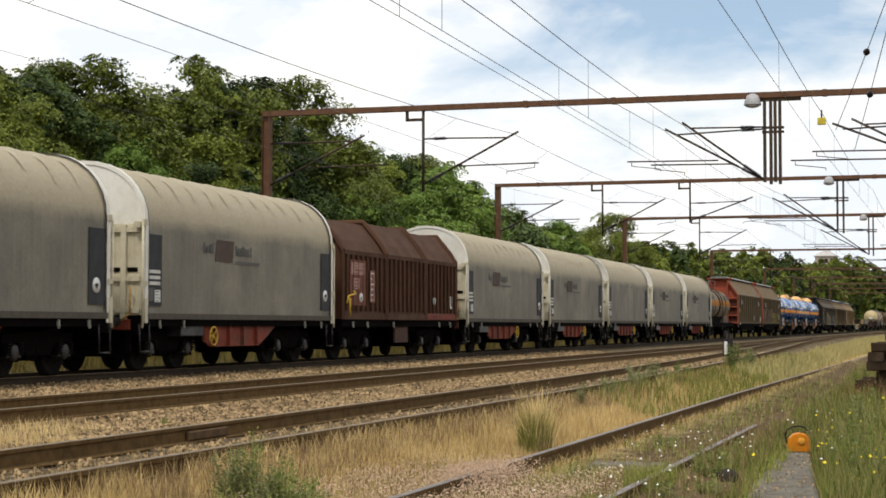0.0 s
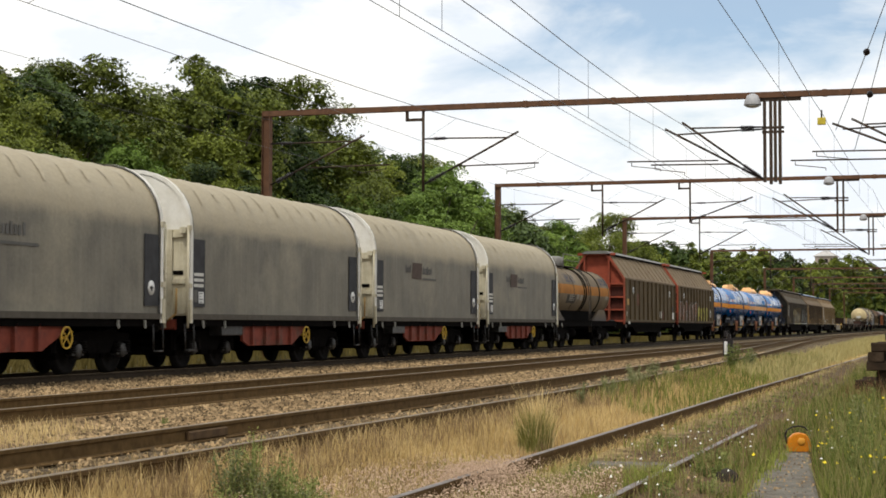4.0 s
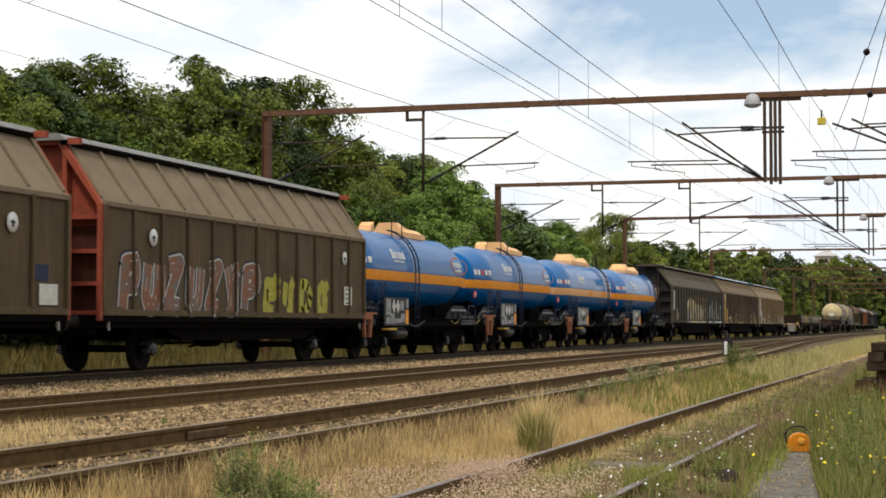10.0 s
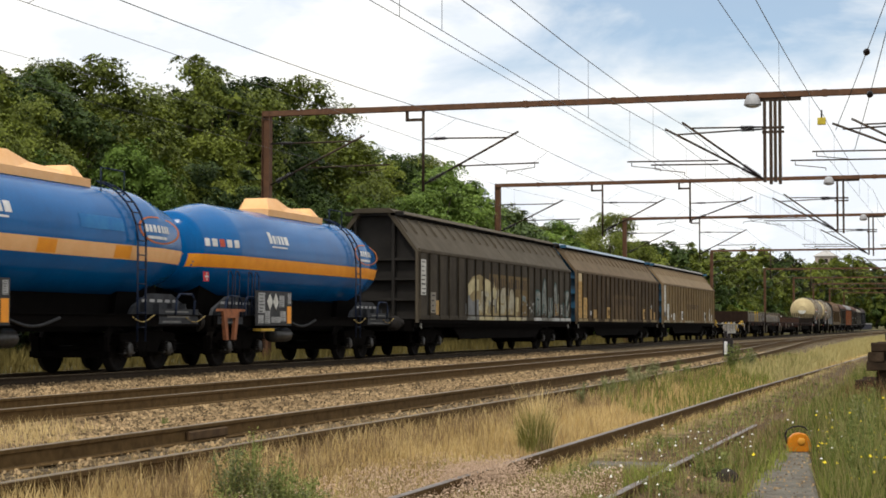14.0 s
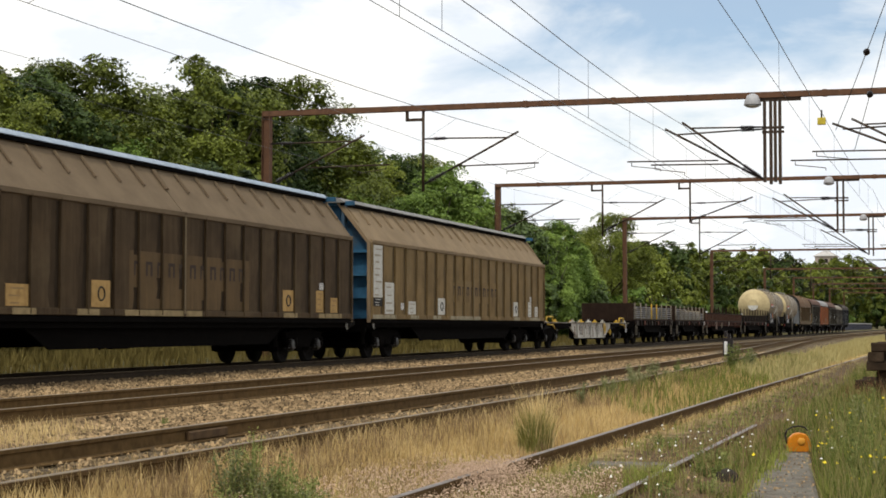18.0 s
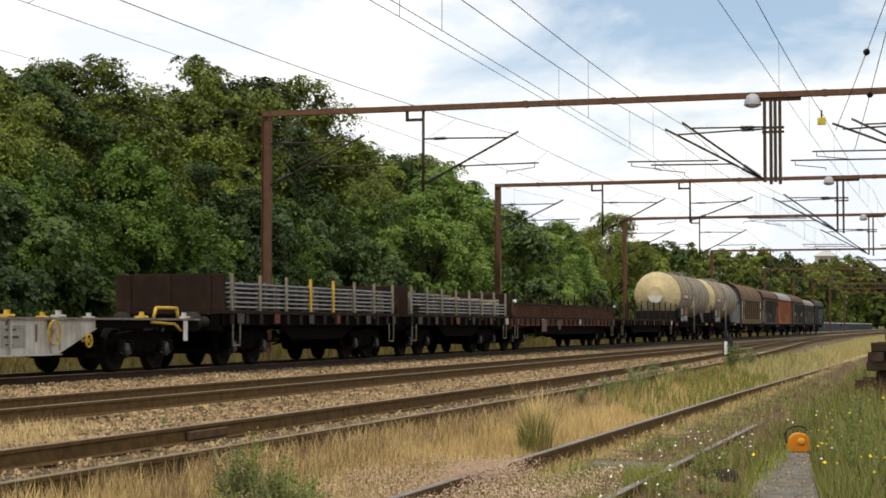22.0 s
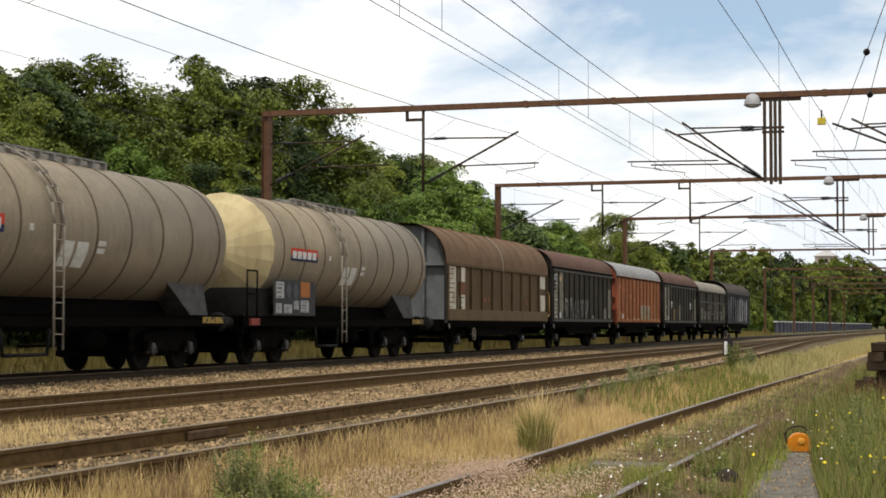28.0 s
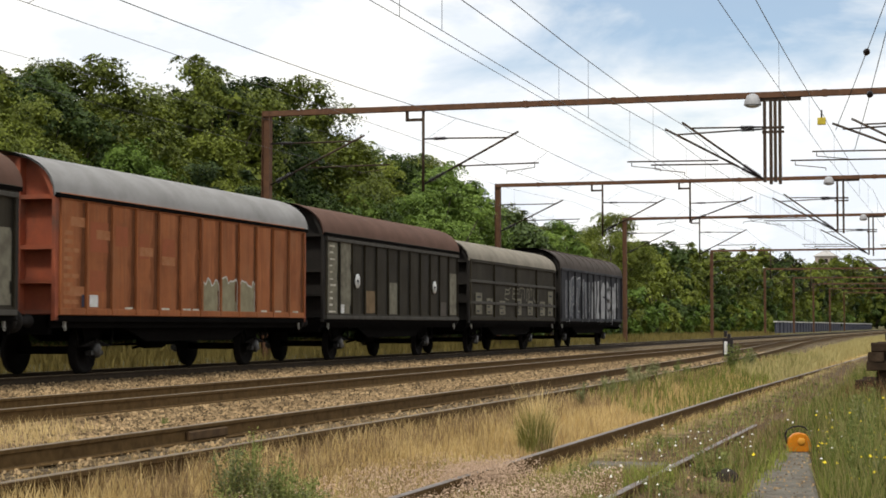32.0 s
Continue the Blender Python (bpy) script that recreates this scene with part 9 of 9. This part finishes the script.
w28 = sliding_wagon("sliding_wall_wagon", "orange-brown sliding-wall wagon with grey roof", 427.0, 12.5, M_OR, M_ROOF_F, M_OREND, axles=(2.3, 10.2), **low)
w29 = sliding_wagon("sliding_wall_wagon", "black-brown sliding-wall wagon with maroon roof", 440.8, 12.5, M_SIDE_E, M_ROOF_E, M_DARKEND, axles=(2.3, 10.2), **low)
w30 = sliding_wagon("sliding_wall_wagon", "black sliding-wall wagon with pale dusty roof", 454.6, 12.9, M_SIDE_E, M_ROOF_G, M_DARKEND, axles=(2.3, 10.2), style="round", ze=3.15, zt=3.95, ribs=2, roofribs=False)
w31 = sliding_wagon("sliding_wall_wagon", "dark grey end wagon covered in pale graffiti", 468.5, 13.6, mat("slate_wall", (0.045, 0.045, 0.05), (0.03, 0.03, 0.034), rough=0.75, scale=1.5, runs=0.45), M_ROOF_H, M_DARKEND, axles=(2.5, 11.0), style="round", ze=3.3, zt=4.2, ribs=5, roofribs=True)
for _w in (w27, w29):
    plate(_w, 0.2, 0.92, 1.25, 3.15, -1.43, M_PALE, rows=7, ink=M_OLDLABEL, seed=21)
    plate(_w, 1.1, 1.9, 1.25, 3.25, -1.43, M_PALE)
    plate(_w, 1.1, 1.33, 1.28, 1.52, -1.44, M_WHITE)
    plate(_w, 11.35, 12.1, 1.3, 2.65, -1.43, M_PALE)
    part("top_strip", Mesh().box(0.1, 12.4, -1.51, -1.42, 3.18, 3.27, 0.01), mat_once("dusty_strip", (0.085, 0.078, 0.066), (0.06, 0.055, 0.047), scale=3), _w, "dusty rail below the roof")
    part("foot_strip", Mesh().box(0.1, 12.4, -1.50, -1.42, 1.12, 1.22, 0.01), mat_once("dusty_strip", (0.085, 0.078, 0.066), (0.06, 0.055, 0.047), scale=3), _w)
# black boxes put in for the shadow that the eaves throw
for _w in (w27, w28, w29):
    part("eave_gap", Mesh().box(-0.05, 12.55, -1.482, -1.44, 3.30, 3.385), M_UNDER, _w, "dark gap below the eave")
plate(w27, 0.15, 0.45, 2.3, 3.2, -1.436, mat_once("dark_repaint", (0.022, 0.024, 0.03)))
plate(w27, 0.2, 0.85, 2.82, 3.05, -1.44, mat_once("spray_slate_blue", (0.24, 0.26, 0.30)), rows=2, ink=M_INK)
plate(w27, 1.24, 1.62, 2.8, 3.03, -1.44, M_LABEL_TAN, rows=2, ink=M_LABEL)
plate(w27, 10.4, 11.0, 1.25, 1.75, -1.43, M_PALE)
plate(w27, 8.0, 8.35, 1.25, 1.4, -1.43, M_OLDLABEL)
plate(w29, 5.2, 5.9, 1.28, 2.2, -1.43, M_PALE)
plate(w29, 3.15, 3.9, 1.3, 1.92, -1.43, mat_once("dim_tan", (0.22, 0.15, 0.08), (0.15, 0.105, 0.06), scale=4))
plate(w29, 10.3, 10.9, 1.25, 1.7, -1.43, mat_once("dim_label", (0.10, 0.085, 0.07)))
disc(w29, 2.45, 2.17, -1.50, 0.2)
disc(w29, 9.65, 2.15, -1.50, 0.2)
graffiti(w27, 2.2, 7.1, 1.22, 2.1, "nmvgnm", ((0.06, M_TAG_EDGE), (0.034, M_SIDE_E)), 0.14, 11)
for _k in range(3):
    blotch(w28, 6.38 + 1.0 * _k, 7.22 + 1.0 * _k, 1.26, 2.0 + 0.08 * (_k == 1), -1.43, mat_once("pale_olive_spray", (0.30, 0.27, 0.17), (0.22, 0.19, 0.12), scale=4), M_LABEL, 40 + _k)
plate(w28, 0.98, 1.1, 1.3, 1.53, -1.43, mat_once("faded_blue_mark", (0.04, 0.05, 0.085)))
plate(w28, 1.1, 1.4, 1.3, 1.53, -1.43, M_WHITE)
for _x, _w2, _z, _h2 in ((1.1, 0.72, 2.35, 0.58), (2.3, 0.5, 2.5, 0.4), (3.1, 0.4, 2.3, 0.5), (3.9, 0.6, 2.3, 0.45), (1.15, 0.6, 1.6, 0.4)):
    plate(w28, _x, _x + _w2, _z, _z + _h2, -1.424, mat_once("ghost_red", (0.33, 0.10, 0.045), (0.28, 0.095, 0.04), scale=3))
for _k in range(9):
    plate(w28, 0.25, 0.25 + 0.3 + 0.25 * (_k % 3 == 0), 1.35 + 0.16 * _k, 1.43 + 0.16 * _k, -1.424, mat_once("faint_orange_mark", (0.40, 0.18, 0.085), (0.33, 0.13, 0.055), scale=9))
for _x in (2.7, 4.2, 5.2, 5.9, 9.6, 10.4, 11.6):
    plate(w28, _x, _x + 0.35, 1.22, 1.31, -1.44, M_OLDLABEL)
for _x, _z in ((3.3, 2.35), (0.5, 2.8), (1.5, 2.6), (4.0, 2.2), (0.6, 1.5)):
    plate(w28, _x, _x + 0.6, _z, _z + 0.18, -1.428, mat_once("faint_orange_mark", (0.40, 0.18, 0.085), (0.33, 0.13, 0.055), scale=9))
for _x in (0.8, 2.2, 4.0, 6.4, 8.2, 10.2, 11.6):
    plate(w30, _x, _x + 0.8, 1.35, 1.35 + 0.5 + 0.3 * (_x % 2), -1.45, M_PALE, rows=2)
for _z in (1.74, 2.48):
    part("cross_rail", Mesh().box(0.1, 12.8, -1.49, -1.42, _z - 0.05, _z + 0.05, 0.01), mat_once("dusty_strip", (0.085, 0.078, 0.066)), w30, "dusty cross rail")
graffiti(w30, 4.6, 10.2, 1.85, 2.4, "hhnmb", ((0.03, M_PALE),), 0.1, 17)
M_SLATE = mat_once("spray_slate", (0.13, 0.135, 0.15))
graffiti(w31, 1.0, 6.0, 1.3, 2.95, "bacdb", ((0.3, M_TAG_HALO), (0.22, M_TAG_EDGE), (0.18, M_SLATE)), 0.16, 13, M_TAG_EDGE)
graffiti(w31, 6.4, 12.6, 1.25, 2.85, "acfeba", ((0.3, M_TAG_HALO), (0.24, mat_once("spray_silver", (0.42, 0.42, 0.42), (0.3, 0.3, 0.3), scale=4)),), 0.16, 14, M_TAG_EDGE)


def motions():
    """The train draws past: every wagon, its load and its wheels."""
    steps = [k * 0.5 for k in range(65)]
    for ob, s in WAGONS + LOADS:
        walk(ob, [(t, pose(s - travelled(t), TRACK_1, 0.0)) for t in steps])
    # all wheels turn alike: one set of keys for each place on a bogie or axle, shared
    fine = [k / FPS for k in range(32 * FPS + 1)]
    lead = {}
    for w in WHEELS:
        x, y, z = w.location
        key = round(x, 2)
        if key in lead:
            first = lead[key].animation_data
            w.rotation_mode = "QUATERNION"
            w.animation_data_create()
            w.animation_data.action = first.action
            w.animation_data.action_slot = first.action_slot
        else:
            walk(w, [(t, pose(x, y, z, 0, -math.degrees(travelled(t) / 0.46), 0)) for t in fine])
            lead[key] = w
# ---------------------------------------------------------------- woods behind the train
def woods():
    rng = np.random.default_rng(5)
    kinds = [make_tree(11, 11.0, 4.2, 50000, 95, 0.072, M_LEAF, 0.10), make_tree(12, 10.0, 3.7, 44000, 80, 0.072, M_LEAF_DARK, 0.05), make_tree(13, 11.5, 3.6, 48000, 85, 0.072, M_LEAF, 0.07),
             make_tree(14, 8.0, 2.6, 32000, 60, 0.06, M_LEAF_YOUNG, 0.04, "young tree with light green leaves")]
    far = [make_tree(15, 11.0, 4.6, 7000, 60, 0.19, M_LEAF, 0.02), make_tree(16, 10.0, 4.4, 6500, 55, 0.19, M_LEAF_DARK, 0.02), make_tree(17, 11.5, 4.2, 7000, 55, 0.19, M_LEAF, 0.02)]
    bushes = [make_tree(21, 4.2, 2.3, 12000, 45, 0.075, M_LEAF_LIGHT, 0.0, "dense light green bush by the line", "bush"), make_tree(22, 4.8, 2.5, 12000, 48, 0.08, M_LEAF_COOL, 0.0, "dense leafy green bush by the line", "bush"),
              make_tree(23, 3.2, 2.0, 7000, 36, 0.075, M_LEAF_DARK, 0.0, "dense dark green bush by the line", "bush")]
    scrub = [make_tree(24, 4.2, 2.5, 2600, 36, 0.15, M_LEAF_LIGHT, 0.0, "light green scrub below the far trees", "bush"), make_tree(25, 4.6, 2.7, 2600, 36, 0.15, M_LEAF, 0.0, "dull green scrub below the far trees", "bush"),
             make_tree(26, 3.4, 2.2, 2200, 30, 0.15, M_LEAF_DARK, 0.0, "dark green scrub below the far trees", "bush")]
    front = [make_tree(31, 6.5, 2.6, 34000, 70, 0.050, M_LEAF_LIGHT, 0.0, "fresh green leafy tree before the wood"), make_tree(32, 6.5, 2.5, 36000, 74, 0.045, M_LEAF_COOL, 0.0, "grey-green fine-leaved tree before the wood"),
             make_tree(33, 6.5, 2.7, 34000, 65, 0.050, M_LEAF_DARK, 0.0, "dark green leafy tree before the wood")]
    hs = {0: 11.0, 1: 10.0, 2: 11.5, 3: 8.0}
    used = set()

    def put(lst, i, x, y, s, turn):
        m = pose(x, y, float(ground_z(x, y)) - 0.1, 0, 0, turn) @ Matrix.Diagonal((s, s, s, 1))
        if (id(lst), i) in used:
            p = lst[i].scale[0]
            copy_thing(lst[i], m @ Matrix.Diagonal((1 / p, 1 / p, 1 / p, 1)))
        else:
            used.add((id(lst), i))
            lst[i].matrix_basis = m

    # tops of the wood along the line: bearing (degrees to the left of the track), rise (degrees), distance
    skyline = [(33.0, 8.4, 52), (31.6, 8.5, 54), (30.2, 8.7, 56), (29.0, 8.85, 57), (27.3, 7.6, 59), (26.3, 7.6, 60), (24.95, 9.15, 61), (23.7, 8.5, 62), (22.4, 8.35, 64), (21.4, 7.3, 66), (20.6, 6.3, 69),
               (19.7, 6.3, 71), (18.8, 6.1, 74), (17.9, 5.8, 78), (17.0, 5.5, 82), (15.9, 4.8, 88), (15.1, 3.9, 98), (14.4, 3.95, 104), (13.5, 3.5, 110), (12.5, 3.4, 116), (11.2, 3.85, 120), (10.3, 3.0, 126), (9.6, 2.9, 134), (8.9, 2.95, 140), (8.0, 2.65, 150),
               (7.3, 2.65, 160), (6.5, 2.75, 172), (5.8, 2.5, 185), (5.2, 2.4, 200), (4.5, 2.2, 215), (3.9, 2.3, 240), (3.4, 2.45, 255), (2.8, 2.1, 280), (2.2, 2.0, 300), (1.5, 2.0, 320), (0.6, 1.9, 340)]
    for k, (az, el, dist) in enumerate(skyline):
        dist = min(max(dist, 28.5 / math.sin(radians(max(az, 0.5)))), 560)
        x, y = dist * math.cos(radians(az)), dist * math.sin(radians(az))
        top = EYE[2] + dist * math.tan(radians(el)) - float(ground_z(x, y))
        i = (0, 2, 1, 0, 2)[k % 5]
        if dist < 150:
            put(kinds, i, x, y, top / hs[i], rng.uniform(0, 360))
            if k % 2 == 0:
                put(kinds, 1, x + 3.0, y + 6.5, top * 0.9 / hs[1], rng.uniform(0, 360))
        else:
            i %= 3
            put(far, i, x, y, top / hs[i], rng.uniform(0, 360))
            if dist < 480:
                put(far, (i + 1) % 3, x + 4 + rng.uniform(-3, 3), y - 2.6, top * 0.72 / hs[(i + 1) % 3], rng.uniform(0, 360))
                put(far, (i + 2) % 3, x + 9 + rng.uniform(-3, 3), y + 6.0, top * 0.9 / hs[(i + 2) % 3], rng.uniform(0, 360))
    for x, y, s in ((72.5, 23.0, 0.85), (75.5, 22.9, 1.0), (79.0, 23.4, 1.08), (82.5, 24.2, 0.86), (98.0, 23.0, 0.8), (103.0, 23.6, 0.92), (108.5, 23.8, 0.8), (68.0, 24.2, 0.8)):
        put(kinds, 3, x, y, s, rng.uniform(0, 360))
    # the row before the wood: bearing, rise, depth, kind
    for az, el, y, i in ((32.2, 5.1, 25.4, 1), (30.9, 4.9, 24.6, 0), (29.6, 5.5, 25.2, 0), (28.0, 6.0, 25.4, 0), (26.3, 5.3, 24.8, 0), (24.3, 5.9, 25.6, 1), (22.8, 4.7, 25.0, 0), (21.3, 4.9, 25.4, 2), (19.8, 4.6, 25.2, 2), (18.6, 4.3, 24.8, 1)):
        dist = y / math.sin(radians(az))
        x = dist * math.cos(radians(az))
        put(front, i, x, y, (EYE[2] + dist * math.tan(radians(el)) - float(ground_z(x, y))) / 6.5, rng.uniform(0, 360))
    # low growth under the far trees, and the wood that closes the line beyond its bend
    for k in range(100):
        x = 92 + 3.6 * k
        put(scrub, (0, 1, 0, 2)[k % 4], x, 23.4 + rng.uniform(-0.5, 1.6) + (0.0 if x < 212 else 1.4), rng.uniform(0.55, 1.15), rng.uniform(0, 360))
    for k in range(22):
        put(scrub, k % 3, 556 + rng.uniform(-5, 5), 44 - 4.0 * k, rng.uniform(2.0, 3.0), rng.uniform(0, 360))
        put(far, k % 3, 575 + rng.uniform(-8, 8), 46 - 4.2 * k, rng.uniform(1.5, 1.95), rng.uniform(0, 360))
    x = 33.0
    while x < 108:
        i = int(rng.integers(0, 3)) if x > 62 else int(rng.integers(1, 3))
        put(bushes, i, x, 23.6 + rng.uniform(-0.6, 1.2) + 0.01 * x, rng.uniform(0.75, 1.2), rng.uniform(0, 360))
        if x < 110:
            i = int(rng.integers(0, 3))
            put(bushes, i, x + 1.2, 26.5 + rng.uniform(-0.6, 1.0), rng.uniform(1.1, 1.6), rng.uniform(0, 360))
        x += rng.uniform(2.2, 3.6) * (1 + max(0, x - 60) / 90)


woods()
# small details follow the wood
motions()
